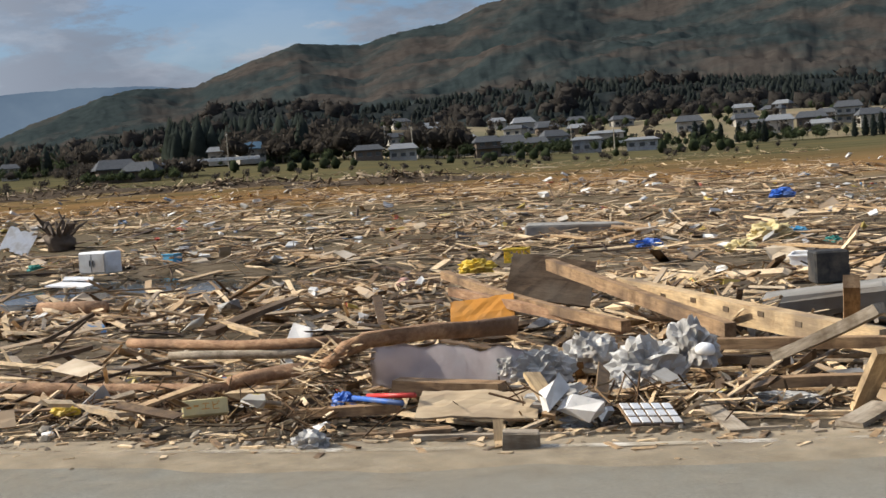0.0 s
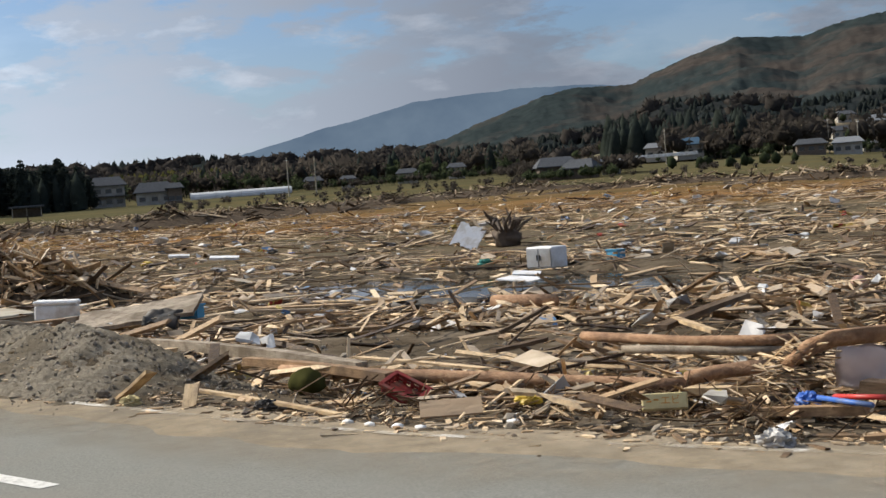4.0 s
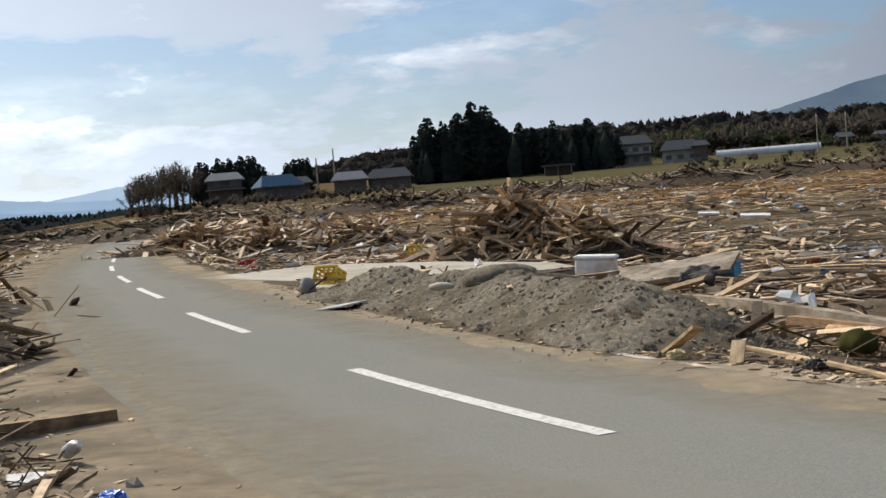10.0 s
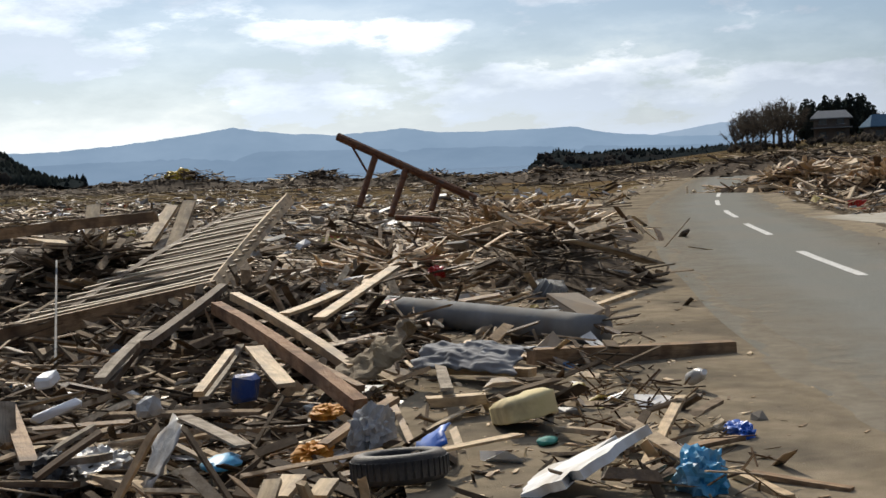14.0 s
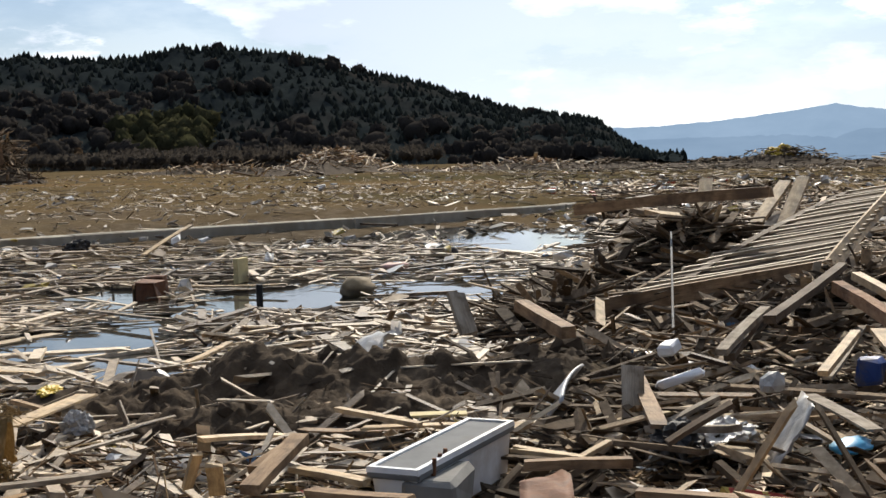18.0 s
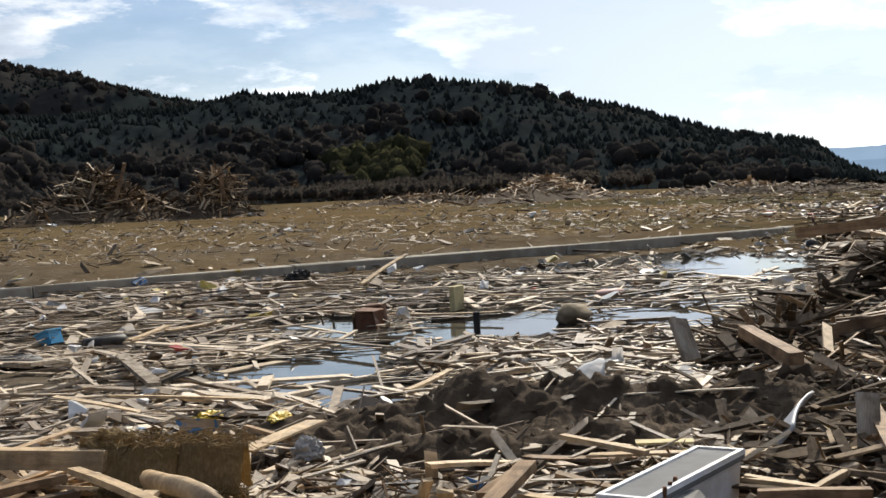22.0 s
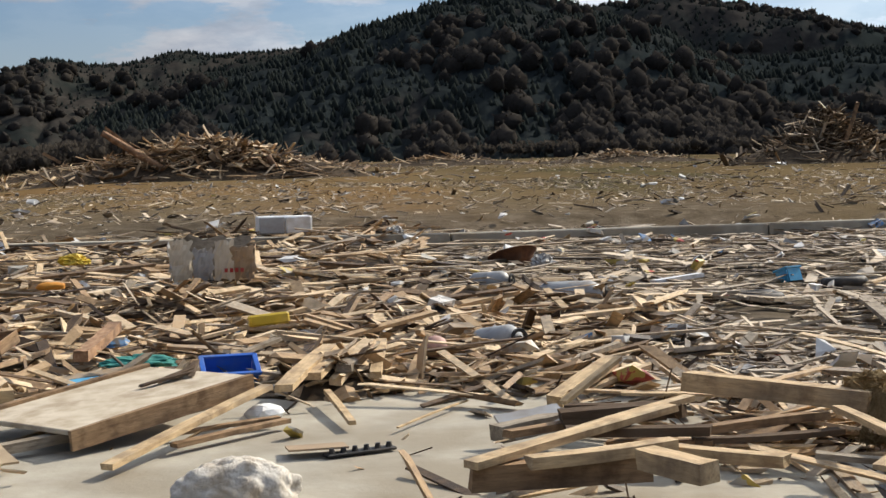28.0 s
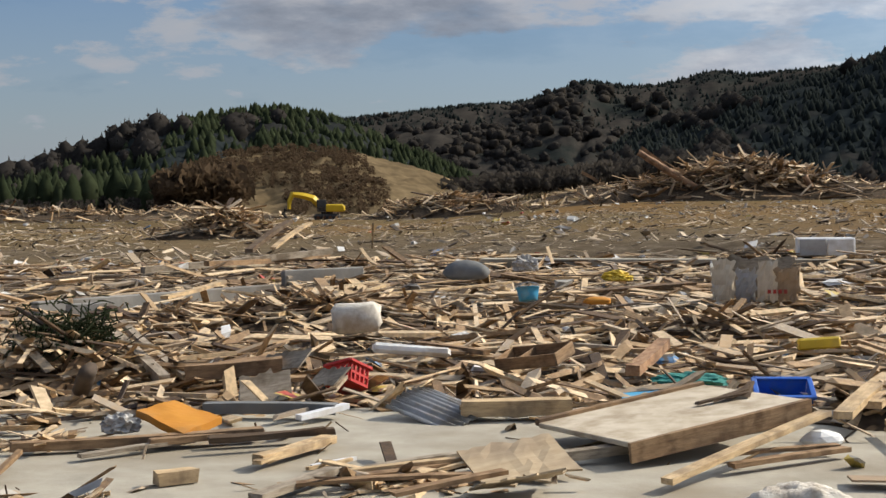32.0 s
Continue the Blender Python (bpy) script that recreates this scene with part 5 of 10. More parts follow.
wooded([(194.2, 0.2), (195.4, 0.8), (197, 1.6), (198.7, 2.2), (199.9, 2.8), (201.4, 3.28), (203.2, 3.6), (205.7, 3.3), (208.4, 2.75), (210.5, 1.98), (212.5, 1.33), (215, 0.6)], 420, 640, 13, 80, 130, 2400, "rounded conifer hill", 0.15, conifer=M_CONIFERB)
cut_slope, cut_span = hill([(193.2, -0.9), (194.2, -0.35), (195.5, 0.2), (196.5, 0.62), (198, 1.12), (199.7, 1.5), (201, 1.62), (203, 1.66), (205, 1.45), (206.5, 0.9), (207.6, 0.1), (209, -0.5), (216, -0.9)], 300, 415, 0, 22, 140, M_OCHRE, "bare ochre cutting at the hill's foot", "hill", 0.1, 0.9, 60, 0.5, 0.35)

# ---- wreckage strewn over the ground ----


# larger things that lie open on the wreckage
SHOWN = [(-9.17, 5.09), (-11.96, 4.14), (-8.6, 6.75), (-8.1, 6.5), (-8.05, 5.76), (-6.37, 6.60), (-7.4, 6.1), (-10.16, 3.87), (-12.72, 3.49), (-8.62, -3.36), (-7.09, -3.47), (-7.12, -2.57), (-9.93, -4.99), (-10.4, -4.4), (-9.29, -5.79),
         (3.22, -10.82), (4.8, -9.78), (4.42, -11.99), (5.79, -16.11), (4.43, -13.9), (3.02, -13.24), (0.72, -11.64), (1.67, -22.63), (4.84, -20.87), (-3.5, -8.3)]


def thin_out(x, y):
    """Share of the wreckage that lies at a place, from 0 to 1."""
    r, a, rd = np.hypot(x, y), azimuth(x, y), road_distance(x, y)
    k = np.ones(x.shape)
    k *= sstep(6.3, 7.6, r)
    k *= np.where(rd > 0, 0.45 * sstep(2.3, 2.9, rd) + 0.55 * sstep(3.2, 4.6, rd), sstep(3.0, 5.0, -rd))
    k *= 1 - 0.975 * (1 - sstep(0.9, 1.08, ellipse(x, y, 1.9, -9.4, 4.6, 2.0, 3)))
    k *= 1 - 0.97 * (1 - sstep(0.85, 1.1, ellipse(x, y, -32.5, -1.6, 5.8, 3.4, 40)))
    u = np.clip(((x + 27) * 13.4 + (y + 2) * 4.5) / (13.4 ** 2 + 4.5 ** 2), 0, 1)
    d = np.hypot(x + 27 - u * 13.4, y + 2 - u * 4.5)
    k *= 1 - 0.96 * np.exp(-(d / 1.25) ** 4)
    for cx, cy, ax, bx, turn in ((-7.0, -9.3, 3.1, 1.7, -33), (-9.2, -8.3, 1.3, 0.6, -30)):
        k *= 1 - 0.93 * (1 - sstep(0.7, 1.1, ellipse(x, y, cx, cy, ax, bx, turn)))
    k *= 1 - (1 - sstep(0.85, 1.05, ellipse(x, y, -26.8, -26.6, 5.0, 2.5, 52)))
    k *= 1 - 0.9 * (1 - sstep(0.5, 0.95, ellipse(x, y, -28.5, 13.4, 12, 3.2, 25)))
    for cx, cy, ax, bx, turn in ((-28.9, 9.9, 3.4, 0.75, 35), (-25.6, 15.0, 3.2, 0.8, 33), (-14.4, 8.3, 1.5, 0.5, 35), (-19.0, 6.2, 2.2, 0.6, 30), (-43.0, 18.5, 5.0, 2.4, 25), (-22.0, 10.5, 2.4, 0.6, 35)):
        k *= 1 - 0.92 * (1 - sstep(0.7, 1.1, ellipse(x, y, cx, cy, ax, bx, turn) + 0.3 * fbm(x, y, 0.9, 2, 67)))
    south_pond = 1 - sstep(0.6, 0.9, ellipse(x, y, -14, -18.5, 9, 4.0, 42))
    k *= 1 - 0.93 * south_pond * sstep(-0.06, 0.10, fbm(x, y, 2.2, 3, 77))
    for cx, cy, ax, bx, turn in ((-13.2, -18.3, 3.2, 1.5, 54), (-9.6, -16.4, 2.3, 0.8, 60), (-7.9, -16.0, 2.0, 0.9, 64), (-8.0, -13.6, 1.6, 0.85, 60), (-11.7, -21.6, 2.6, 1.2, 62), (-7.0, -15.6, 1.6, 0.7, 66), (-16.5, -17.0, 2.6, 0.9, 48), (-5.5, -17.5, 1.8, 0.6, 70), (-8.6, -16.7, 1.7, 0.55, 62), (-7.6, -14.4, 1.5, 0.5, 60)):
        k *= 1 - 0.97 * (1 - sstep(0.75, 1.05, ellipse(x, y, cx, cy, ax, bx, turn) + 0.3 * fbm(x, y, 0.8, 2, 66)))
    k *= 1 - 0.7 * (1 - sstep(0.7, 1.1, ellipse(x, y, -14.0, -10.3, 4.6, 2.4, 32)))
    k *= 1 - (1 - sstep(0.8, 1.1, ellipse(x, y, -5.4, -5.9, 1.5, 0.95, 21)))
    near_n = sstep(2, 5, y) * (1 - 0.45 * sstep(18, 28, r)) * (1 - sstep(60, 75, r))
    k *= 1 - 0.85 * near_n * sstep(-0.06, 0.10, fbm(x, y, 2.6, 3, 83))
    for cx, cy in SHOWN:
        away = math.hypot(cx, cy)
        k *= 1 - 0.85 * (1 - sstep(0.6, 1.1, ellipse(x, y, cx * (1 - 0.3 / away), cy * (1 - 0.3 / away), 0.8, 0.42, math.degrees(math.atan2(cy, cx)))))
    k *= 0.35 + 0.65 * sstep(-0.35, 0.15, fbm(x, y, 6.0, 3, 55))
    k *= 1 - (0.38 + 0.50 * (1 - sstep(68, 80, a))) * sstep(70, 112, r) * (1 - sstep(92, 102, a))
    k *= 1 - 0.15 * sstep(37, 40, -y) * sstep(112, 120, a)
    bare = (1 - sstep(0.7, 1.2, ellipse(x, y, -40, 17, 12, 7, 30))) * sstep(-0.2, 0.2, fbm(x, y, 5.0, 3, 61))
    k *= 1 - 0.7 * bare
    return np.clip(k, 0, 1)


def spots(rng, n, a0, a1, r0, r1):
    """Random places in a sector, thinned."""
    a, r = np.radians(rng.uniform(a0, a1, n)), np.sqrt(rng.uniform(r0 * r0, r1 * r1, n))
    x, y = -np.sin(a) * r, np.cos(a) * r
    m = rng.uniform(size=n) < thin_out(x, y)
    return x[m], y[m]


def floor_z(x, y):
    """Ground or, where that is higher, the water."""
    z = ground_z(x, y)
    wet = np.zeros(x.shape, bool)
    for cx, cy, ax, bx, turn in PONDS:
        wet |= ellipse(x, y, cx, cy, ax * 1.1, bx * 1.15, turn) < 1
    return np.where(wet, np.maximum(z, -0.44), z)


def wood_field(name, s, n, a0, a1, r0, r1, med, wide, tilt, lift, label, mat=M_WOODS):
    rng = rs(s)
    x, y = spots(rng, n, a0, a1, r0, r1)
    n = len(x)
    L = np.clip(med * np.exp(rng.normal(0, 0.72, n)), 0.08, 4.2)
    L = np.minimum(L, 0.35 + 0.1 * np.hypot(x, y))
    L = L * np.clip((np.abs(road_distance(x, y)) - 2.2) / 1.8, 0.16, 1.0)
    W = np.clip(rng.lognormal(math.log(wide * 0.62), 0.6, n), 0.012, 0.17) * np.clip(L / med, 0.6, 1.3)
    W = np.minimum(W, 0.03 + 0.006 * np.hypot(x, y))
    T = np.clip(W * rng.uniform(0.1, 0.42, n), 0.006, 0.05)
    z = floor_z(x, y) + T / 2 + lift * rng.uniform(0, 1, n) ** 2
    tl = tilt * np.where(rng.uniform(size=n) < 0.12, 3.0, 1.0) / np.maximum(L, 0.4)
    tl = np.minimum(tl, 0.42)
    m_yaw = rng.uniform(0, 2 * np.pi, n)
    v, f = plank_arrays(rng, x, y, z, L, W, T, tl, m_yaw, SLIVER_F if med < 0.2 or r0 > 80 else LYING_F)
    return stuff(name, v, f, mat, label, "debris")


LB = "scattered broken boards, laths and splintered timber"
wood_field("broken_timber", 1, 17000, 34, 100, 8, 24, 0.42, 0.07, 0.12, 0.22, LB + " beside the road")
wood_field("broken_timber", 2, 15000, 34, 104, 24, 50, 0.62, 0.075, 0.09, 0.25, LB + " on the field")
wood_field("broken_timber", 3, 17000, 30, 106, 50, 115, 1.0, 0.10, 0.12, 0.22, LB + " on the far field")
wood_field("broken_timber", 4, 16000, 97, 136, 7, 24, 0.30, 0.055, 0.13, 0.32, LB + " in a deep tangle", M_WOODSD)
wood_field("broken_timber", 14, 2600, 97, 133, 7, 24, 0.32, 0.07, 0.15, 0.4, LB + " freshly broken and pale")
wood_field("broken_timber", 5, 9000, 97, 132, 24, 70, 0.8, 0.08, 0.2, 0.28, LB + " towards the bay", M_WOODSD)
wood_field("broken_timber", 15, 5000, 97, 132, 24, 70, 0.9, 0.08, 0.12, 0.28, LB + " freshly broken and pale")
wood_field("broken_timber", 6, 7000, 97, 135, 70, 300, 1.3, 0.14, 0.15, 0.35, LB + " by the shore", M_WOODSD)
wood_field("broken_timber", 7, 11000, 134, 168, 6.5, 20, 0.42, 0.066, 0.08, 0.20, LB + " packed together", M_WOODSG)
wood_field("broken_timber", 17, 10500, 166, 217, 6.5, 20, 0.44, 0.105, 0.12, 0.24, LB + " thrown together in the sun")
wood_field("broken_timber", 18, 4600, 176, 217, 18, 38, 0.66, 0.125, 0.12, 0.26, LB + " thrown together in the sun")
wood_field("floating_timber", 8, 18000, 124, 216, 16, 38, 0.8, 0.075, 0.045, 0.12, LB + " afloat on the flood water", M_WOODSG)
wood_field("broken_timber", 16, 30000, 36, 100, 95, 270, 0.9, 0.13, 0.2, 0.2, LB + " thinly spread over the far field")
wood_field("broken_timber", 9, 26000, 112, 218, 38, 100, 0.26, 0.055, 0.12, 0.08, LB + " on the ploughed field", M_WOODSG)
wood_field("broken_timber", 10, 12000, 112, 218, 100, 260, 0.5, 0.11, 0.14, 0.15, LB + " on the ploughed field", M_WOODSG)
for s_, n_, a0, a1, r0, r1 in ((21, 19000, 36, 98, 8, 15), (22, 13000, 98, 132, 6.5, 14), (23, 20000, 130, 216, 6.3, 13)):
    wood_field("splinters", s_, n_, a0, a1, r0, r1, 0.17, 0.014, 0.20, 0.10, "fine splinters, straw and twigs in the debris", M_WOODSG if s_ == 23 else M_WOODS)


# roots, reeds and twigs matted between the boards near the road
for s_, n_, a0, a1, r0, r1 in ((26, 17000, 36, 96, 8, 12.5), (27, 9000, 98, 134, 6.5, 11), (28, 9000, 134, 215, 6.5, 11)):
    rng = rs(s_)
    x_, y_ = spots(rng, n_, a0, a1, r0, r1)
    n_ = len(x_)
    keep_ = fbm(x_, y_, 0.9, 3, s_) > -0.05
    x_, y_ = x_[keep_], y_[keep_]
    n_ = len(x_)
    v_, f_ = plank_arrays(rng, x_, y_, floor_z(x_, y_) + 0.02 + 0.2 * rng.uniform(0, 1, n_) ** 2, rng.uniform(0.08, 0.4, n_), rng.uniform(0.004, 0.014, n_), rng.uniform(0.004, 0.01, n_), 0.35, sides=SLIVER_F)
    stuff("root_tangle", v_, f_, M_TWIGS, "matted roots, reeds and twigs between the boards", "debris")

# grit, chips and straw along the road's edges
rng = rs(24)
lane = spline(ROAD, 0.1)
lane = lane[np.hypot(lane[:, 0], lane[:, 1]) < 30]
way_ = np.gradient(lane, axis=0)
way_ /= np.linalg.norm(way_, axis=1)[:, None]
out_ = np.stack([way_[:, 1], -way_[:, 0]], 1)
for nm_, n_, mid_, sd_ in (("road_edge_chips", 5200, 2.55, 0.25), ("shoulder_chips", 7000, -4.3, 0.8)):
    k_ = rng.randint(0, len(lane), n_)
    o_ = mid_ + sd_ * rng.normal(size=n_)
    p_ = lane[k_] + out_[k_] * o_[:, None]
    L_ = np.clip((0.04 if mid_ > 0 else 0.024) * np.exp(rng.normal(0, 0.8, n_)), 0.01, 0.3)
    W_ = np.minimum(L_ * rng.uniform(0.12, 0.6, n_), 0.04)
    v_, f_ = plank_arrays(rng, p_[:, 0], p_[:, 1], np.maximum(ground_z(p_[:, 0], p_[:, 1]), 0.016) + W_ * 0.12, L_, W_, W_ * 0.4, 0.06, sides=LYING_F)
    stuff(nm_, v_, f_, M_WOODS, "small chips, straw and grit along the road's edge", "debris")


M_PANELS = material("broken_panels", [(0.0, (0.22, 0.21, 0.19)), (0.25, (0.36, 0.34, 0.30)), (0.45, (0.36, 0.26, 0.16)), (0.6, (0.15, 0.12, 0.09)), (0.8, (0.46, 0.36, 0.24)), (1.0, (0.55, 0.48, 0.38))],
                    3.0, 0.75, 0.25, vary="island")


def litter_field(name, s, n, a0, a1, r0, r1, med, label, mat=M_LITTER, lift=0.2):
    """Small torn sheets, lids and bits of plastic and foam."""
    rng = rs(s)
    x, y = spots(rng, n, a0, a1, r0, r1)
    n = len(x)
    L = np.clip(med * np.exp(rng.normal(0, 0.5, n)), 0.03, 2.2 * med)
    W = L * rng.uniform(0.35, 0.9, n)
    T = L * rng.uniform(0.02, 0.14, n) if mat is M_PANELS else L * rng.uniform(0.05, 0.4, n)
    v, f = plank_arrays(rng, x, y, floor_z(x, y) + T / 2 + 0.04 + lift * rng.uniform(0, 1, n) ** 2, L, W, T, 0.25)
    v = v.reshape(n, 8, 3)
    v += rng.normal(0, 0.1, (n, 8, 3)) * L[:, None, None] * np.array([1, 1, 0.4])
    return stuff(name, v.reshape(-1, 3), f, mat, label, "litter")


LL = "torn plastic, foam and household litter among the boards"
litter_field("litter", 31, 900, 36, 100, 8.5, 22, 0.13, LL)
litter_field("litter", 32, 1600, 34, 105, 22, 60, 0.15, LL)
litter_field("litter", 33, 1500, 34, 105, 60, 140, 0.27, LL)
litter_field("litter", 34, 900, 98, 132, 7, 20, 0.14, LL)
litter_field("litter", 35, 900, 98, 134, 20, 90, 0.24, LL)
litter_field("litter", 36, 800, 130, 216, 6.6, 18, 0.12, LL)
litter_field("litter", 37, 800, 126, 216, 18, 40, 0.16, LL)
litter_field("litter", 38, 700, 112, 216, 40, 160, 0.2, LL)
litter_field("broken_panels", 41, 420, 36, 104, 13, 50, 0.26, "broken sheets of plywood, plaster and cement board", M_PANELS, 0.3)
litter_field("broken_panels", 42, 420, 98, 134, 13, 50, 0.26, "broken sheets of plywood, plaster and cement board", M_PANELS, 0.4)
litter_field("broken_panels", 43, 380, 132, 216, 8, 45, 0.2, "broken sheets of plywood, plaster and cement board", M_PANELS, 0.15)

ICO = bmesh.new()
bmesh.ops.create_icosphere(ICO, subdivisions=1, radius=0.5)
ICO_V, ICO_F = np.array([v.co[:] for v in ICO.verts]), np.array([[v.index for v in f.verts] for f in ICO.faces])
ICO.free()


def stones(name, s, x, y, med, mat, label, lift=0.0):
    rng = rs(s)
    n = len(x)
    d = np.clip(med * np.exp(rng.normal(0, 0.6, n)), 0.01, 0.4)
    m = turns(rng.uniform(0, 6.3, n), rng.normal(0, 0.6, n), rng.normal(0, 0.6, n)) * np.stack([d, d * rng.uniform(0.6, 1, n), d * rng.uniform(0.4, 0.8, n)], 1)[:, None, :]
    v, f = strew(ICO_V, ICO_F, np.stack([x, y, ground_z(x, y) + d * 0.12 + lift], 1), m)
    return stuff(name, v, f, mat, label, "stones")


rng = rs(51)
u_ = rng.uniform(0, 1, 5500)
w_ = rng.normal(0, 0.62, 5500)
stones("gravel_bank_stones", 52, -27 + 13.4 * u_ - 0.32 * w_, -1.8 + 4.5 * u_ + 0.95 * w_, 0.021, M_STONES, "grey stones and clods on the gravel bank", 0.022)
ra_, rr_ = np.radians(rng.uniform(34, 216, 4500)), rng.uniform(6.2, 24, 4500)
sx_, sy_ = -np.sin(ra_) * rr_, np.cos(ra_) * rr_
keep = (np.abs(road_distance(sx_, sy_)) > 2.7)
stones("scattered_stones", 53, sx_[keep], sy_[keep], 0.035, M_STONES, "loose stones and clods of earth")
k_ = rng.randint(0, len(lane), 3400)
k_ = k_[np.hypot(lane[k_, 0], lane[k_, 1]) < 22]
edge_ = lane[k_] + out_[k_] * (2.28 + np.abs(rng.normal(0, 0.32, len(k_))))[:, None]
stones("edge_gravel", 56, edge_[:, 0], edge_[:, 1], 0.024, M_STONES, "gravel and crumbled soil pushed up along the asphalt's edge", 0.004)
for cx, cy, ax, bx, turn, n_, s_ in ((-7.0, -9.3, 2.7, 1.4, -33, 1400, 54), (-9.2, -8.3, 1.4, 0.7, -30, 300, 55), (-14.5, -8.2, 3.4, 1.8, 35, 400, 57)):
    q_, k_ = rng.uniform(0, 6.28, n_), np.sqrt(rng.uniform(0, 1, n_))
    c_, d_ = math.cos(radians(turn)), math.sin(radians(turn))
    ex, ey = ax * 1.1 * k_ * np.cos(q_), bx * 1.2 * k_ * np.sin(q_)
    stones("mud_clods", s_, cx + ex * c_ - ey * d_, cy + ex * d_ + ey * c_, 0.06, M_MUD, "wet dark clods of churned mud")


def heap(name, s, cx, cy, ax, bx, turn, h, n, med, label, mat=M_WOODS, wide=0.12, steep=0.45, spread=1.0):
    """A pile of timber pushed together: boards at all angles over a rough dome."""
    rng = rs(s)
    q, k = rng.uniform(0, 6.28, n), np.abs(rng.normal(0, 0.5, n)) * spread
    c, d = math.cos(radians(turn)), math.sin(radians(turn))
    ex, ey = ax * k * np.cos(q), bx * k * np.sin(q)
    x, y = cx + ex * c - ey * d, cy + ex * d + ey * c
    top = h * np.exp(-k * k * 1.6) * (1 + 0.35 * fbm(x, y, ax * 0.35, 3, s))
    L = np.clip(med * np.exp(rng.normal(0, 0.5, n)), 0.15 * med, 2.6 * med)
    W = np.clip(rng.lognormal(math.log(wide * 0.7), 0.4, n), 0.02, 0.5)
    z = ground_z(x, y, False) + np.maximum(top, 0.05) * rng.uniform(0.25, 1.0, n)
    v, f = plank_arrays(rng, x, y, z, L, W, W * rng.uniform(0.14, 0.42, n), np.minimum(steep, 0.9 * steep / np.maximum(L / med, 0.5)))
    core = stuff(name, v, f, mat, label, "debris heap")
    g = 24
    A, K = np.meshgrid(np.linspace(0, 2 * np.pi, g, endpoint=False), np.linspace(0, 1.3, 8))
    ex, ey = ax * K * np.cos(A), bx * K * np.sin(A)
    X, Y = cx + ex * c - ey * d, cy + ex * d + ey * c
    Z = ground_z(X, Y, False) + 0.62 * h * np.exp(-K * K * 1.6) * (1 + 0.4 * fbm(X, Y, ax * 0.3, 3, s + 1)) - 0.35 * sstep(0.8, 1.3, K)
    i, j = np.meshgrid(np.arange(g), np.arange(7))
    f = np.stack([j * g + i, j * g + (i + 1) % g, (j + 1) * g + (i + 1) % g, (j + 1) * g + i], -1).reshape(-1, 4)
    stuff("heap_soil", np.stack([X, Y, Z], -1).reshape(-1, 3), f, M_MUD, "dark soil and rubble under the heap of timber", "soil")
    return core


LH = "big heap of broken house timber and branches pushed together"
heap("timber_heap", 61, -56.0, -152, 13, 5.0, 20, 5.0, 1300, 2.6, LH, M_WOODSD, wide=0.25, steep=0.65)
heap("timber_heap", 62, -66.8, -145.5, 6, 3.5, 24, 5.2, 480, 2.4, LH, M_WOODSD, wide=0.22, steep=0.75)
heap("timber_heap", 67, -55.5, -151.2, 12, 4.6, 20, 5.0, 520, 2.2, LH, wide=0.2, steep=0.65)
heap("timber_heap", 68, -66.5, -144.8, 5, 3.2, 24, 5.0, 220, 2.2, LH, wide=0.2, steep=0.7)
heap("timber_heap", 63, 10, -130, 15, 5.0, 4, 3.7, 1700, 2.6, LH, wide=0.25)
heap("timber_heap", 64, 37, -128, 9, 3.5, 8, 2.6, 600, 2.0, LH, wide=0.2)
heap("timber_heap", 65, 26.6, -56.8, 3.3, 2.0, 15, 1.15, 420, 1.4, LH, wide=0.14)
heap("timber_heap", 66, -118, -152, 22, 5, 30, 3.4, 900, 2.2, LH, wide=0.25)
for k_, (a_, r_) in enumerate(((134, 230), (142, 210), (147, 240), (168, 250), (175, 240), (181, 250), (190, 230), (207, 200), (212, 170))):
    heap("timber_heap", 70 + k_, -math.sin(radians(a_)) * r_, math.cos(radians(a_)) * r_, 16, 5, a_ - 180, 1.9, 340, 2.0, "low ridge of broken timber along the field's far edge", wide=0.25, spread=1.3)
for k_, (a_, r_, h_) in enumerate(((101.5, 120, 2.2), (106, 130, 1.6), (110, 150, 2.0), (115, 170, 2.4), (119, 190, 2.6), (124.3, 200, 3.6), (127, 210, 2.0), (131, 230, 2.2))):
    heap("timber_heap", 85 + k_, -math.sin(radians(a_)) * r_, math.cos(radians(a_)) * r_, 11, 6, a_ - 180, h_ * 0.75, 620, 1.3, "long bank of wreckage before the shore", M_WOODSD, wide=0.25, steep=0.3, spread=1.3)
for k_, (a_, r_, w_, h_) in enumerate(((76, 150, 13, 1.3), (71, 170, 15, 1.2), (66, 190, 13, 1.3), (80, 135, 11, 1.4), (60, 150, 14, 1.0), (53, 130, 12, 1.0), (87, 140, 12, 1.4), (92, 130, 10, 1.5))):
    heap("timber_heap", 160 + k_, -math.sin(radians(a_)) * r_, math.cos(radians(a_)) * r_, w_, 4, a_ - 180, h_, 260, 1.6, "low drift of broken timber across the far field", M_WOODSD, wide=0.22, spread=1.3)
p_ = (-37.19, 1.85, -0.20)
heap("branch_heap", 95, p_[0], p_[1], 2.8, 1.7, 80, 1.55, 480, 0.95, "tangle of roots, branches and splintered boards", wide=0.15, steep=0.75)
p_ = (-35.28, 3.57, -0.20)
heap("branch_heap", 96, p_[0], p_[1], 2.4, 1.3, 80, 1.0, 320, 1.0, "tangle of roots, branches and splintered boards", wide=0.14, steep=0.6)
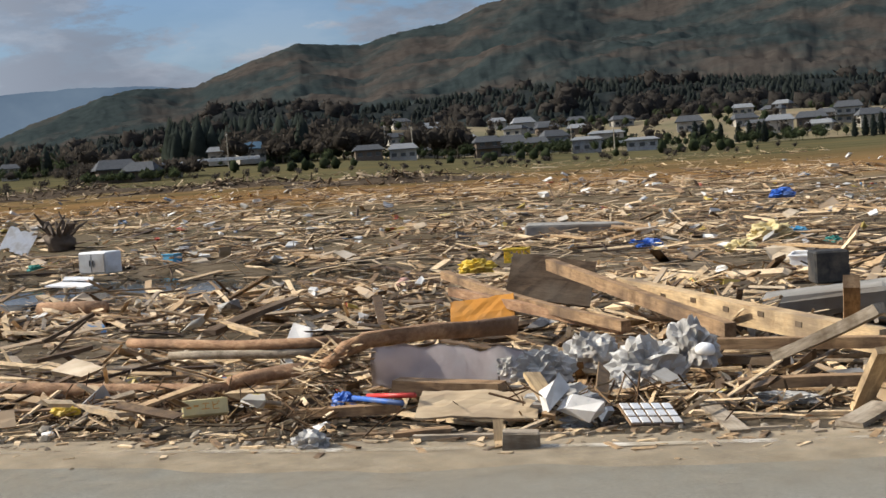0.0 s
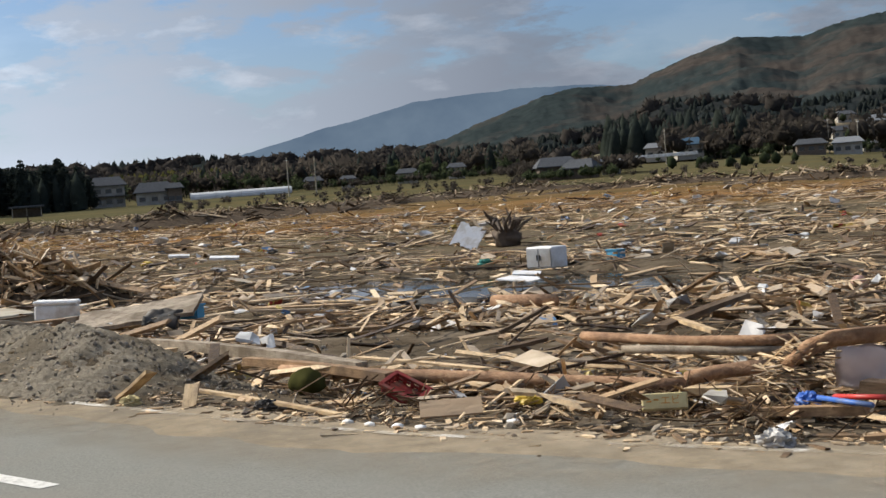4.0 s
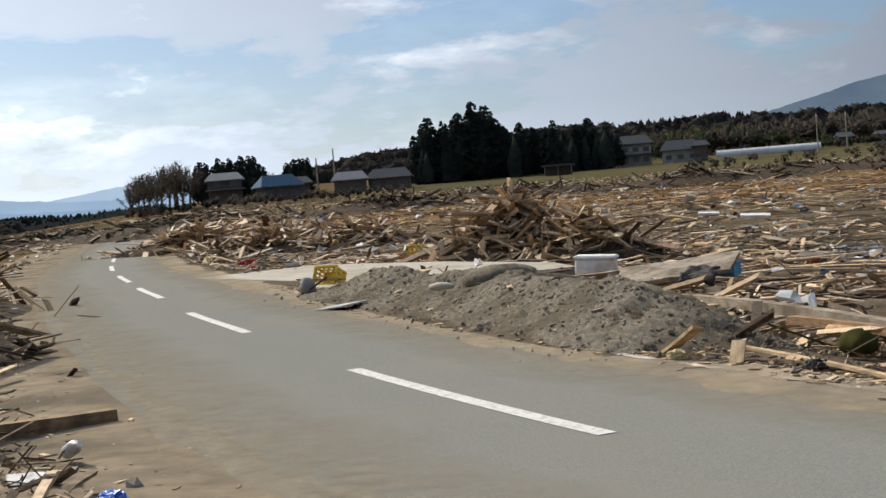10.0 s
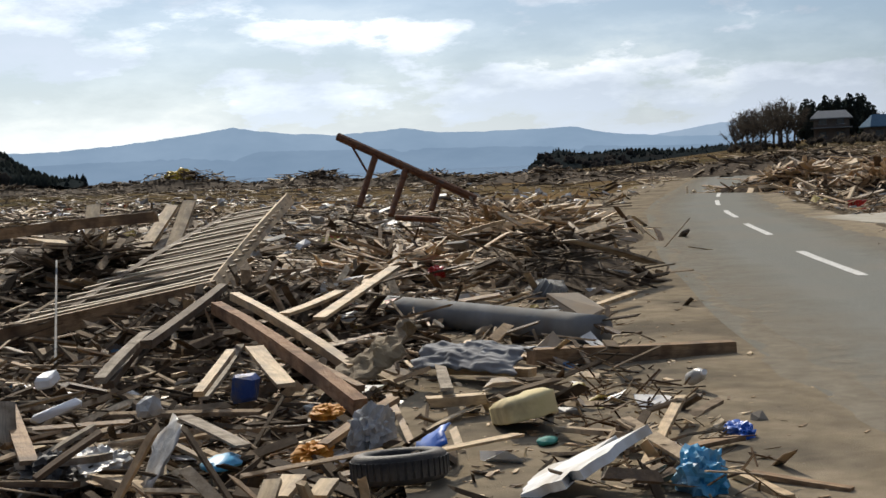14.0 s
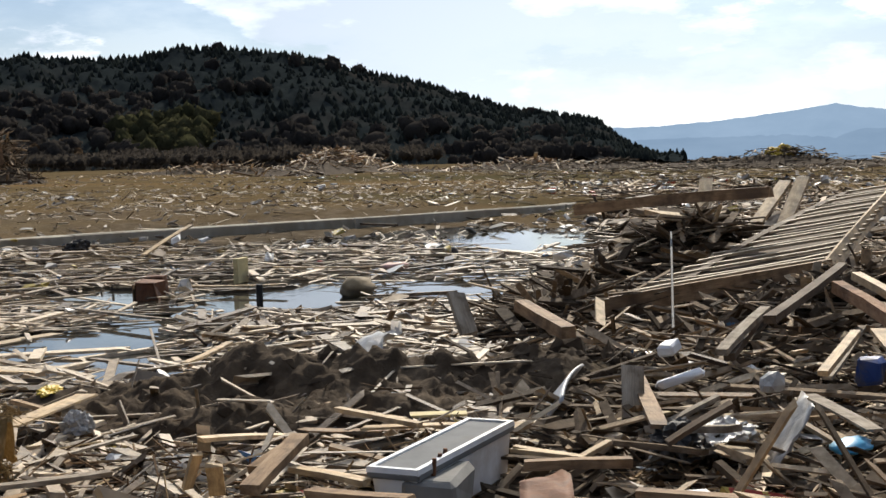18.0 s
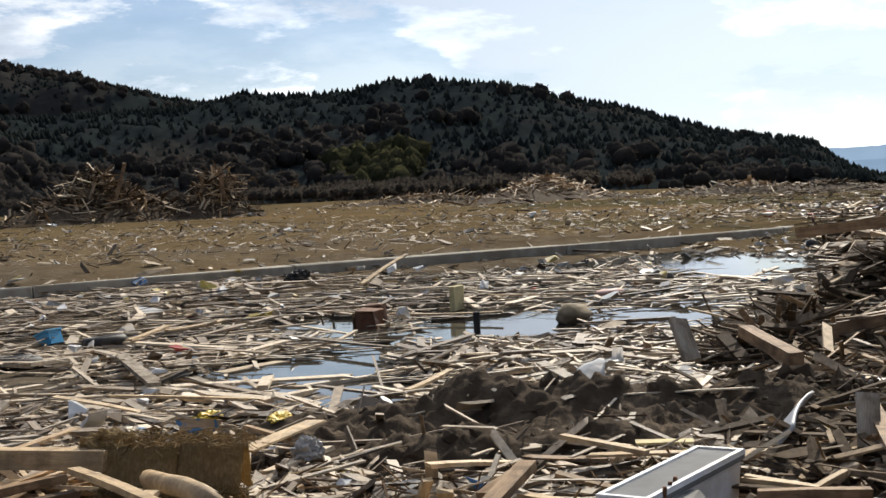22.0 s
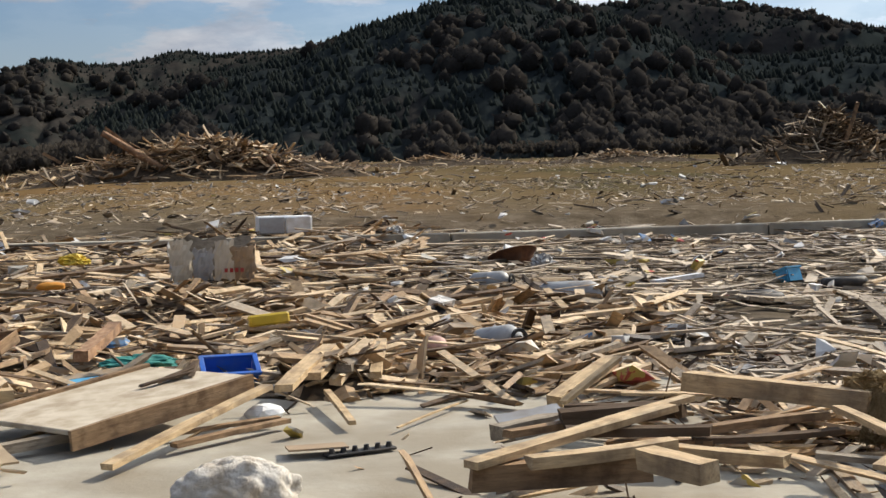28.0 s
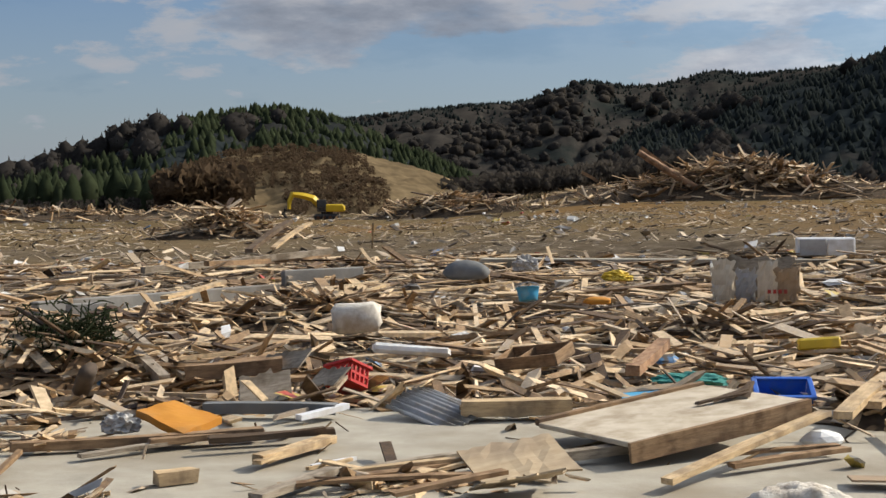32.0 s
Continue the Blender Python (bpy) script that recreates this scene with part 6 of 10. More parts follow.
for k_, (p_, a_, b_, h_, n_) in enumerate((((-62.50, -10.55, -0.10), 4, 2.0, 0.9, 420), ((-57.32, -6.86, -0.10), 4, 2.0, 0.8, 420), ((-57.81, -3.38, -0.10), 4, 2.0, 0.7, 420), ((-67.98, -10.47, -0.10), 5, 2.5, 1.0, 500), ((-60.40, -6.89, -0.10), 5, 2.5, 0.9, 450))):
    heap("board_heap", 100 + k_, p_[0], p_[1], a_, b_, 75, h_ * 1.25, n_, 1.1, "heap of splintered boards and roof timber", wide=0.17, steep=0.45)
p_ = (-9.19, 10.38, -0.10)
heap("board_heap", 110, p_[0], p_[1], 3.0, 1.5, -40, 0.42, 700, 0.8, "tangled bank of boards, bamboo and roots by the road", wide=0.06, steep=0.35)
p_ = (-9.30, 7.18, -0.10)
heap("board_heap", 111, p_[0], p_[1], 1.6, 0.9, -40, 0.32, 420, 0.5, "tangled bank of boards, bamboo and roots by the road", wide=0.05, steep=0.35)
p_ = (-12.47, -8.48, -0.20)
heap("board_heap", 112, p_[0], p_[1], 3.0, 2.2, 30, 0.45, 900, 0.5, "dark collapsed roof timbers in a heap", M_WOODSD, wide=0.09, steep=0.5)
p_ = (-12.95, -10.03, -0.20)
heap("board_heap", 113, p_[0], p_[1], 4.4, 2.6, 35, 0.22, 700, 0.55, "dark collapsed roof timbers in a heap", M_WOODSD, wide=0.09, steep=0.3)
# Dark boards on dark soil, added to deepen the shade before the roof.
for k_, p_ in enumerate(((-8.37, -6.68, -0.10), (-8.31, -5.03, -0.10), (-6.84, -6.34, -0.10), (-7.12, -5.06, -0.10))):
    heap("board_heap", 130 + k_, p_[0], p_[1], 1.5, 1.0, 30, 0.2, 260, 0.38, "wet splintered boards over mud, shade darkened into their tone", M_WOODSD, wide=0.08, steep=0.3)
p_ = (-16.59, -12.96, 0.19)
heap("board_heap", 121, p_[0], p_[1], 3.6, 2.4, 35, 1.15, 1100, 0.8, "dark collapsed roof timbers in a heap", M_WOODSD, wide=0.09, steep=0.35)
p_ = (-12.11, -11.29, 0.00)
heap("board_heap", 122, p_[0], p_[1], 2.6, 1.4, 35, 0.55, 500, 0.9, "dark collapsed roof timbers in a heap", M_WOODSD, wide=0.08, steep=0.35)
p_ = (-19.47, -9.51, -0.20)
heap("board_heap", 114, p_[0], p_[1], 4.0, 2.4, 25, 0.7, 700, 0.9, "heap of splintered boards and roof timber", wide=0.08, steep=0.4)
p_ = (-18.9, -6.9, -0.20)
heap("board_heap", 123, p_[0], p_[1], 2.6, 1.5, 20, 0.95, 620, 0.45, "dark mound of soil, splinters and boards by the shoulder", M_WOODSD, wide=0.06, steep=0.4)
p_ = (-29.67, -11.68, -0.20)
heap("board_heap", 115, p_[0], p_[1], 6.0, 3.0, 25, 1.0, 900, 1.1, "heap of splintered boards and roof timber", wide=0.1, steep=0.4)
p_ = (-0.11, -11.53, -0.10)
# One more dark heap, its tone standing for shade beside the wreck.
heap("board_heap", 141, -8.7, -6.9, 2.0, 1.0, 35, 0.24, 420, 0.45, "wet splintered boards over mud, shade darkened into their tone", M_WOODSD, wide=0.08, steep=0.3)
heap("offcut_heap", 116, p_[0], p_[1], 1.2, 0.75, 0, 0.38, 110, 0.5, "sawn pale timber offcuts thrown together", M_WOODS, 0.09, 0.4)
p_ = (1.77, -17.49, -0.10)
heap("offcut_heap", 117, p_[0], p_[1], 3.2, 1.6, 0, 0.4, 420, 0.7, "sawn pale timber offcuts thrown together", M_WOODS, 0.09, 0.35)
p_ = (2.82, -8.57, -0.08)
heap("offcut_heap", 140, p_[0], p_[1], 1.1, 0.42, 0, 0.16, 170, 0.5, "sawn pale timber offcuts thrown together", M_WOODS, 0.08, 0.2)
p_ = (7.48, -19.24, -0.10)
heap("board_heap", 118, p_[0], p_[1], 3.6, 2.0, 0, 0.45, 520, 0.9, "heap of splintered boards and roof timber", M_WOODS, 0.09, 0.35)
p_ = (7.18, -12.05, -0.10)
heap("board_heap", 119, p_[0], p_[1], 1.6, 1.2, 0, 0.6, 260, 0.8, "heap of splintered boards and roof timber", M_WOODS, 0.08, 0.4)
p_ = (-2.82, -8.93, -0.10)
heap("board_heap", 120, p_[0], p_[1], 1.5, 0.7, 15, 0.3, 130, 0.8, "dark wet boards stacked at the floor's edge", M_WOODS, 0.07, 0.25)
for k_, (p_, a_, b_, h_, n_, l_) in enumerate((((5.64, -9.14, -0.06), 0.9, 0.5, 0.16, 130, 0.5), ((2.85, -8.50, -0.08), 1.1, 0.3, 0.08, 190, 0.32), ((4.16, -8.20, -0.08), 0.5, 0.16, 0.04, 70, 0.2), ((4.11, -9.16, -0.08), 0.7, 0.2, 0.03, 60, 0.2))):
    heap("offcut_heap", 150 + k_, p_[0], p_[1], a_, b_, 10, h_, n_, l_, "sawn pale timber offcuts on the concrete floor", M_WOODS, 0.055, 0.2)

# ---- things: the road's far side ----
PL = "weathered grey-brown plank lying in the debris"


def crossbeams(rows):
    for a, b, w, t, mat, label in rows:
        beam(a, b, w * 0.64, t * 0.52, mat, label)


log([(-10.13, 5.88, 0.02), (-11.16, 5.18, 0.05), (-12.53, 4.26, 0.08), (-13.85, 3.56, 0.08)], 0.055, 0.062, M_BARK, "long peeled orange-brown log beside the road")
log([(-11.38, 7.75, 0.10), (-12.34, 7.22, 0.08), (-14.03, 6.91, 0.05)], 0.055, 0.05, M_BARK, "peeled reddish log lying across the debris")
log([(-11.49, 7.65, 0.00), (-12.95, 6.80, 0.00)], 0.045, 0.04, M_GREYW, "thin grey pole lying on mud")
log([(-8.35, 7.28, 0.45), (-8.33, 6.46, 0.50), (-8.48, 6.02, 0.50), (-8.70, 5.85, 0.35), (-9.73, 6.31, 0.02)], 0.062, 0.05, M_BARK, "bent split tree trunk with torn fibres", rough=0.3)
rng = rs(88)
n_ = 260
q_ = rng.uniform(0, 1, n_)[:, None]
f0 = np.array((-8.62, 5.92, 0.40)) * (1 - q_) + np.array((-9.10, 5.88, 0.06)) * q_ + rng.normal(0, 1, (n_, 3)) * np.array([0.05, 0.05, 0.06])
v_, f_ = plank_arrays(rng, f0[:, 0], f0[:, 1], f0[:, 2], rng.uniform(0.12, 0.42, n_), rng.uniform(0.006, 0.02, n_), rng.uniform(0.004, 0.01, n_), 0.25, math.pi + rng.normal(0.1, 0.35, n_))
stuff("torn_fibres", v_, f_, M_WOODS, "torn pale fibres of the bent trunk", "splinters")
log([(-10.14, 5.84, 0.08), (-10.04, 6.17, 0.12), (-9.80, 6.37, 0.14)], 0.055, 0.06, M_BARK, "short barked pole leaning on boards")
beam((-19.84, 2.60, 0.05), (-13.16, 4.15, 0.10), 0.13, 0.11, M_GREYW, "long grey weathered timber on the gravel")
beam((-14.72, 3.41, 0.12), (-12.27, 4.12, 0.10), 0.10, 0.08, M_BROWN, "brown timber lying beside the log")
crossbeams((
    ((-10.78, 4.31, 0.05), (-10.12, 5.06, 0.05), 0.16, 0.03, M_BROWN, PL),
    ((-10.96, 3.25, 0.03), (-13.08, 2.53, 0.10), 0.1, 0.05, M_PALE, PL),
    ((-14.08, 6.06, 0.05), (-13.93, 6.40, 0.35), 0.12, 0.04, M_DARK, "dark board sticking up from the debris"),
))
beam((-11.52, 10.62, 0.55), (-7.73, 9.00, 0.22), 0.100, 0.120, M_BROWN, "heavy brown roof beam with one end raised", 0)
beam((-13.26, 10.55, 0.42), (-8.90, 9.03, 0.20), 0.090, 0.090, M_BROWN, "notched brown beam lying across the heap", 0)
beam((-12.29, 9.87, 0.32), (-9.26, 9.35, 0.12), 0.090, 0.090, M_BARK, "dark round-edged beam in the heap", 0)
beam((-6.97, 8.59, 0.12), (-6.09, 8.62, 0.50), 0.110, 0.080, M_GREYW, "grey lath leaning up across the heap", 0)
beam((-5.58, 7.61, 0.02), (-5.25, 7.42, 0.42), 0.120, 0.050, M_PALE, "pale plank leaning up from the road's edge", 0)
beam((-6.49, 7.58, 0.10), (-5.67, 8.22, 0.10), 0.110, 0.070, M_BROWN, "brown timber lying across the heap", 0)
beam((-7.64, 8.37, 0.20), (-6.23, 9.08, 0.20), 0.110, 0.080, M_BROWN, "long brown board across the heap", 0)
beam((-8.62, 8.61, 0.10), (-6.91, 8.61, 0.08), 0.100, 0.060, M_DARK, "dark board behind the plastic sheeting", 0)
beam((-7.30, 9.97, 0.05), (-6.66, 9.11, 0.62), 0.120, 0.100, M_BROWN, "short upright brown post in the heap", 0)
beam((-7.15, 6.35, 0.30), (-6.74, 6.23, 0.03), 0.110, 0.030, M_PALE, "pale board leaning against bags", 0)
beam((-7.48, 6.69, 0.15), (-6.84, 6.75, 0.08), 0.022, 0.015, M_PALE, "thin cane lying across the debris", 0)
beam((-8.33, 6.15, 0.16), (-7.60, 6.49, 0.14), 0.160, 0.100, M_BROWN, "thick brown timber offcut", 0)
beam((-6.56, 7.26, 0.05), (-5.72, 6.65, 0.02), 0.120, 0.030, M_GREYW, "grey plank lying at the road's edge", 0)
beam((-5.30, 7.09, 0.03), (-5.34, 7.52, 0.08), 0.180, 0.030, M_GREYW, "grey board at the road's edge", 0)
beam((-6.76, 5.71, 0.14), (-6.71, 5.67, -0.00), 0.060, 0.030, M_PALE, "short pale stick leaning on a block", 0)
beam((-8.53, 5.39, 0.06), (-7.88, 5.81, 0.10), 0.090, 0.060, M_BROWN, "brown board under the bent trunk", 0)
beam((-8.75, 5.32, 0.05), (-8.75, 5.75, 0.10), 0.120, 0.070, M_DARK, "dark board under the bent trunk", 0)
beam((-9.50, 5.47, 0.10), (-9.04, 5.86, 0.12), 0.130, 0.050, M_PALE, "split pale board beside the sign", 0)
beam((-14.07, 5.87, 0.00), (-14.17, 6.53, 0.05), 0.110, 0.040, M_DARK, "dark board lying on the mud", 0)
beam((-15.80, 6.70, -0.00), (-15.70, 7.29, 0.25), 0.080, 0.040, M_DARK, "dark lath sticking up from the debris", 0)
beam((-14.34, 8.02, 0.00), (-15.86, 10.12, 0.10), 0.160, 0.060, M_DARK, "dark plank sloping into the flood water", 0)
beam((-14.71, 8.42, 0.05), (-13.45, 8.17, 0.00), 0.090, 0.040, M_PALE, "short bright lath on the mud", 0)
beam((-6.52, 6.06, 0.02), (-7.26, 5.45, 0.03), 0.050, 0.030, M_GREYW, "thin grey board at the road's edge", 0)
beam((-7.43, 5.45, 0.03), (-7.18, 5.69, 0.05), 0.100, 0.030, M_BROWN, "brown board at the road's edge", 0)
squared = thing("squared_timber", along((-10.26, 10.41, 0.36), (-6.60, 9.42, 0.14)), "long pale squared timber with mortise holes", "timber beam")
part("timber", bm_plank(3.8, 0.14, 0.19, 71, 0.1), M_PALE, squared)
# No holes are cut: thin dark plates stand for the shade inside them.
for k in range(7):
    for sy_ in (-1, 1):
        part("mortise", bm_box(0.08, 0.006, 0.045, 0.0, (-1.55 + 0.5 * k, sy_ * 0.0735, 0.03 - 0.02 * (k % 2))), M_DARK, squared, "flat dark plate standing for a shaded mortise hole")
# panels, sheets and bags
sheet((-12.07, 11.13, 0.32), 0.95, 0.62, 0.03, M_DARK, "dark brown wooden panel leaning on beams", "plywood_board", "board", 48, 10, 42, crumple=0.01, smooth=False)
sheet((-11.32, 9.47, 0.16), 0.66, 0.36, 0.03, M_ORANGE, "orange plywood panel leaning under beams", "plywood_board", "board", 54, -6, 40, crumple=0.01, smooth=False, ragged=0.25)
curl = bmesh.new()
grid = []
for j in range(13):
    row = []
    for i in range(25):
        u, v = i / 24, j / 12
        top = 0.34 * (1 - 0.25 * u + 0.10 * math.sin(u * 17) * u)
        roll = 0.16 * max(0.0, 0.28 - u) / 0.28
        row.append(curl.verts.new(((u - 0.5) * 1.15 + 0.05 * v, 0.16 * v - roll * (1 - math.cos(v * 4.0)) * 0.5 - 0.05 * math.sin(u * 7 + v * 2), top * (v - 0.12 * v * v) + 0.10 * roll * v + 0.012 * math.sin(u * 31 + v * 9))))
    grid.append(row)
for a, b in zip(grid, grid[1:]):
    for i in range(24):
        curl.faces.new((a[i], a[i + 1], b[i + 1], b[i]))
bmesh.ops.solidify(curl, geom=curl.faces[:], thickness=0.006)
tagged(part("curled_sheet", curl, M_MINK, smooth=True, m=pose(-8.54, 6.75, 0.06, 0, 0, 38)), "curled lilac-grey glossy sheet in the heap", "sheet")
sheet((-7.40, 6.10, 0.12), 0.78, 0.40, 0.014, M_PLY, "sheet of bare plywood at the road's edge", "plywood_sheet", "plywood", 16, 3, 44, crumple=0.014, smooth=False, ragged=0.4)
for at, sx, sy, sz, yaw in (((-8.10, 7.81, 0.05), 0.40, 0.30, 0.34, 20), ((-7.99, 7.23, 0.05), 0.42, 0.26, 0.30, 60), ((-7.03, 6.50, 0.0), 0.46, 0.3, 0.26, 30), ((-6.72, 6.30, 0.00), 0.22, 0.14, 0.10, 80), ((-8.25, 7.1, 0.08), 0.2, 0.16, 0.2, 10)):
    lump(at, sx, sy, sz, M_BAG, "crumpled grey plastic bag caught in the boards", "plastic_bag", "plastic bag", yaw, 0.55)
lump((-7.45, 7.72, 0.0), 0.54, 0.36, 0.40, M_BAG, "dirty white plastic sheeting bunched over the heap", "plastic_sheeting", "plastic sheeting", 30, 0.6, 4)
lump((-7.25, 7.98, 0.12), 0.44, 0.3, 0.40, M_BAG, "grey plastic sheeting bunched over the heap", "plastic_sheeting", "plastic sheeting", -20, 0.7, 4)
lump((-7.36, 7.36, 0.02), 0.26, 0.2, 0.14, M_BAG, "small torn white carrier bag", "plastic_bag", "plastic bag", 0, 0.7)
lump((-6.44, 7.21, 0.35), 0.14, 0.12, 0.1, M_WHITE, "small white round float", "float", "float", 0, 0.05)
lump((-6.18, 7.63, 0.0), 0.5, 0.2, 0.08, M_BAG, "flat piece of dirty white foam", "foam_piece", "foam", 20, 0.4)
tile = thing("tile_panel", pose(*(-6.37, 6.60, 0.07), 24, 6, 68), "broken panel of white square wall tiles with brown joints", "tile panel")
part("backing", bm_box(0.5, 0.33, 0.015, 0.003), M_BROWN, tile)
for i in range(5):
    for j in range(3):
        part("tile", bm_box(0.076, 0.086, 0.008, 0.002, ((i - 2) * 0.098, (j - 1) * 0.108, 0.011)), M_WHITE, tile)
part_ = part("wood_block", bm_box(0.22, 0.14, 0.12, 0.012, jitter=0.008, seed=4), M_GREYW, m=pose(*(-6.51, 5.66, 0.06), 0, 4, 48))
tagged(part_, "squared grey wooden block at the road's edge", "wood block")
board((-6.58, 5.56, 0.02), (-7.25, 6.15, 0.00), 0.06, 0.03, M_PALE, "short pale stick leaning on a block", "wood_stick", "stick")
lump((-8.42, 5.75, 0.05), 0.2, 0.14, 0.14, M_BLUE, "ragged blue cloth bundle", "blue_cloth", "cloth", 0, 0.8)
for a, b, m_, lab in (((-8.30, 5.75, 0.14), (-7.71, 5.72, 0.16), M_BLUE, "blue plastic pole"), ((-8.16, 5.77, 0.16), (-7.69, 5.81, 0.20), M_RED, "red plastic pole")):
    log([a, b], 0.018, 0.018, m_, lab + " lying in the debris", "plastic_pole", "pole", 0.0)
sign = thing("sign_box", pose(*(-9.17, 5.09, 0.10), 68, 0, 62), "cream sign box with orange letters in the debris", "sign")
part("box", bm_box(0.32, 0.12, 0.05, 0.008), M_CREAM, sign)
part("face", bm_box(0.30, 0.105, 0.004, 0.001, (0, 0, 0.027)), M_CREAM, sign)
txt = bpy.data.curves.new("lettering", "FONT")
txt.body, txt.size, txt.extrude, txt.align_x, txt.align_y = "エビ", 0.07, 0.001, "CENTER", "CENTER"
txt.materials.append(M_LETTER)
let = new("lettering", txt)
let.parent, let.matrix_basis = sign, pose(0.04, 0.0, 0.03)
for k, (bx_, w_) in enumerate(((-0.11, 0.035), (-0.06, 0.035))):
    part("letter_bar", bm_box(w_, 0.012, 0.003, 0, (bx_, 0.01 * k, 0.03)), M_LETTER, sign)
sheet((-10.16, 3.87, 0.10), 0.46, 0.2, 0.015, M_CARD, "plain greyish pink board lying against the log", "board_sheet", "board", 28, 0, 70, crumple=0.004, smooth=False)
crate((-11.96, 4.14, -0.03), 0.36, 0.24, 0.1, M_DKRED, "crushed red plastic crate under the log", rx=18, ry=25, rz=40)
lump((-12.72, 3.49, 0.00), 0.42, 0.3, 0.26, M_BAMBOO, "mossy green clump of plants by the log", "moss_clump", "plant", 0, 0.3)
lump((-7.65, 4.96, 0.00), 0.25, 0.2, 0.14, M_BAG, "crumpled clear plastic bottle bag", "plastic_bag", "plastic bag", 0, 0.5)
for px_ in ((-10.64, 3.22, 0.00), (-10.38, 3.31, 0.00), (-10.14, 3.44, 0.00), (-9.67, 4.15, 0.00), (-9.96, 3.55, 0.00)):
    lump(px_, 0.1, 0.07, 0.05, M_STYRO, "small broken piece of white foam", "foam_piece", "foam", 30, 0.35, 2)
for px_, m_, c in (((-10.17, 4.50, 0.05), M_YEL, "yellow"), ((-11.83, 2.89, 0.02), M_BLACK, "black"), ((-13.14, 1.99, 0.02), M_CREAM, "cream")):
    lump(px_, 0.2, 0.13, 0.1, m_, c + " crumpled plastic scrap by the road", "plastic_scrap", "plastic scrap", 40, 0.5)
# farther over the field
cab = thing("steel_cabinet", pose(*(-31.28, 14.66, -0.25), 0, 0, 20), "white steel cabinet lying on the mud", "cabinet")
part("body", bm_box(1.1, 0.65, 0.6, 0.03, (0, 0, 0.3)), M_WHITE, cab)
for k in (-1, 1):
    d_ = part("door", bm_box(0.5, 0.03, 0.52, 0.01, (k * 0.26, -0.345, 0.3)), M_GREYS, cab)
    part("handle", bm_box(0.03, 0.03, 0.16, 0.005, (k * 0.06, -0.37, 0.3)), M_BLACK, d_)
sheet((-27.56, 12.28, -0.20), 1.0, 0.5, 0.03, M_WHITE, "white board floating on flood water", "white_board", "board", 4, 3, 25, smooth=False)
sheet((-28.43, 12.81, -0.15), 0.6, 0.4, 0.03, M_WHITE, "white board floating on flood water", "white_board", "board", 8, 5, 60, smooth=False)
crate((-32.78, 17.32, -0.30), 0.42, 0.3, 0.26, M_SKYB, "light blue plastic box on the mud", rz=15, slots=False)
crate((-21.40, 18.91, -0.30), 0.46, 0.36, 0.28, M_YEL, "bright yellow plastic crate among boards", rz=35)
lump((-18.39, 13.81, -0.25), 0.26, 0.26, 0.27, M_PINK, "round orange fishing float", "fishing_float", "float", 0, 0.04)
crate((-14.17, 18.47, -0.30), 0.36, 0.26, 0.26, M_WHITE, "white foam box in the flood water", "foam_box", "box", rx=10, rz=20, slots=False)
tagged(part("black_box", bm_box(0.38, 0.36, 0.36, 0.02), M_BLACK, m=pose(*(-10.0, 13.4, 0.28), 0, 0, 50)), "black plastic box on a concrete slab", "box")
tagged(part("concrete_slab", bm_box(1.3, 0.8, 0.22, 0.03, jitter=0.03, seed=2), M_CONCD, m=pose(*(-9.71, 12.9, -0.02), 3, -4, 35)), "broken grey concrete slab tilted in debris", "concrete slab")
tagged(part("concrete_slab", bm_box(2.4, 0.8, 0.35, 0.04, jitter=0.02, seed=3), M_CONCD, m=pose(*(-25.71, 24.67, -0.10), 3, 2, 45)), "fallen grey concrete wall piece on the field", "concrete slab")
log([(-13.61, 15.57, -0.20), (-15.42, 16.05, -0.20)], 0.11, 0.1, M_PALE, "short pale log by the water")
log([(-23.01, 7.92, -0.15), (-21.33, 8.99, -0.15)], 0.13, 0.13, M_BLACK, "dark pipe lying in the flood water", "drain_pipe", "pipe", 0.0, 12)
log([(-20.57, 8.67, -0.05), (-19.66, 9.30, -0.05)], 0.12, 0.1, M_BARK, "short peeled log end")
for px_, m_, sz, lab in (((-20.69, 21.96, -0.30), M_BLUE, 0.5, "blue"), ((-19.00, 24.67, -0.30), M_SKYB, 0.55, "light blue"), ((-22.13, 23.06, -0.30), M_BLUE, 0.25, "blue"), ((-26.87, 34.37, 0.10), M_BLUE, 0.7, "blue"),
                         ((-16.23, 22.08, -0.20), M_GREEN, 0.3, "green"), ((-34.55, 14.45, -0.25), M_GREEN, 0.45, "green"), ((-54.40, 14.52, -0.25), M_BLUE, 0.35, "blue"), ((-53.80, 14.32, -0.25), M_BLUE, 0.4, "blue"),
                         ((-55.21, 9.02, -0.20), M_YEL, 0.5, "yellow"), ((-16.96, 20.32, -0.20), M_CREAM, 0.5, "cream"), ((-18.18, 22.76, -0.20), M_CREAM, 0.9, "cream"), ((-19.27, 16.08, -0.20), M_YEL, 0.6, "yellow")):
    lump(px_, sz, sz * 0.7, sz * 0.5, m_, lab + " plastic sheet or sack far out in the debris", "plastic_sheet", "plastic sheet", 30, 0.4)
# uprooted stump with sticks
st = (-44.96, 19.67, -0.25)
stump = thing("tree_stump", pose(*st), "uprooted tree stump with broken roots standing up", "tree stump")
part("bole", bm_lump(1.1, 0.9, 0.8, 3, 0.4, 7, 0.3), M_TRUNK, stump, smooth=True)
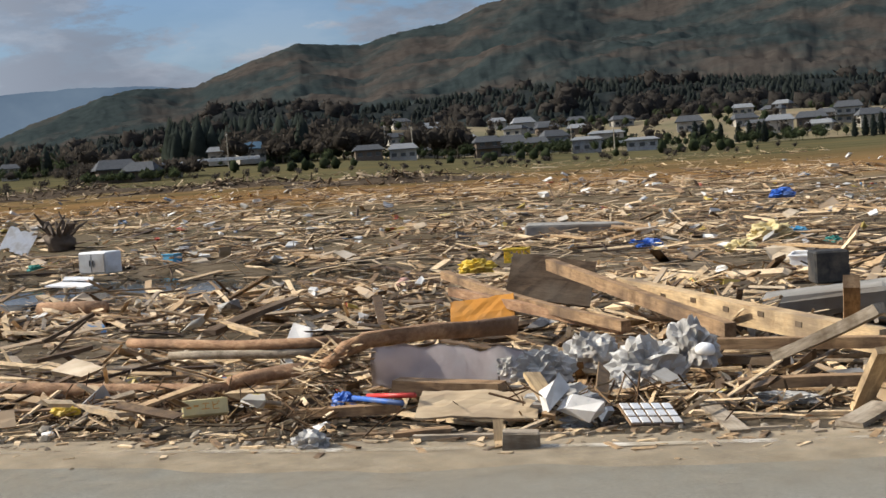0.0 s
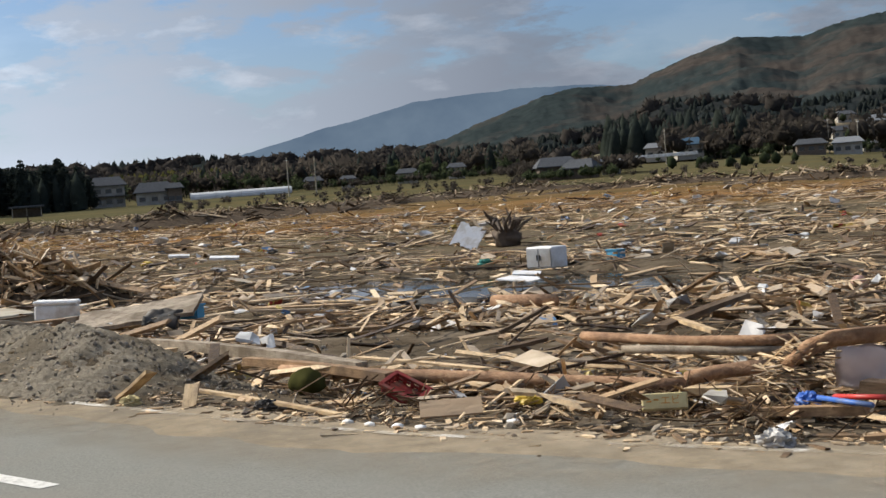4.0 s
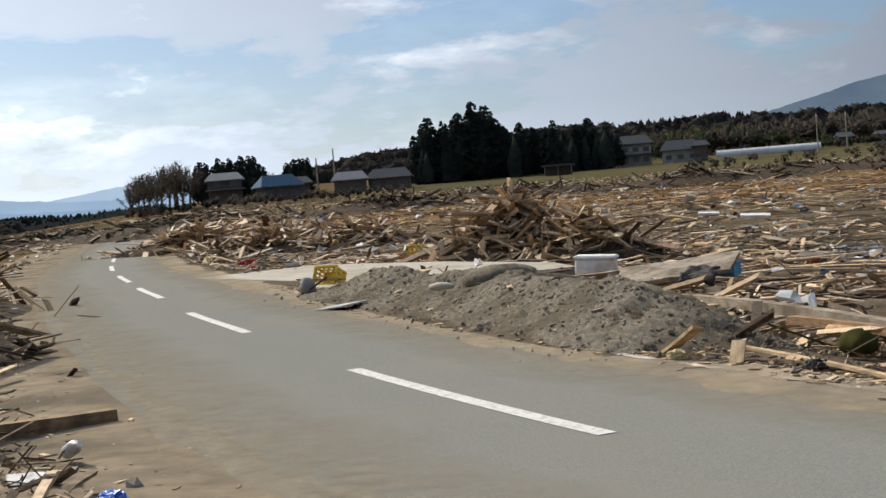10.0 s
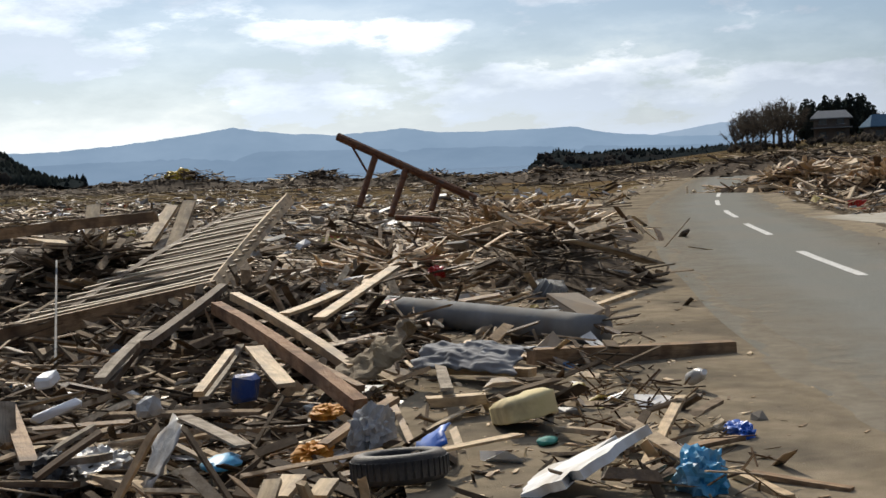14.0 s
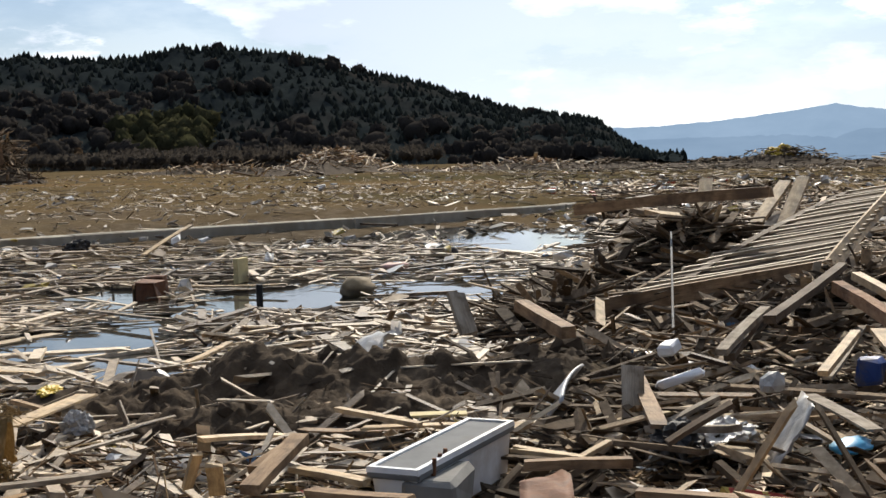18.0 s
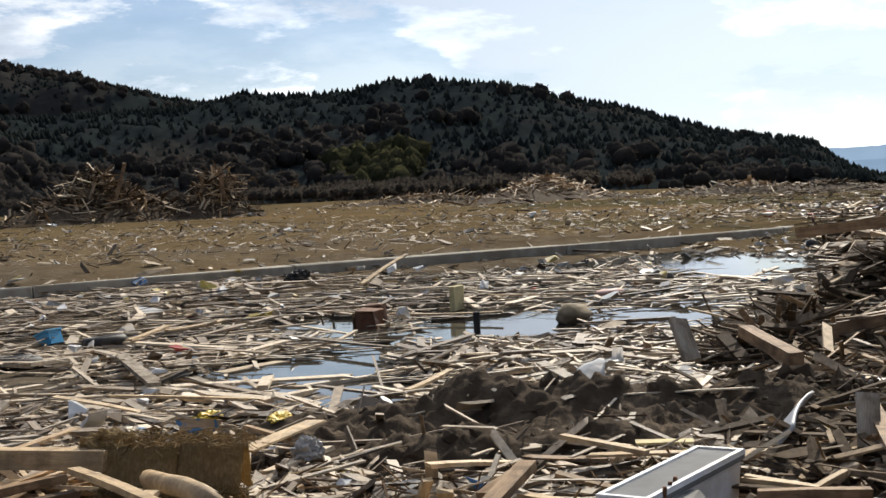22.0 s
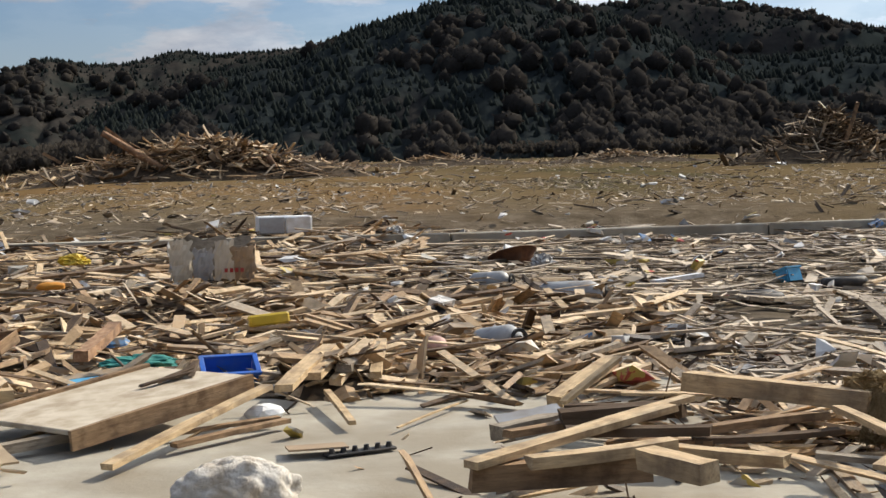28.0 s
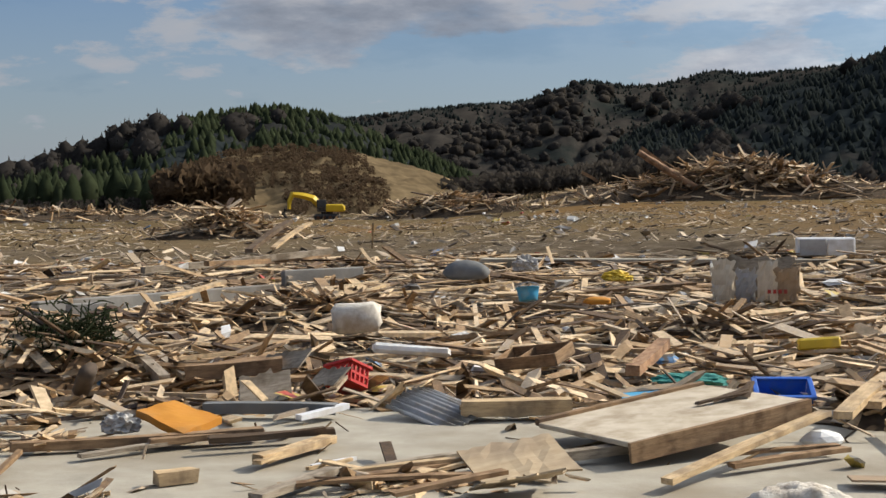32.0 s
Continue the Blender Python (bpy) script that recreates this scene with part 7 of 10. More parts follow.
for k in range(13):
    q = 6.28 * k / 13
    rr = random.uniform(0.3, 0.7)
    part("root", bm_tube([(0.2 * math.cos(q), 0.2 * math.sin(q), 0.4), (rr * math.cos(q), rr * math.sin(q), 0.7 + random.uniform(0, .3)), (rr * 1.5 * math.cos(q + .3), rr * 1.5 * math.sin(q + .3), random.uniform(0.6, 1.35))],
                         [0.09, 0.06, 0.02], 6, k), M_TRUNK, stump)
sheet(Vector(st) + Vector((-0.6, -1.2, 0.45)), 1.0, 0.8, 0.04, M_WHITE, "white torn panel propped against a stump", "white_board", "board", 60, 20, 40, smooth=False, ragged=0.6)

# ---- things: gravel bank and yard ----
lid = thing("polystyrene_box", pose(*(-25.24, 2.61, 0.05), 0, 3, 75), "clean white polystyrene fish box on debris", "polystyrene box")
part("box", bm_box(0.7, 0.42, 0.26, 0.03, (0, 0, 0.13)), M_STYRO, lid)
part("lid", bm_box(0.74, 0.46, 0.07, 0.025, (0, 0, 0.30)), M_STYRO, lid)
sheet((-23.09, 3.60, 0.15), 2.0, 1.3, 0.06, M_GREYW, "grey fallen roof panel lying flat", "roof_panel", "roof panel", 9, -5, 70, crumple=0.03, smooth=False)
sheet((-22.32, 3.88, 0.12), 0.55, 0.4, 0.03, M_BLACK, "black torn roofing sheet", "roofing_sheet", "roofing", 30, 4, 60, crumple=0.08)
crate((-23.18, 4.47, 0.00), 0.4, 0.28, 0.22, M_SKYB, "bright blue plastic box by fallen roof", rz=50, slots=False)
crate((-29.49, -2.31, 0.05), 0.54, 0.40, 0.38, M_YEL, "broken orange-yellow plastic crate tipped on its side", rx=65, rz=60)
crate((-39.88, -0.75, -0.10), 0.46, 0.36, 0.42, M_YEL, "yellow plastic crate among splintered boards", rz=70)
crate((-42.31, -5.87, -0.10), 0.42, 0.3, 0.3, M_RED, "red plastic crate at the heap's edge", rz=70)
lump((-45.36, -7.12, -0.10), 0.5, 0.4, 0.4, M_CREAM, "pale yellow plastic sack by boards", "plastic_sack", "sack", 0, 0.4)
lump((-26.57, -2.59, 0.00), 0.4, 0.3, 0.42, M_CONCD, "upright grey concrete lump by the road", "concrete_lump", "concrete", 0, 0.3, 2)
sheet((-22.36, -1.71, 0.06), 0.85, 0.5, 0.02, M_GREYS, "dark grey panel lying at the road's edge", "sheet_metal", "sheet metal", 5, -6, 40, smooth=False)
lump((-19.87, 0.75, 0.35), 1.2, 0.8, 0.42, M_GRAVEL, "large grey boulder on the gravel bank", "boulder", "boulder", 70, 0.2, 3, True, 0.6)
lump((-17.67, -0.08, 0.50), 0.35, 0.25, 0.12, M_CONC, "flat pale stone on the gravel bank", "stone", "stone", 70, 0.2, 2)
beam((-20.37, 1.08, 0.35), (-20.99, 2.27, 0.30), 0.18, 0.08, M_BROWN, "thick brown board by a polystyrene box")
beam((-20.57, 1.66, 0.30), (-21.39, 2.49, 0.30), 0.12, 0.06, M_GREYW, PL)
for a, b, m_ in (((-26.47, -2.73, 0.00), (-26.45, -2.20, 0.31), M_DARK), ((-13.58, 1.99, 0.05), (-13.01, 2.16, 0.30), M_PALE), ((-12.57, 2.40, 0.02), (-12.81, 2.49, 0.19), M_PALE), ((-14.77, 2.25, 0.10), (-14.66, 2.43, 0.15), M_PALE)):
    board(a, b, 0.12, 0.03, m_, "short board standing in gravel", broken=0.5)
for px_, sx in (((-144.19, 20.35, 0.10), 1.6), ((-55.57, 10.34, -0.10), 0.8), ((-48.70, 10.63, -0.10), 1.0), ((-412.94, 23.53, 0.20), 1.5)):
    sheet(Vector(px_) + Vector((0, 0, 0.2)), sx, sx * 0.45, 0.08, M_WHITE, "white foam board far out on the mud", "foam_board", "foam board", 8, 4, 75, smooth=False)

# ---- things: bay side ----
tile.scale = (0.72, 0.72, 1.0)
cab.scale = (0.8, 0.8, 0.85)
fr = thing("fallen_truss", None, "rusted steel truss frame tipped on its side in the debris", "steel frame")
part("rail", bm_tube([(-33.58, -17.91, 2.59), (-33.71, -16.32, 1.84), (-34.00, -14.22, 0.82)], [0.11, 0.11, 0.10], 8), M_STEEL, fr)
for leg in (((-33.67, -16.86, 2.05), (-32.82, -16.98, 0.76)), ((-33.74, -16.03, 1.68), (-32.83, -16.09, 0.49)), ((-33.92, -15.16, 1.29), (-33.45, -15.23, 0.58))):
    part("post", bm_tube(leg, [0.09, 0.08], 8), M_STEEL, fr)
part("brace", bm_tube([(-33.74, -17.60, 2.35), (-33.74, -17.17, 1.62)], [0.03, 0.03], 6), M_STEEL, fr)
part("brace", bm_tube([(-33.32, -16.20, 0.42), (-33.63, -15.07, 0.31)], [0.08, 0.08], 8), M_STEEL, fr)
sheet((-36.88, -18.05, 1.54), 1.1, 0.5, 0.02, M_WHITE, "white sheet of metal behind the steel frame", "metal_sheet", "metal sheet", 30, 0, 20, smooth=False)
log([(-14.15, -6.99, 0.16), (-13.15, -5.34, 0.16), (-12.49, -4.07, 0.14)], 0.14, 0.14, M_GREYP, "large grey concrete pole lying across the debris", "fallen_pole", "utility pole", 0.0, 20)
beam((-10.97, -4.18, 0.12), (-12.18, -2.84, 0.04), 0.13, 0.13, M_BROWN, "heavy squared timber reaching the road shoulder")
crossbeams((
    ((-11.42, -8.17, 0.22), (-8.99, -6.79, 0.15), 0.13, 0.11, M_DARK, "dark post leaning under the roof"),
    ((-12.58, -8.07, 0.55), (-9.04, -6.46, 0.45), 0.14, 0.12, M_DARK, "dark post leaning under the roof"),
    ((-8.85, -5.86, 0.10), (-10.97, -6.88, 0.18), 0.11, 0.05, M_GREYW, "grey batten under the roof"),
    ((-14.26, -8.40, 0.06), (-18.49, -8.97, 0.34), 0.1, 0.06, M_PALE, "pale rafter lying in the debris"),
    ((-13.60, -7.55, 0.11), (-16.51, -8.46, 0.27), 0.1, 0.05, M_PALE, "pale rafter lying in the debris"),
    ((-14.95, -9.20, 0.49), (-17.37, -8.98, 0.33), 0.12, 0.08, M_BROWN, PL),
    ((-24.36, -10.58, 0.41), (-24.70, -9.76, 0.62), 0.25, 0.12, M_PALE, "pale timber block in the wreckage"),
    ((-8.85, -4.12, 0.12), (-9.06, -3.79, 0.12), 0.18, 0.12, M_PALE, "short thick pale timber"),
    ((-7.39, -2.25, 0.05), (-9.11, -2.49, 0.15), 0.1, 0.06, M_PALE, "pale plank end standing in splinters"),
    ((-7.92, -2.23, 0.06), (-8.42, -1.97, 0.05), 0.12, 0.05, M_BROWN, PL),
    ((-7.12, -2.19, 0.05), (-7.79, -1.99, 0.08), 0.12, 0.05, M_DARK, PL),
    ((-7.56, -1.82, 0.04), (-7.18, -1.47, 0.02), 0.09, 0.06, M_PALE, "split pale plank on the shoulder"),
    ((-7.58, -1.74, 0.04), (-7.41, -1.22, 0.02), 0.09, 0.05, M_BROWN, "long thin board on the shoulder"),
    ((-11.95, -5.46, 0.10), (-8.89, -3.99, 0.20), 0.13, 0.04, M_GREYW, "upright grey plank in the debris"),
    ((-10.48, -4.66, 0.08), (-10.30, -3.92, 0.10), 0.16, 0.12, M_PALE, "pale thick timber below the fallen pole"),
    ((-7.28, -3.32, 0.15), (-7.92, -3.12, 0.12), 0.12, 0.03, M_PALE, "pale plank behind a tyre"),
    ((-14.60, -4.93, 0.10), (-15.89, -4.77, 0.15), 0.14, 0.08, M_PALE, "pale plank by the shoulder"),
    ((-6.35, -5.26, 0.10), (-6.68, -5.06, 0.30), 0.12, 0.05, M_DARK, PL),
    ((-8.29, -7.12, 0.10), (-6.71, -5.60, 0.10), 0.16, 0.05, M_BROWN, PL),
    ((-8.07, -5.50, 0.12), (-7.39, -4.62, 0.10), 0.16, 0.03, M_GREYW, PL),
    ((-7.57, -4.20, 0.08), (-8.50, -4.18, 0.20), 0.12, 0.06, M_BROWN, PL),
    ((-6.48, -3.86, 0.05), (-6.73, -3.90, 0.10), 0.2, 0.06, M_PALE, "short pale offcut"),
    ((-6.53, -3.66, 0.05), (-6.71, -3.68, 0.10), 0.16, 0.05, M_PALE, "short pale offcut"),
))
# the collapsed roof: rafters and battens on a tilted frame
roof = thing("roof_lattice", None, "collapsed roof section with parallel battens leaning on debris", "roof section")
c_low, c_top, c_left = Vector((-14.28, -9.33, 0.34)), Vector((-19.94, -11.56, 1.24)), Vector((-11.50, -10.47, 0.04))
part("verge_board", bm_plank((c_top - c_low).length * 1.06, 0.19, 0.06, 31, 0.1), M_PALE, roof, "pale weathered verge board", m=along(c_low, c_top, 62))
for k in range(19):
    u = 0.02 + 0.051 * k
    a = c_low.lerp(c_top, u)
    b = a + (c_left - c_low) * (1.0 - 0.72 * u)
    if k == 0:
        part("eave_board", bm_plank((b - a).length * 1.02, 0.05, 0.20, 40, 0.2), M_BROWN, roof, m=along(a, b))
    else:
        part("batten", bm_plank((b - a).length, 0.07, 0.03, 40 + k, 0.5), M_BATTEN, roof, m=along(a, b))
# Boarding toned dark, so that the gaps between battens read as shade.
deck = bmesh.new()
side_ = c_left - c_low
rows_d = [[deck.verts.new(c_low.lerp(c_top, u_) + side_ * w_ * (1.0 - 0.72 * u_) * 0.97 + Vector((0, 0, -0.035 - dz_))) for u_, w_ in ((0.03, 0.02), (0.97, 0.02), (0.97, 1), (0.03, 1))] for dz_ in (0.0, 0.025)]
deck.faces.new(rows_d[0])
deck.faces.new(rows_d[1][::-1])
for i in range(4):
    deck.faces.new((rows_d[0][i], rows_d[1][i], rows_d[1][(i + 1) % 4], rows_d[0][(i + 1) % 4]))
bmesh.ops.recalc_face_normals(deck, faces=deck.faces[:])
part("sheathing", deck, M_DARK, roof, "roof boarding under the battens, dark for shaded gaps")
for k in range(3):
    a = c_low.lerp(c_left, 0.25 + 0.27 * k) + Vector((0, 0, -0.12))
    b = c_top.lerp(c_top + (c_left - c_low) * 0.5, 0.2 + 0.27 * k) + Vector((0, 0, -0.12))
    part("rafter", bm_plank((b - a).length, 0.1, 0.14, 60 + k, 0.2), M_DARK, roof, m=along(a, b))
for a, b, m_ in (((-17.40, -12.73, 0.43), (-18.99, -13.08, 1.24), M_PALE), ((-17.23, -12.10, 0.32), (-18.72, -12.58, 1.30), M_PALE), ((-17.01, -13.24, 0.32), (-18.28, -14.05, 1.30), M_PALE), ((-16.59, -12.13, 0.17), (-18.54, -12.85, 0.79), M_GREYW),
                 ((-16.20, -14.22, 0.19), (-17.22, -14.56, 0.72), M_DARK), ((-16.34, -14.06, 0.26), (-17.85, -14.59, 0.79), M_DARK), ((-16.58, -13.77, 0.29), (-17.88, -14.55, 0.76), M_BROWN)):
    beam(a, b, 0.2, 0.05, m_, "broken board standing up in the wreck")
log([(-15.20, -12.30, 0.66), (-10.57, -8.58, 0.00)], 0.014, 0.014, M_GREYP, "thin grey pipe standing in the wreck", "metal_pipe", "pipe", 0)
beam((-6.73, -5.08, 0.15), (-6.96, -5.87, 0.02), 0.1, 0.04, M_GREYW, PL)
beam((-11.37, -7.37, 0.47), (-8.82, -4.60, 0.08), 0.100, 0.110, M_BARK, "heavy reddish roof beam sliding off the collapsed roof", 0)
beam((-11.63, -7.34, 0.55), (-9.86, -5.19, 0.17), 0.090, 0.070, M_PALE, "pale rafter leaning from the collapsed roof", 0)
beam((-10.02, -6.15, 0.30), (-9.28, -5.43, 0.13), 0.140, 0.030, M_PALE, "freshly broken pale board in the sun", 0)
beam((-8.87, -6.77, 0.20), (-10.37, -7.43, 0.35), 0.090, 0.050, M_GREYW, "grey batten under the roof", 0)
beam((-8.61, -5.74, 0.17), (-9.58, -6.08, 0.33), 0.070, 0.040, M_PALE, "pale batten under the roof", 0)
beam((-14.75, -13.58, 0.97), (-15.58, -10.97, 1.19), 0.220, 0.140, M_BROWN, "long roof beam resting on the wreck", 0)
beam((-8.70, -9.32, 0.17), (-8.75, -9.54, 0.51), 0.160, 0.050, M_GREYW, "upright grey board at the wreck's foot", 0)
beam((-9.31, -9.29, 0.37), (-8.87, -8.31, 0.24), 0.130, 0.100, M_BROWN, "short round post leaning in the wreck", 0)
beam((-7.39, -6.37, -0.04), (-7.54, -6.50, 0.27), 0.150, 0.040, M_GREYW, "upright grey board in the wet mud", 0)
beam((-7.35, -6.10, -0.05), (-7.89, -6.07, 0.07), 0.050, 0.030, M_GREYW, "grey lath lying in the wet mud", 0)
beam((-6.04, -7.77, 0.05), (-6.20, -7.12, -0.00), 0.060, 0.030, M_PALE, "pale lath behind the tub", 0)
beam((-6.22, -6.30, -0.04), (-6.44, -5.93, -0.09), 0.060, 0.030, M_PALE, "pale lath beside the tub", 0)
beam((-11.17, -6.55, 0.43), (-12.29, -6.58, 0.52), 0.120, 0.030, M_PALE, "pale board thrown on the wreck", 0)
beam((-11.15, -6.18, 0.40), (-13.43, -6.55, 0.66), 0.120, 0.030, M_PALE, "pale board thrown on the wreck", 0)
beam((-10.11, -5.99, 0.30), (-9.18, -4.78, 0.14), 0.070, 0.050, M_BROWN, "brown rafter lying under the roof beam", 0)
beam((-4.69, -6.76, 0.01), (-5.08, -6.86, 0.11), 0.100, 0.050, M_BROWN, "reddish brown timber in the mud", 0)
sheet((-9.93, -4.99, 0.22), 0.72, 0.62, 0.02, M_CLOTH, "crumpled brown paper sack over boards", "paper_sack", "sack", 34, 8, 15, bend=0.12, crumple=0.07, smooth=False, n=(26, 20), ragged=0.2)
wrap = bm_sheet(1.5, 0.30, 0.012, 0.03, 0.03, 30, 44, 77, 0.2)
for v in wrap.verts:
    v.co.z += 0.006 * math.sin(v.co.y * 60 + 2.5 * math.sin(v.co.x * 5)) + 0.03 * noise.noise(v.co * 9.0) - 1.3 * v.co.y ** 2
tagged(part("plastic_sheeting", wrap, M_WRAP, smooth=True, m=along((-10.75, -5.0, 0.16), (-10.0, -3.95, 0.26), 35)), "bundle of crinkled dark grey plastic sheet", "plastic sheeting")
lump((-16.97, -6.19, -0.05), 0.75, 0.5, 0.34, M_NET, "grey bundle of fishing net and hose", "fishing_net", "net", 20, 0.3)
seat = bmesh.new()
bmesh.ops.create_cube(seat, size=1.0)
bmesh.ops.subdivide_edges(seat, edges=seat.edges[:], cuts=9, use_grid_fill=True)
for v in seat.verts:
    x, y, z = v.co
    full = (1 - abs(2 * x) ** 6) * (1 - abs(2 * y) ** 6)
    v.co = Vector((x * 0.50 * (1 - 0.05 * abs(2 * y) ** 4), y * 0.33 * (1 - 0.06 * abs(2 * x) ** 4) + 0.04 * x, z * 0.11 + (0.04 * full + 0.03 * (y + 0.5) ** 2 - 0.05 * math.exp(-((x + 0.12) ** 2 + y * y) * 60)) * (z + 0.5) + 0.008 * noise.noise(v.co * 9.0)))
tagged(part("seat_cushion", seat, M_CREAM, smooth=True, m=pose(-8.62, -3.36, 0.13, 10, -10, 30)), "dirty yellow foam seat cushion with a burnt dent", "cushion")
sheet((-7.12, -2.57, 0.10), 0.72, 0.42, 0.05, M_STYRO, "broken white polystyrene slab", "polystyrene_slab", "polystyrene", 18, -22, 60, crumple=0.012, smooth=False, ragged=0.9)
tyre = thing("car_tyre", pose(*(-7.09, -3.47, 0.02), 4, -5, 10), "black car tyre lying flat in debris", "tyre")
ty = bmesh.new()
prof = [(0.20, 0.02), (0.24, 0.0), (0.30, 0.005), (0.325, 0.03), (0.33, 0.10), (0.325, 0.17), (0.30, 0.195), (0.24, 0.20), (0.20, 0.18), (0.205, 0.10)]
rings_t = [[ty.verts.new((r * math.cos(6.2832 * i / 40), r * math.sin(6.2832 * i / 40), z)) for i in range(40)] for r, z in prof]
for a, b in zip(rings_t, rings_t[1:] + rings_t[:1]):
    for i in range(40):
        ty.faces.new((a[i], a[(i + 1) % 40], b[(i + 1) % 40], b[i]))
bmesh.ops.recalc_face_normals(ty, faces=ty.faces[:])
tyre.scale = (0.78, 0.78, 0.78)
part("casing", ty, M_BLACK, tyre, smooth=True)
for i in range(40):
    part("tread_block", bm_box(0.012, 0.036, 0.12, 0.003, (0.331, 0, 0.10)), M_BLACK, tyre, m=pose(0, 0, 0, 0, 0, 9 * i))
sheet((-7.6, -3.5, 0.12), 0.34, 0.2, 0.012, M_BLUE, "blue plastic sheet behind a tyre", "plastic_scrap", "plastic scrap", 35, 8, 20, bend=0.04, crumple=0.02)
lump((-7.77, -3.98, 0.05), 0.5, 0.12, 0.3, M_BAG, "torn pale plastic behind a tyre", "plastic_scrap", "plastic scrap", 0, 0.6)
lump((-7.3, -1.92, 0.00), 0.34, 0.26, 0.26, M_SKYB, "crumpled bright blue plastic sheet", "blue_sheet", "plastic sheet", 30, 0.7, 4)
lump((-8.66, -2.03, 0.00), 0.26, 0.16, 0.12, M_BLUE, "dark blue shoe-like rag on the shoulder", "blue_rag", "cloth", 30, 0.6)
lump((-8.19, -3.05, 0.02), 0.2, 0.12, 0.05, M_GREEN, "small green plastic scrap", "plastic_scrap", "plastic scrap", 0, 0.2)
lump((-7.98, -2.24, 0.00), 0.14, 0.12, 0.12, M_BAG, "clear plastic bottle piece", "plastic_scrap", "plastic scrap", 0, 0.3)
bot = thing("plastic_bottle", pose(*(-10.26, -2.72, 0.08), 0, 70, 40), "clear white plastic bottle on the shoulder's edge", "bottle")
part("body", bm_tube([(0, 0, 0), (0, 0, 0.02), (0, 0, 0.16), (0, 0, 0.2), (0, 0, 0.22)], [0.04, 0.05, 0.05, 0.025, 0.018], 12), M_BAG, bot, smooth=True)
part("cap", bm_tube([(0, 0, 0.22), (0, 0, 0.245)], [0.021, 0.021], 10), M_WHITE, bot)
bin_ = thing("blue_bin", pose(*(-9.29, -5.79, 0.00), 0, -6, 20), "dark blue plastic bin under the collapsed roof, toned for shadow", "bin")
part("body", bm_box(0.20, 0.18, 0.20, 0.03, (0, 0, 0.10), jitter=0.012, seed=3), M_DKBLUE, bin_)
part("label", bm_box(0.15, 0.005, 0.04, 0, (0, -0.094, 0.04)), M_GREYS, bin_)
lump((-8.59, -4.73, 0.05), 0.32, 0.2, 0.1, M_ORANGE, "torn orange plastic under beams", "plastic_scrap", "plastic scrap", 20, 0.6)
lump((-8.32, -5.95, 0.06), 0.2, 0.17, 0.18, M_BAG, "white crumpled plastic container", "plastic_container", "container", 20, 0.3, 2, False)
tagged(part("plastic_float", bm_box(0.36, 0.13, 0.07, 0.025, (0, 0, 0.04), jitter=0.01, seed=13), M_WHITE, m=pose(*(-8.25, -6.65, 0.05), 20, 12, -30)), "long white plastic float", "float")
tagged(part("plastic_box", bm_box(0.2, 0.14, 0.09, 0.02, (0, 0, 0.05), jitter=0.006, seed=12), M_WHITE, m=pose(*(-9.15, -7.48, 0.10), 6, 10, 20)), "white plastic box under the roof", "box")
hose = thing("hose_coil", pose(*(-16.27, -5.98, 0.05), 55, 0, 20), "coil of grey hose in the debris", "hose")
for k in range(7):
    q = np.linspace(0, 2 * math.pi, 28)
    part("turn", bm_tube([((0.17 + 0.012 * (k % 3)) * math.cos(v), (0.17 + 0.012 * (k % 3)) * math.sin(v), 0.022 * k) for v in q], [0.014] * 28, 7), M_GREYP, hose, smooth=True)
board((-16.6, -5.75, 0.72), (-18.44, -5.22, 0.28), 0.26, 0.03, M_GREYW, "long grey board tilted down the mound", "tilted_board", "board")
sheet((-14.67, -5.33, 0.08), 1.0, 0.4, 0.03, M_GREYP, "flat dark blue-grey panel in debris", "flat_sheet", "sheet", 8, 0, 12, smooth=False)
crate((-23.31, -10.15, 0.00), 0.5, 0.3, 0.12, M_SKYB, "light blue plastic tray in debris", "plastic_tray", "tray", rz=30, slots=False)
lump((-18.67, -8.47, 0.10), 0.45, 0.25, 0.2, M_RED, "red plastic scrap in the debris", "plastic_scrap", "plastic scrap", 20, 0.5)
lump((-165.32, -113.54, 0.54), 5, 4, 3, M_YEL, "yellow machine part on the wreckage bank", "yellow_wreck", "wreck", 20, 0.4)

# ---- things: flooded field ----
tub = thing("foam_tub", None, "long white plastic tub with a thick rim tipped in debris", "tub")
tub.matrix_basis = Matrix.Translation((-5.63, -6.255, -0.1)) @ pose(0, 0, 0, 0, -2, 201.5)
tub.scale = (0.94, 0.94, 0.94)


def bm_taper(sx, sy, z0, z1, k, bevel):
    """A box narrowed by k towards its foot."""
    bm = bmesh.new()
    lo = [bm.verts.new((x * sx / 2 * k, y * sy / 2 * k, z0)) for x, y in ((-1, -1), (1, -1), (1, 1), (-1, 1))]
    hi = [bm.verts.new((x * sx / 2, y * sy / 2, z1)) for x, y in ((-1, -1), (1, -1), (1, 1), (-1, 1))]
    bm.faces.new(lo[::-1])
    bm.faces.new(hi)
    for i in range(4):
        bm.faces.new((lo[i], lo[(i + 1) % 4], hi[(i + 1) % 4], hi[i]))
    bmesh.ops.bevel(bm, geom=bm.edges[:], offset=bevel, segments=2, affect="EDGES")
    return bm


part("body", bm_taper(1.28, 0.30, -0.14, 0.15, 0.92, 0.012), M_WHITE, tub)
part("rim", bm_taper(1.34, 0.335, 0.135, 0.185, 0.99, 0.012), M_GREYP, tub, "dark grey rim band")
bm = bmesh.new()
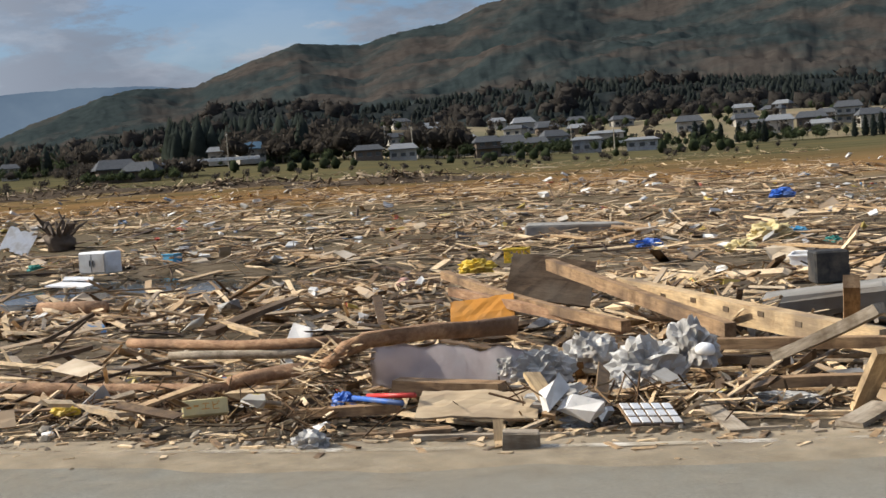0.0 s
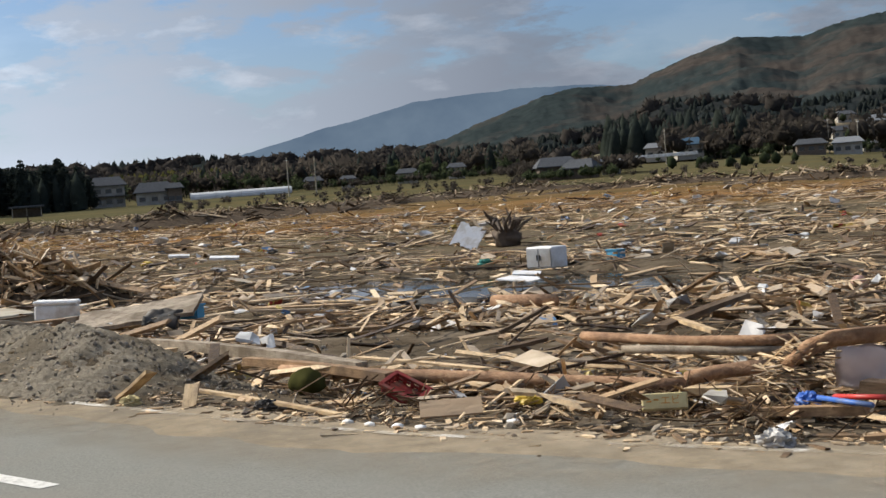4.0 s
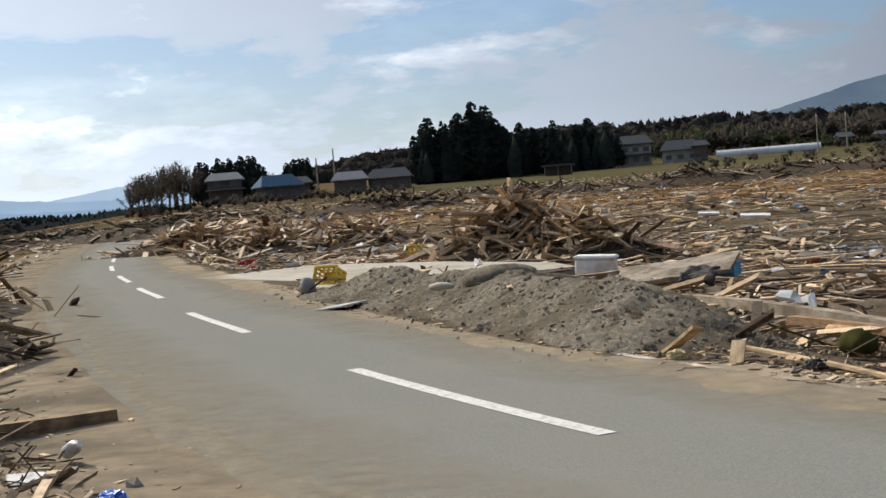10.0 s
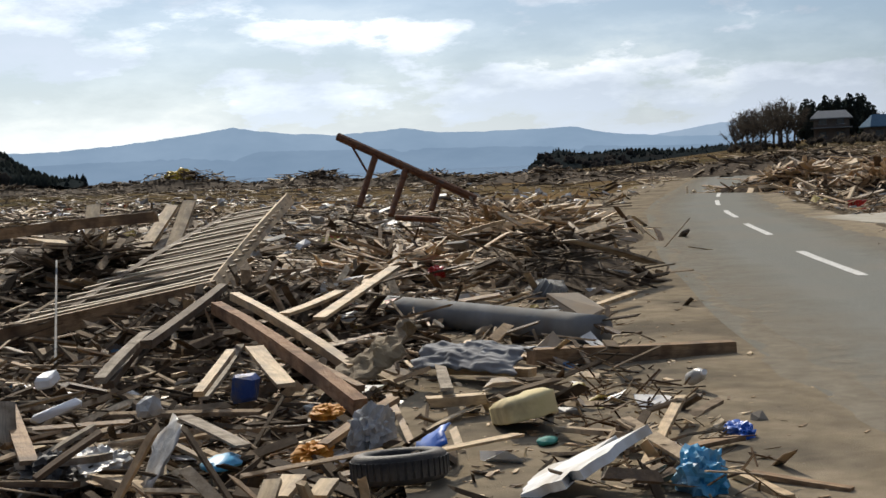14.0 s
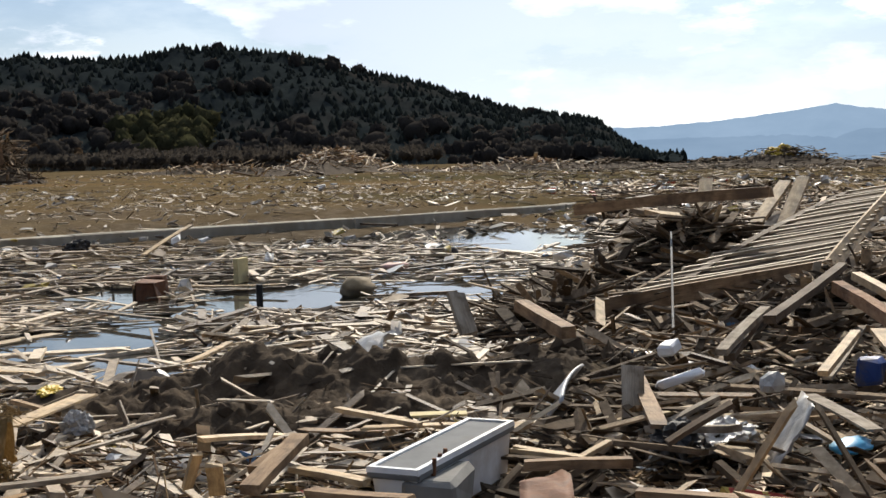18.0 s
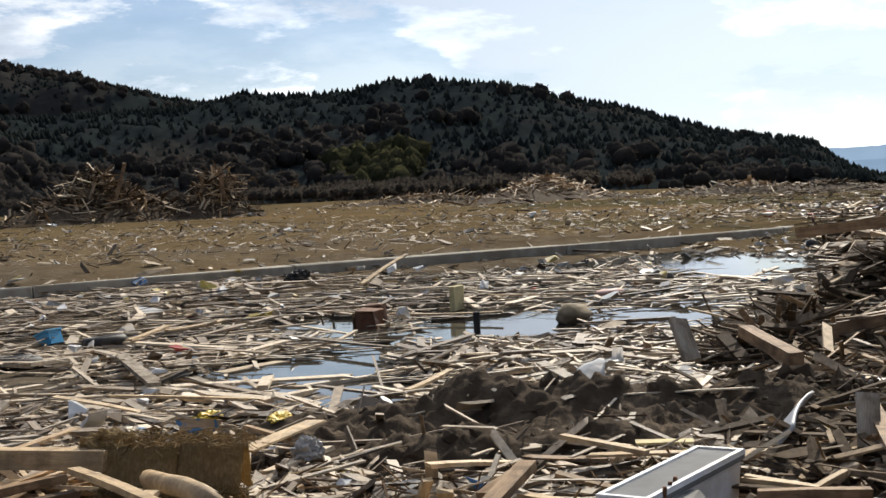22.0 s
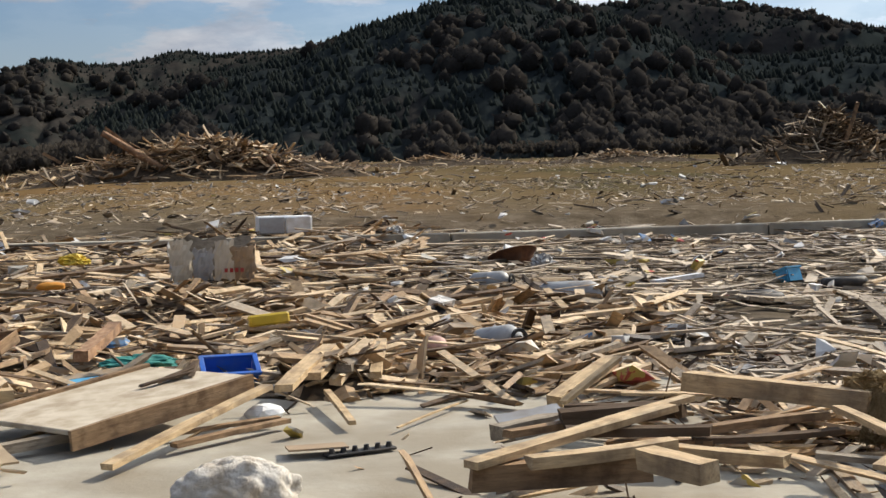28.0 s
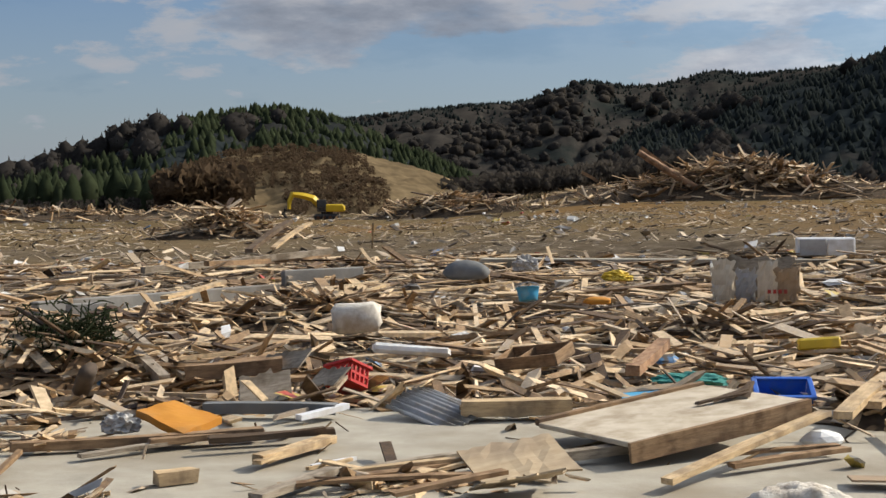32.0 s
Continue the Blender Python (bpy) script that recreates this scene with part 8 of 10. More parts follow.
ring = [[bm.verts.new((sx * (0.668 - e), sy * (0.166 - e), zz)) for sx, sy in ((-1, -1), (1, -1), (1, 1), (-1, 1))] for zz, e in ((0.17, 0.0), (0.205, 0.004), (0.205, 0.035), (0.187, 0.037))]
for lo, hi in ((0, 1), (1, 2), (2, 3)):
    for i in range(4):
        bm.faces.new((ring[lo][i], ring[lo][(i + 1) % 4], ring[hi][(i + 1) % 4], ring[hi][i]))
part("rim_edge", bm, M_WHITE, tub, "white raised rim edge")
part("lining", bm_box(1.265, 0.26, 0.008, 0.002, (0, 0, 0.189)), M_GREYP, tub, "grey recessed lining")
blk = thing("concrete_block", pose(*(-5.35, -6.01, -0.15), 0, 0, 35), "mud-splashed concrete block with rusty anchor bolts", "concrete block")
part("block", bm_box(0.5, 0.3, 0.22, 0.03, (0, 0, 0.05), jitter=0.01, seed=3), M_CONCD, blk)
for k in range(3):
    part("bolt", bm_tube([(-0.15 + 0.13 * k, 0.0, 0.14), (-0.15 + 0.13 * k, 0.01, 0.25)], [0.014, 0.012], 8), M_STEEL, blk)
sheet((-5.20, -5.06, 0.05), 0.62, 0.26, 0.01, M_STEEL, "rusty red-brown steel sheet", "steel_sheet", "steel sheet", 8, 4, 45, crumple=0.03)
lump((-6.85, -5.59, -0.10), 0.5, 0.3, 0.26, M_BLACK, "black plastic sack in wet mud", "plastic_sack", "sack", 30, 0.4)
lump((-7.20, -5.51, -0.10), 0.5, 0.3, 0.22, M_BAG, "muddy white plastic sack in wet mud", "plastic_sack", "sack", 10, 0.4)
sheet((-7.07, -4.96, 0.10), 0.55, 0.42, 0.006, M_BAG, "clear plastic sheet standing in debris", "plastic_sheet", "plastic sheet", 60, 0, 40, crumple=0.05)
sheet((-7.59, -7.20, 0.00), 1.1, 0.28, 0.02, M_GREYS, "bent grey metal trough in the mud", "metal_trough", "metal trough", 50, 4, 35, bend=0.04)
lump((-7.10, -8.46, -0.15), 0.5, 0.3, 0.12, M_GREYP, "grey flat stone-like float", "float", "float", 30, 0.15)
sheet((-7.94, -9.89, 0.00), 1.0, 0.5, 0.008, M_BAG, "glossy torn plastic sheet over boards", "plastic_sheet", "plastic sheet", 25, 20, 30, crumple=0.12)
lump((-7.26, -4.69, 0.00), 0.4, 0.2, 0.08, M_SKYB, "light blue plastic scrap", "plastic_scrap", "plastic scrap", 10, 0.3)
lump((-7.56, -4.26, 0.00), 0.36, 0.2, 0.12, M_ORANGE, "ochre rag among boards", "rag", "cloth", 10, 0.4)
crossbeams((
    ((-6.06, -7.53, -0.05), (-6.45, -7.01, -0.02), 0.16, 0.03, M_PALE, "pale flecked board on mud"),
    ((-6.69, -8.71, -0.10), (-6.62, -7.77, -0.10), 0.10, 0.04, M_PALE, PL),
    ((-6.58, -7.65, -0.05), (-6.87, -7.40, -0.05), 0.22, 0.03, M_CREAM, "cream board piece"),
    ((-4.30, -6.25, 0.05), (-4.98, -6.74, 0.15), 0.16, 0.1, M_BROWN, "reddish brown timber stump"),
    ((-4.24, -6.73, 0.00), (-4.22, -6.59, 0.20), 0.09, 0.05, M_PALE, "pale offcut standing in debris"),
    ((-4.27, -6.49, 0.00), (-4.12, -6.28, 0.20), 0.13, 0.05, M_PALE, "pale offcut standing in debris"),
    ((-4.83, -6.61, 0.02), (-4.94, -6.11, 0.00), 0.12, 0.06, M_PALE, PL),
    ((-6.20, -6.30, -0.05), (-6.30, -5.82, -0.05), 0.07, 0.05, M_PALE, "pale lath"),
    ((-6.32, -5.85, -0.05), (-6.57, -5.86, 0.00), 0.07, 0.05, M_PALE, "pale lath"),
    ((-5.71, -5.72, 0.02), (-6.15, -5.34, 0.02), 0.12, 0.1, M_BROWN, "brown half-round timber"),
    ((-5.49, -4.74, 0.06), (-5.87, -3.89, 0.06), 0.13, 0.09, M_BROWN, "long weathered brown timber"),
    ((-4.57, -5.32, 0.10), (-4.40, -5.87, 0.08), 0.14, 0.08, M_BROWN, "long brown timber"),
    ((-6.23, -3.79, 0.05), (-6.42, -3.84, 0.15), 0.14, 0.05, M_PALE, "short pale offcut"),
    ((-6.46, -3.66, 0.05), (-6.42, -3.68, 0.15), 0.12, 0.05, M_PALE, "short pale offcut"),
    ((-4.27, -8.91, 0.05), (-5.40, -9.97, 0.00), 0.24, 0.03, M_PALE, "pale ribbed board by the straw mat"),
    ((-6.88, -15.71, -0.30), (-6.57, -12.60, -0.30), 0.18, 0.06, M_GREYW, "long wet plank afloat"),
    ((-6.92, -18.05, -0.20), (-6.10, -14.91, -0.20), 0.2, 0.12, M_GREYW, "short grey timber afloat"),
    ((-7.33, -15.93, -0.30), (-8.37, -16.33, -0.30), 0.35, 0.03, M_PLY, "flat board afloat"),
    ((-10.02, -19.35, -0.30), (-10.08, -16.54, -0.30), 0.14, 0.06, M_GREYW, PL),
    ((-16.43, -28.09, -0.20), (-18.40, -29.25, 0.35), 0.2, 0.06, M_PALE, "pale plank tilted up on the canal wall"),
    ((-12.99, -21.28, -0.30), (-14.25, -19.70, -0.30), 0.16, 0.06, M_PALE, "long pale plank afloat"),
    ((-16.53, -23.30, -0.30), (-17.85, -21.49, -0.30), 0.14, 0.05, M_PALE, "long pale plank afloat"),
    ((-7.15, -11.46, -0.10), (-8.28, -12.42, -0.10), 0.12, 0.05, M_PALE, PL),
    ((-29.51, -40.59, -0.20), (-28.51, -33.65, -0.20), 0.2, 0.12, M_DARK, "dark timber against the canal wall"),
    ((-5.03, -21.67, -0.25), (-5.91, -22.18, -0.20), 0.2, 0.12, M_WHITE, "white painted timber afloat"),
    ((-8.00, -20.61, -0.25), (-9.15, -21.89, -0.20), 0.18, 0.06, M_PALE, "pale plank afloat"),
    ((-9.03, -21.62, -0.25), (-10.15, -21.88, -0.20), 0.26, 0.06, M_PALE, "pale plank afloat"),
    ((-6.85, -17.92, -0.20), (-6.01, -14.72, -0.20), 0.2, 0.1, M_GREYW, "grey timber afloat"),
    ((-1.64, -9.98, -0.00), (-2.06, -10.14, 0.27), 0.12, 0.05, M_PALE, "splintered pale plank at the floor's edge"),
))
wd = thing("driftwood", None, "pale barkless driftwood trunk on the canal wall", "driftwood")
part("trunk", bm_tube([(-13.61, -35.54, -0.39), (-14.31, -35.48, -0.14), (-14.95, -35.43, 0.01)], [0.2, 0.24, 0.18], 8, 3, 0.2), M_PALE, wd)
part("branch", bm_tube([(-14.31, -35.48, -0.14), (-14.52, -34.63, -0.15)], [0.12, 0.08], 7, 4, 0.2), M_PALE, wd)
crate((-7.48, -22.57, -0.40), 0.34, 0.26, 0.24, M_SKYB, "bright blue plastic box afloat", rx=20, rz=30, slots=False)
for px_ in ((-5.94, -19.33, -0.40), (-7.12, -24.53, -0.40), (-5.96, -19.69, -0.40), (-7.94, -21.45, -0.40)):
    o_ = part("scrap_tyre", bm_tube([(0.27 * math.cos(v), 0.27 * math.sin(v), 0.09) for v in np.linspace(0, 2 * math.pi, 25)], [0.085] * 25, 10), M_BLACK, smooth=True, m=pose(*px_, 4, 3, 0))
    tagged(o_, "black tyre half sunk among floating boards", "tyre", "tyres in the flood water")
ch = thing("broken_cabinet", pose(*(-12.24, -20.71, -0.44), 0, 5, 40), "broken reddish brown wooden cabinet in the water", "cabinet")
ch.scale = (0.8, 0.8, 0.75)
part("carcass", bm_box(0.6, 0.45, 0.42, 0.02, (0, 0, 0.2), jitter=0.04, seed=5), M_STEEL, ch)
part("back", bm_box(0.3, 0.4, 0.5, 0.02, (-0.42, 0, 0.2), jitter=0.02, seed=6), M_STEEL, ch)
part("door", bm_box(0.3, 0.03, 0.36, 0.01, (0.16, -0.25, 0.2)), M_BROWN, ch)
tagged(part("yellow_board", bm_box(0.52, 0.1, 0.46, 0.01), M_CREAM, m=pose(*(-14.91, -22.04, -0.20), 0, 0, 35)), "ochre yellow board standing in the water", "board")
tagged(part("mooring_post", bm_tube([(0, 0, 0), (0, 0, 0.42)], [0.05, 0.05], 10), M_BLACK, m=pose(*(-12.16, -17.48, -0.46))), "short black post in the water", "post")
lump((-14.52, -18.16, -0.44), 0.8, 0.5, 0.4, M_CLOTH, "grey netted bale half under water", "net_bale", "bale", 30, 0.3)
for px_, d_, m_ in (((-21.80, -23.84, -0.44), 0.3, M_BLACK), ((-8.12, -12.15, -0.30), 0.2, M_BLACK), ((-32.09, -28.82, -0.30), 0.36, M_BLACK), ((-1.90, -23.45, -0.30), 0.3, M_BLACK), ((-1.34, -16.79, -0.20), 0.25, M_BLACK)):
    lump(px_, d_, d_, d_, m_, "round dark fishing float among boards", "fishing_float", "float", 0, 0.03)
lump((-16.75, -31.70, -0.30), 0.7, 0.4, 0.4, M_BLACK, "black plastic tangle by the canal wall", "plastic_tangle", "plastic scrap", 0, 0.5)
lump((-18.15, -21.52, -0.40), 0.7, 0.3, 0.2, M_PINK, "pinkish foam piece afloat", "foam_piece", "foam", 0, 0.3)
for px_ in ((-5.23, -11.59, -0.15), (-5.61, -11.01, -0.15)):
    lump(px_, 0.3, 0.18, 0.1, M_YEL, "bright yellow plastic scrap on floating boards", "plastic_scrap", "plastic scrap", 40, 0.5)
lump((-4.85, -9.09, -0.10), 0.22, 0.16, 0.18, M_BAG, "torn white plastic cup", "plastic_scrap", "plastic scrap", 0, 0.5)
lump((-5.67, -9.47, -0.20), 0.12, 0.1, 0.08, M_YEL, "small yellow scrap on mud", "plastic_scrap", "plastic scrap", 0, 0.3, 2)
lump((-5.73, -9.30, -0.20), 0.34, 0.2, 0.1, M_BAG, "crumpled white plastic on mud", "plastic_scrap", "plastic scrap", 0, 0.6)
# the straw mat on its beam
beam((-2.37, -9.49, 0.20), (-3.21, -8.50, 0.20), 0.12, 0.12, M_PALE, "thick squared timber under a straw mat")
mat_ = thing("straw_mat", None, "golden woven straw mats hung over a timber", "straw mat")
for k, (a, b) in enumerate((((-3.24, -8.57, 0.27), (-3.58, -8.28, 0.26)), ((-3.60, -8.29, 0.27), (-3.89, -8.05, 0.25)))):
    bm = bm_sheet((Vector(b) - Vector(a)).length * 1.02, 1.0, 0.02, 0.0, 0.03, 18, 22, 5 + k, 0.1)
    for v in bm.verts:
        w = v.co.y / 0.5
        v.co.z += -0.27 * sstep(0.12, 0.9, abs(w)) * abs(w) ** 0.6
        v.co.y *= 0.36 if abs(w) > 0.2 else 0.5
    part("mat", bm, M_STRAW, mat_, smooth=True, m=along(a, b))
lump((-3.27, -8.66, 0.22), 0.3, 0.22, 0.16, M_STRAW, "loose bundle of straw on a timber end", "straw_tuft", "straw", 0, 0.5)
rng = rs(91)
e0, e1 = np.array((-3.23, -8.61, 0.25)), np.array((-3.91, -8.08, 0.23))
n_ = 420
k_ = rng.uniform(0, 1, n_)
pp = e0 + (e1 - e0) * k_[:, None] + rng.normal(0, 1, (n_, 3)) * np.array([0.09, 0.09, 0.025]) + np.array([0, 0, 0.05])
v_, f_ = plank_arrays(rng, pp[:, 0], pp[:, 1], pp[:, 2], rng.uniform(0.05, 0.14, n_), np.full(n_, 0.005), np.full(n_, 0.004), 0.35)
low_ = e0 + (e1 - e0) * k_[:, None] + rng.normal(0, 1, (n_, 3)) * np.array([0.03, 0.03, 0.03]) + np.array([0.10, 0.14, -0.24])
v2_, f2_ = plank_arrays(rng, low_[:, 0], low_[:, 1], low_[:, 2], rng.uniform(0.06, 0.16, n_), np.full(n_, 0.006), np.full(n_, 0.004), 0.9)
v_, f_ = np.concatenate([v_, v2_]), np.concatenate([f_, f2_ + len(v_)])
stuff("straw_fringe", v_, f_, M_STRAW, "frayed straw ends of the woven mats", "straw")
log([(-3.31, -8.12, 0.12), (-3.28, -7.53, 0.16), (-3.28, -7.22, 0.14), (-3.38, -7.26, 0.05)], 0.06, 0.062, M_PALE, "curved pale tree trunk below the straw mat")
crossbeams((
    ((-1.12, -7.99, 0.12), (-2.25, -8.97, 0.18), 0.12, 0.07, M_PALE, "long pale plank on the stacked boards"),
    ((-2.14, -8.33, 0.10), (-2.96, -8.56, 0.12), 0.12, 0.09, M_BROWN, "thick plank on the stacked boards"),
    ((-2.94, -8.32, 0.20), (-3.00, -6.91, 0.15), 0.11, 0.07, M_PALE, "pale squared timber sloping down"),
    ((-2.71, -7.14, 0.12), (-3.07, -7.47, 0.18), 0.13, 0.05, M_PALE, "wide pale board end"),
    ((-1.08, -8.65, 0.06), (-1.49, -8.90, 0.06), 0.12, 0.08, M_BROWN, "short grey-brown timber"),
    ((-1.56, -9.33, 0.06), (-2.19, -8.87, 0.12), 0.14, 0.16, M_DARK, "dark wet timber on the floor's edge"),
    ((-1.60, -8.34, 0.04), (-2.17, -8.14, 0.06), 0.12, 0.08, M_BROWN, "brown timber on the floor's edge"),
    ((-1.79, -7.79, 0.12), (-2.32, -7.37, 0.12), 0.14, 0.12, M_PALE, "pale square timber with a mortise"),
    ((-2.05, -8.16, 0.08), (-2.92, -8.18, 0.10), 0.12, 0.06, M_DARK, PL),
    ((-3.57, -7.51, 0.00), (-4.15, -7.37, 0.00), 0.12, 0.05, M_GREYW, PL),
    ((-2.58, -7.68, 0.08), (-3.13, -7.43, 0.06), 0.12, 0.06, M_GREYW, PL),
    ((-2.03, -9.96, 0.05), (-2.47, -9.87, 0.05), 0.1, 0.04, M_PALE, PL),
))
beam((-0.76, -7.69, 0.03), (-1.69, -7.69, 0.05), 0.12, 0.14, M_BROWN, "heavy brown timber at the edge of the stacked boards")
beam((-0.76, -7.58, 0.12), (-2.03, -8.56, 0.20), 0.11, 0.04, M_PALE, "long pale plank on the stacked boards")
beam((-1.04, -7.49, 0.14), (-1.83, -7.71, 0.16), 0.10, 0.06, M_PALE, "pale timber on the stacked boards")
beam((-1.57, -7.22, 0.20), (-1.78, -6.84, 0.20), 0.13, 0.10, M_PALE, "thick pale timber end on the stack")
beam((-1.04, -8.87, 0.02), (-1.46, -9.12, 0.04), 0.12, 0.10, M_GREYW, "mud-splashed squared timber by the stack")
beam((-1.60, -10.14, -0.02), (-2.19, -11.03, 0.12), 0.12, 0.08, M_PALE, "splintered pale log end on the floor's edge")
beam((-1.43, -8.84, 0.10), (-2.05, -8.80, 0.14), 0.14, 0.10, M_DARK, "dark wet timber in the stack")
beam((-1.38, -8.36, 0.12), (-2.15, -8.13, 0.14), 0.10, 0.05, M_DARK, "dark board in the stack")
sheet((-1.3, -9.05, 0.05), 0.42, 0.3, 0.02, M_GREYS, "pale grey panel leaning on the stacked boards", "wall_panel", "panel", -18, 6, 12, smooth=False, ragged=0.15)
bowl = barrel((-3.54, -26.30, -0.35), 0.45, 0.3, M_STEEL, "brown wooden bowl-like tub afloat", "wooden_tub", "tub", 20, 10, 0, 0.6)
lump((-3.93, -25.61, -0.30), 0.42, 0.35, 0.32, M_BAG, "white plastic sack beside a tub", "plastic_sack", "sack", 0, 0.4)


def gas_cylinder(at, yaw, tilt, length, label):
    c = thing("gas_cylinder", pose(*at, 0, 90 - tilt, yaw), label, "gas cylinder", "grey cylinders in the debris")
    r = length * 0.24
    prof_ = [(0, 0), (0.7, 0.03), (1, 0.12), (1, 0.82), (0.75, 0.94), (0.3, 1.0)]
    part("shell", bm_tube([(0, 0, z * length) for _, z in prof_], [max(k * r, 0.01) for k, _ in prof_], 18), M_CYL, c, smooth=True)
    v = part("valve", bm_tube([(0, 0, length), (0, 0, length + 0.07)], [0.025, 0.025], 8), M_BLACK, c)
    part("collar", bm_tube([(r * 0.55 * math.cos(q), r * 0.55 * math.sin(q), length + 0.05) for q in np.linspace(0, 6.28, 15)], [0.02] * 15, 6), M_BLACK, v)
    return c


gas_cylinder((-1.54, -14.34, -0.15), 120, 10, 0.62, "grey steel gas cylinder lying among planks")
gas_cylinder((-2.31, -22.44, -0.25), 150, 5, 0.65, "grey steel gas cylinder lying among planks")
gas_cylinder((-2.44, -14.19, -0.20), 170, 4, 0.5, "dark blue-grey gas cylinder lying among planks")
gas_cylinder((-2.96, -19.78, -0.25), 165, 2, 0.9, "long grey cylinder lying flat")
lump((-1.05, -13.58, -0.15), 0.26, 0.26, 0.24, M_PINK, "faded pink round float", "fishing_float", "float", 0, 0.06)

# ---- things: the concrete floor and the work site ----
door = thing("door_panel", None, "cream wooden door panel tilted on a timber frame", "door panel")
pa, pb, pc, pd = Vector((2.11, -10.07, 0.02)), Vector((1.10, -11.17, 0.22)), Vector((0.65, -10.12, 0.16)), Vector((1.69, -9.18, 0.05))
mid = (pa + pb + pc + pd) / 4
ux = ((pb - pa) + (pc - pd)).normalized()
uy = ((pa - pd) + (pb - pc))
uy = (uy - ux * uy.dot(ux)).normalized()
md = Matrix((ux, uy, ux.cross(uy))).transposed().to_4x4()
md.translation = mid
door.matrix_basis = md
lx, ly = ((pb - pa).length + (pc - pd).length) / 2, ((pa - pd).length + (pb - pc).length) / 2
part("panel", bm_box(lx, ly, 0.035, 0.006), M_DOOR, door)
part("edge_rail", bm_box(lx, 0.05, 0.05, 0.006, (0, ly / 2 + 0.02, 0.02)), M_BROWN, door)
part("edge_rail", bm_plank(lx * 1.02, 0.035, 0.13, 9, 0.3), M_BROWN, door, "brown wooden rail along the front edge", m=pose(0, -ly / 2 - 0.02, -0.045))
for k in range(4):
    board(md @ Vector((0.2 + 0.12 * k, -0.05 - 0.03 * k, 0.04)), md @ Vector((0.55 + 0.1 * k, -0.12 + 0.09 * k, 0.05)), 0.05, 0.015, M_DARK, "dark splinter lying on a door panel", "wood_splinter", "splinter", broken=0.8)
crossbeams((
    ((2.20, -9.02, -0.04), (0.70, -10.18, 0.06), 0.14, 0.12, M_GREYW, "long grey timber propping a door panel"),
    ((1.21, -8.59, -0.03), (0.37, -10.36, 0.12), 0.13, 0.07, M_PALE, "long pale plank on the concrete floor"),
    ((3.06, -10.80, -0.02), (2.28, -11.11, 0.00), 0.16, 0.14, M_PALE, "orange-tan notched timber at the floor's edge"),
    ((5.03, -10.49, -0.02), (4.02, -10.67, -0.02), 0.18, 0.16, M_GREYP, "long grey timber at the floor's edge"),
    ((4.19, -10.33, -0.04), (3.95, -10.72, 0.00), 0.12, 0.08, M_WHITE, "white painted timber at the floor's edge"),
    ((3.77, -8.62, -0.04), (3.65, -9.50, -0.02), 0.1, 0.05, M_PALE, "pale plank on the concrete floor"),
    ((3.37, -8.02, -0.04), (2.34, -8.48, -0.02), 0.12, 0.04, M_BROWN, PL),
    ((3.10, -8.45, -0.03), (2.45, -8.88, -0.00), 0.1, 0.04, M_PALE, PL),
    ((2.63, -7.90, -0.03), (2.11, -8.38, 0.03), 0.12, 0.05, M_BROWN, PL),
    ((-0.49, -9.61, -0.06), (-1.04, -10.55, -0.06), 0.03, 0.02, M_PALE, "thin pale stick on the concrete floor"),
    ((0.99, -9.58, -0.05), (0.28, -9.98, -0.03), 0.1, 0.04, M_BROWN, PL),
    ((1.59, -11.21, -0.02), (0.40, -13.62, 0.05), 0.12, 0.06, M_GREYW, PL),
    ((13.92, -28.83, 0.10), (12.84, -33.48, 0.10), 0.24, 0.22, M_BROWN, "long round-edged beam on the foundation"),
    ((14.72, -34.41, 0.20), (15.74, -39.53, 0.72), 0.25, 0.12, M_PALE, "pale plank leaning up at the heap"),
    ((14.69, -32.81, 0.20), (16.29, -39.30, 0.78), 0.3, 0.2, M_DARK, "dark beam leaning up at the heap"),
    ((13.13, -36.71, 0.10), (9.81, -28.50, 0.10), 0.14, 0.06, M_PALE, PL),
    ((13.63, -39.04, 0.00), (11.03, -31.69, 0.90), 0.07, 0.05, M_GREYW, "thin post standing in the debris"),
    ((10.09, -19.52, 0.10), (10.16, -21.71, 0.20), 0.2, 0.1, M_PALE, "pale timber on the foundation"),
    ((8.03, -18.77, 0.00), (7.64, -22.66, 0.10), 0.14, 0.08, M_PALE, PL),
    ((7.25, -21.49, 0.05), (5.93, -24.20, 0.05), 0.14, 0.06, M_PALE, PL),
    ((2.06, -12.82, 0.05), (2.03, -14.67, 0.10), 0.2, 0.18, M_BARK, "short thick log in the offcuts"),
))
crate((0.72, -11.64, -0.05), 0.42, 0.3, 0.18, M_BLUE, "deep blue plastic crate behind the door panel", rx=-20, rz=10, slots=False)
crate((4.42, -11.99, -0.05), 0.30, 0.26, 0.2, M_RED, "bright red plastic crate tipped among boards", rx=25, ry=15, rz=-20)
lump((0.39, -10.20, -0.08), 0.28, 0.2, 0.14, M_STYRO, "white foam block on the concrete floor", "foam_block", "foam block", 20, 0.15, 2, False)
cor = bmesh.new()
ny_ = 72
rows_c = [[cor.verts.new((x, (i / ny_ - 0.5) * 0.54, 0.014 * math.sin(i * math.pi / 4) + 0.07 * (1 - (2 * i / ny_ - 1) ** 2) - 0.03 * (x + 0.34) ** 2)) for i in range(ny_ + 1)] for x in (-0.34, -0.1, 0.12, 0.34)]
for ra, rb in zip(rows_c, rows_c[1:]):
    for i in range(ny_):
        cor.faces.new((ra[i], rb[i], rb[i + 1], ra[i + 1]))
bmesh.ops.solidify(cor, geom=cor.faces[:], thickness=0.004)
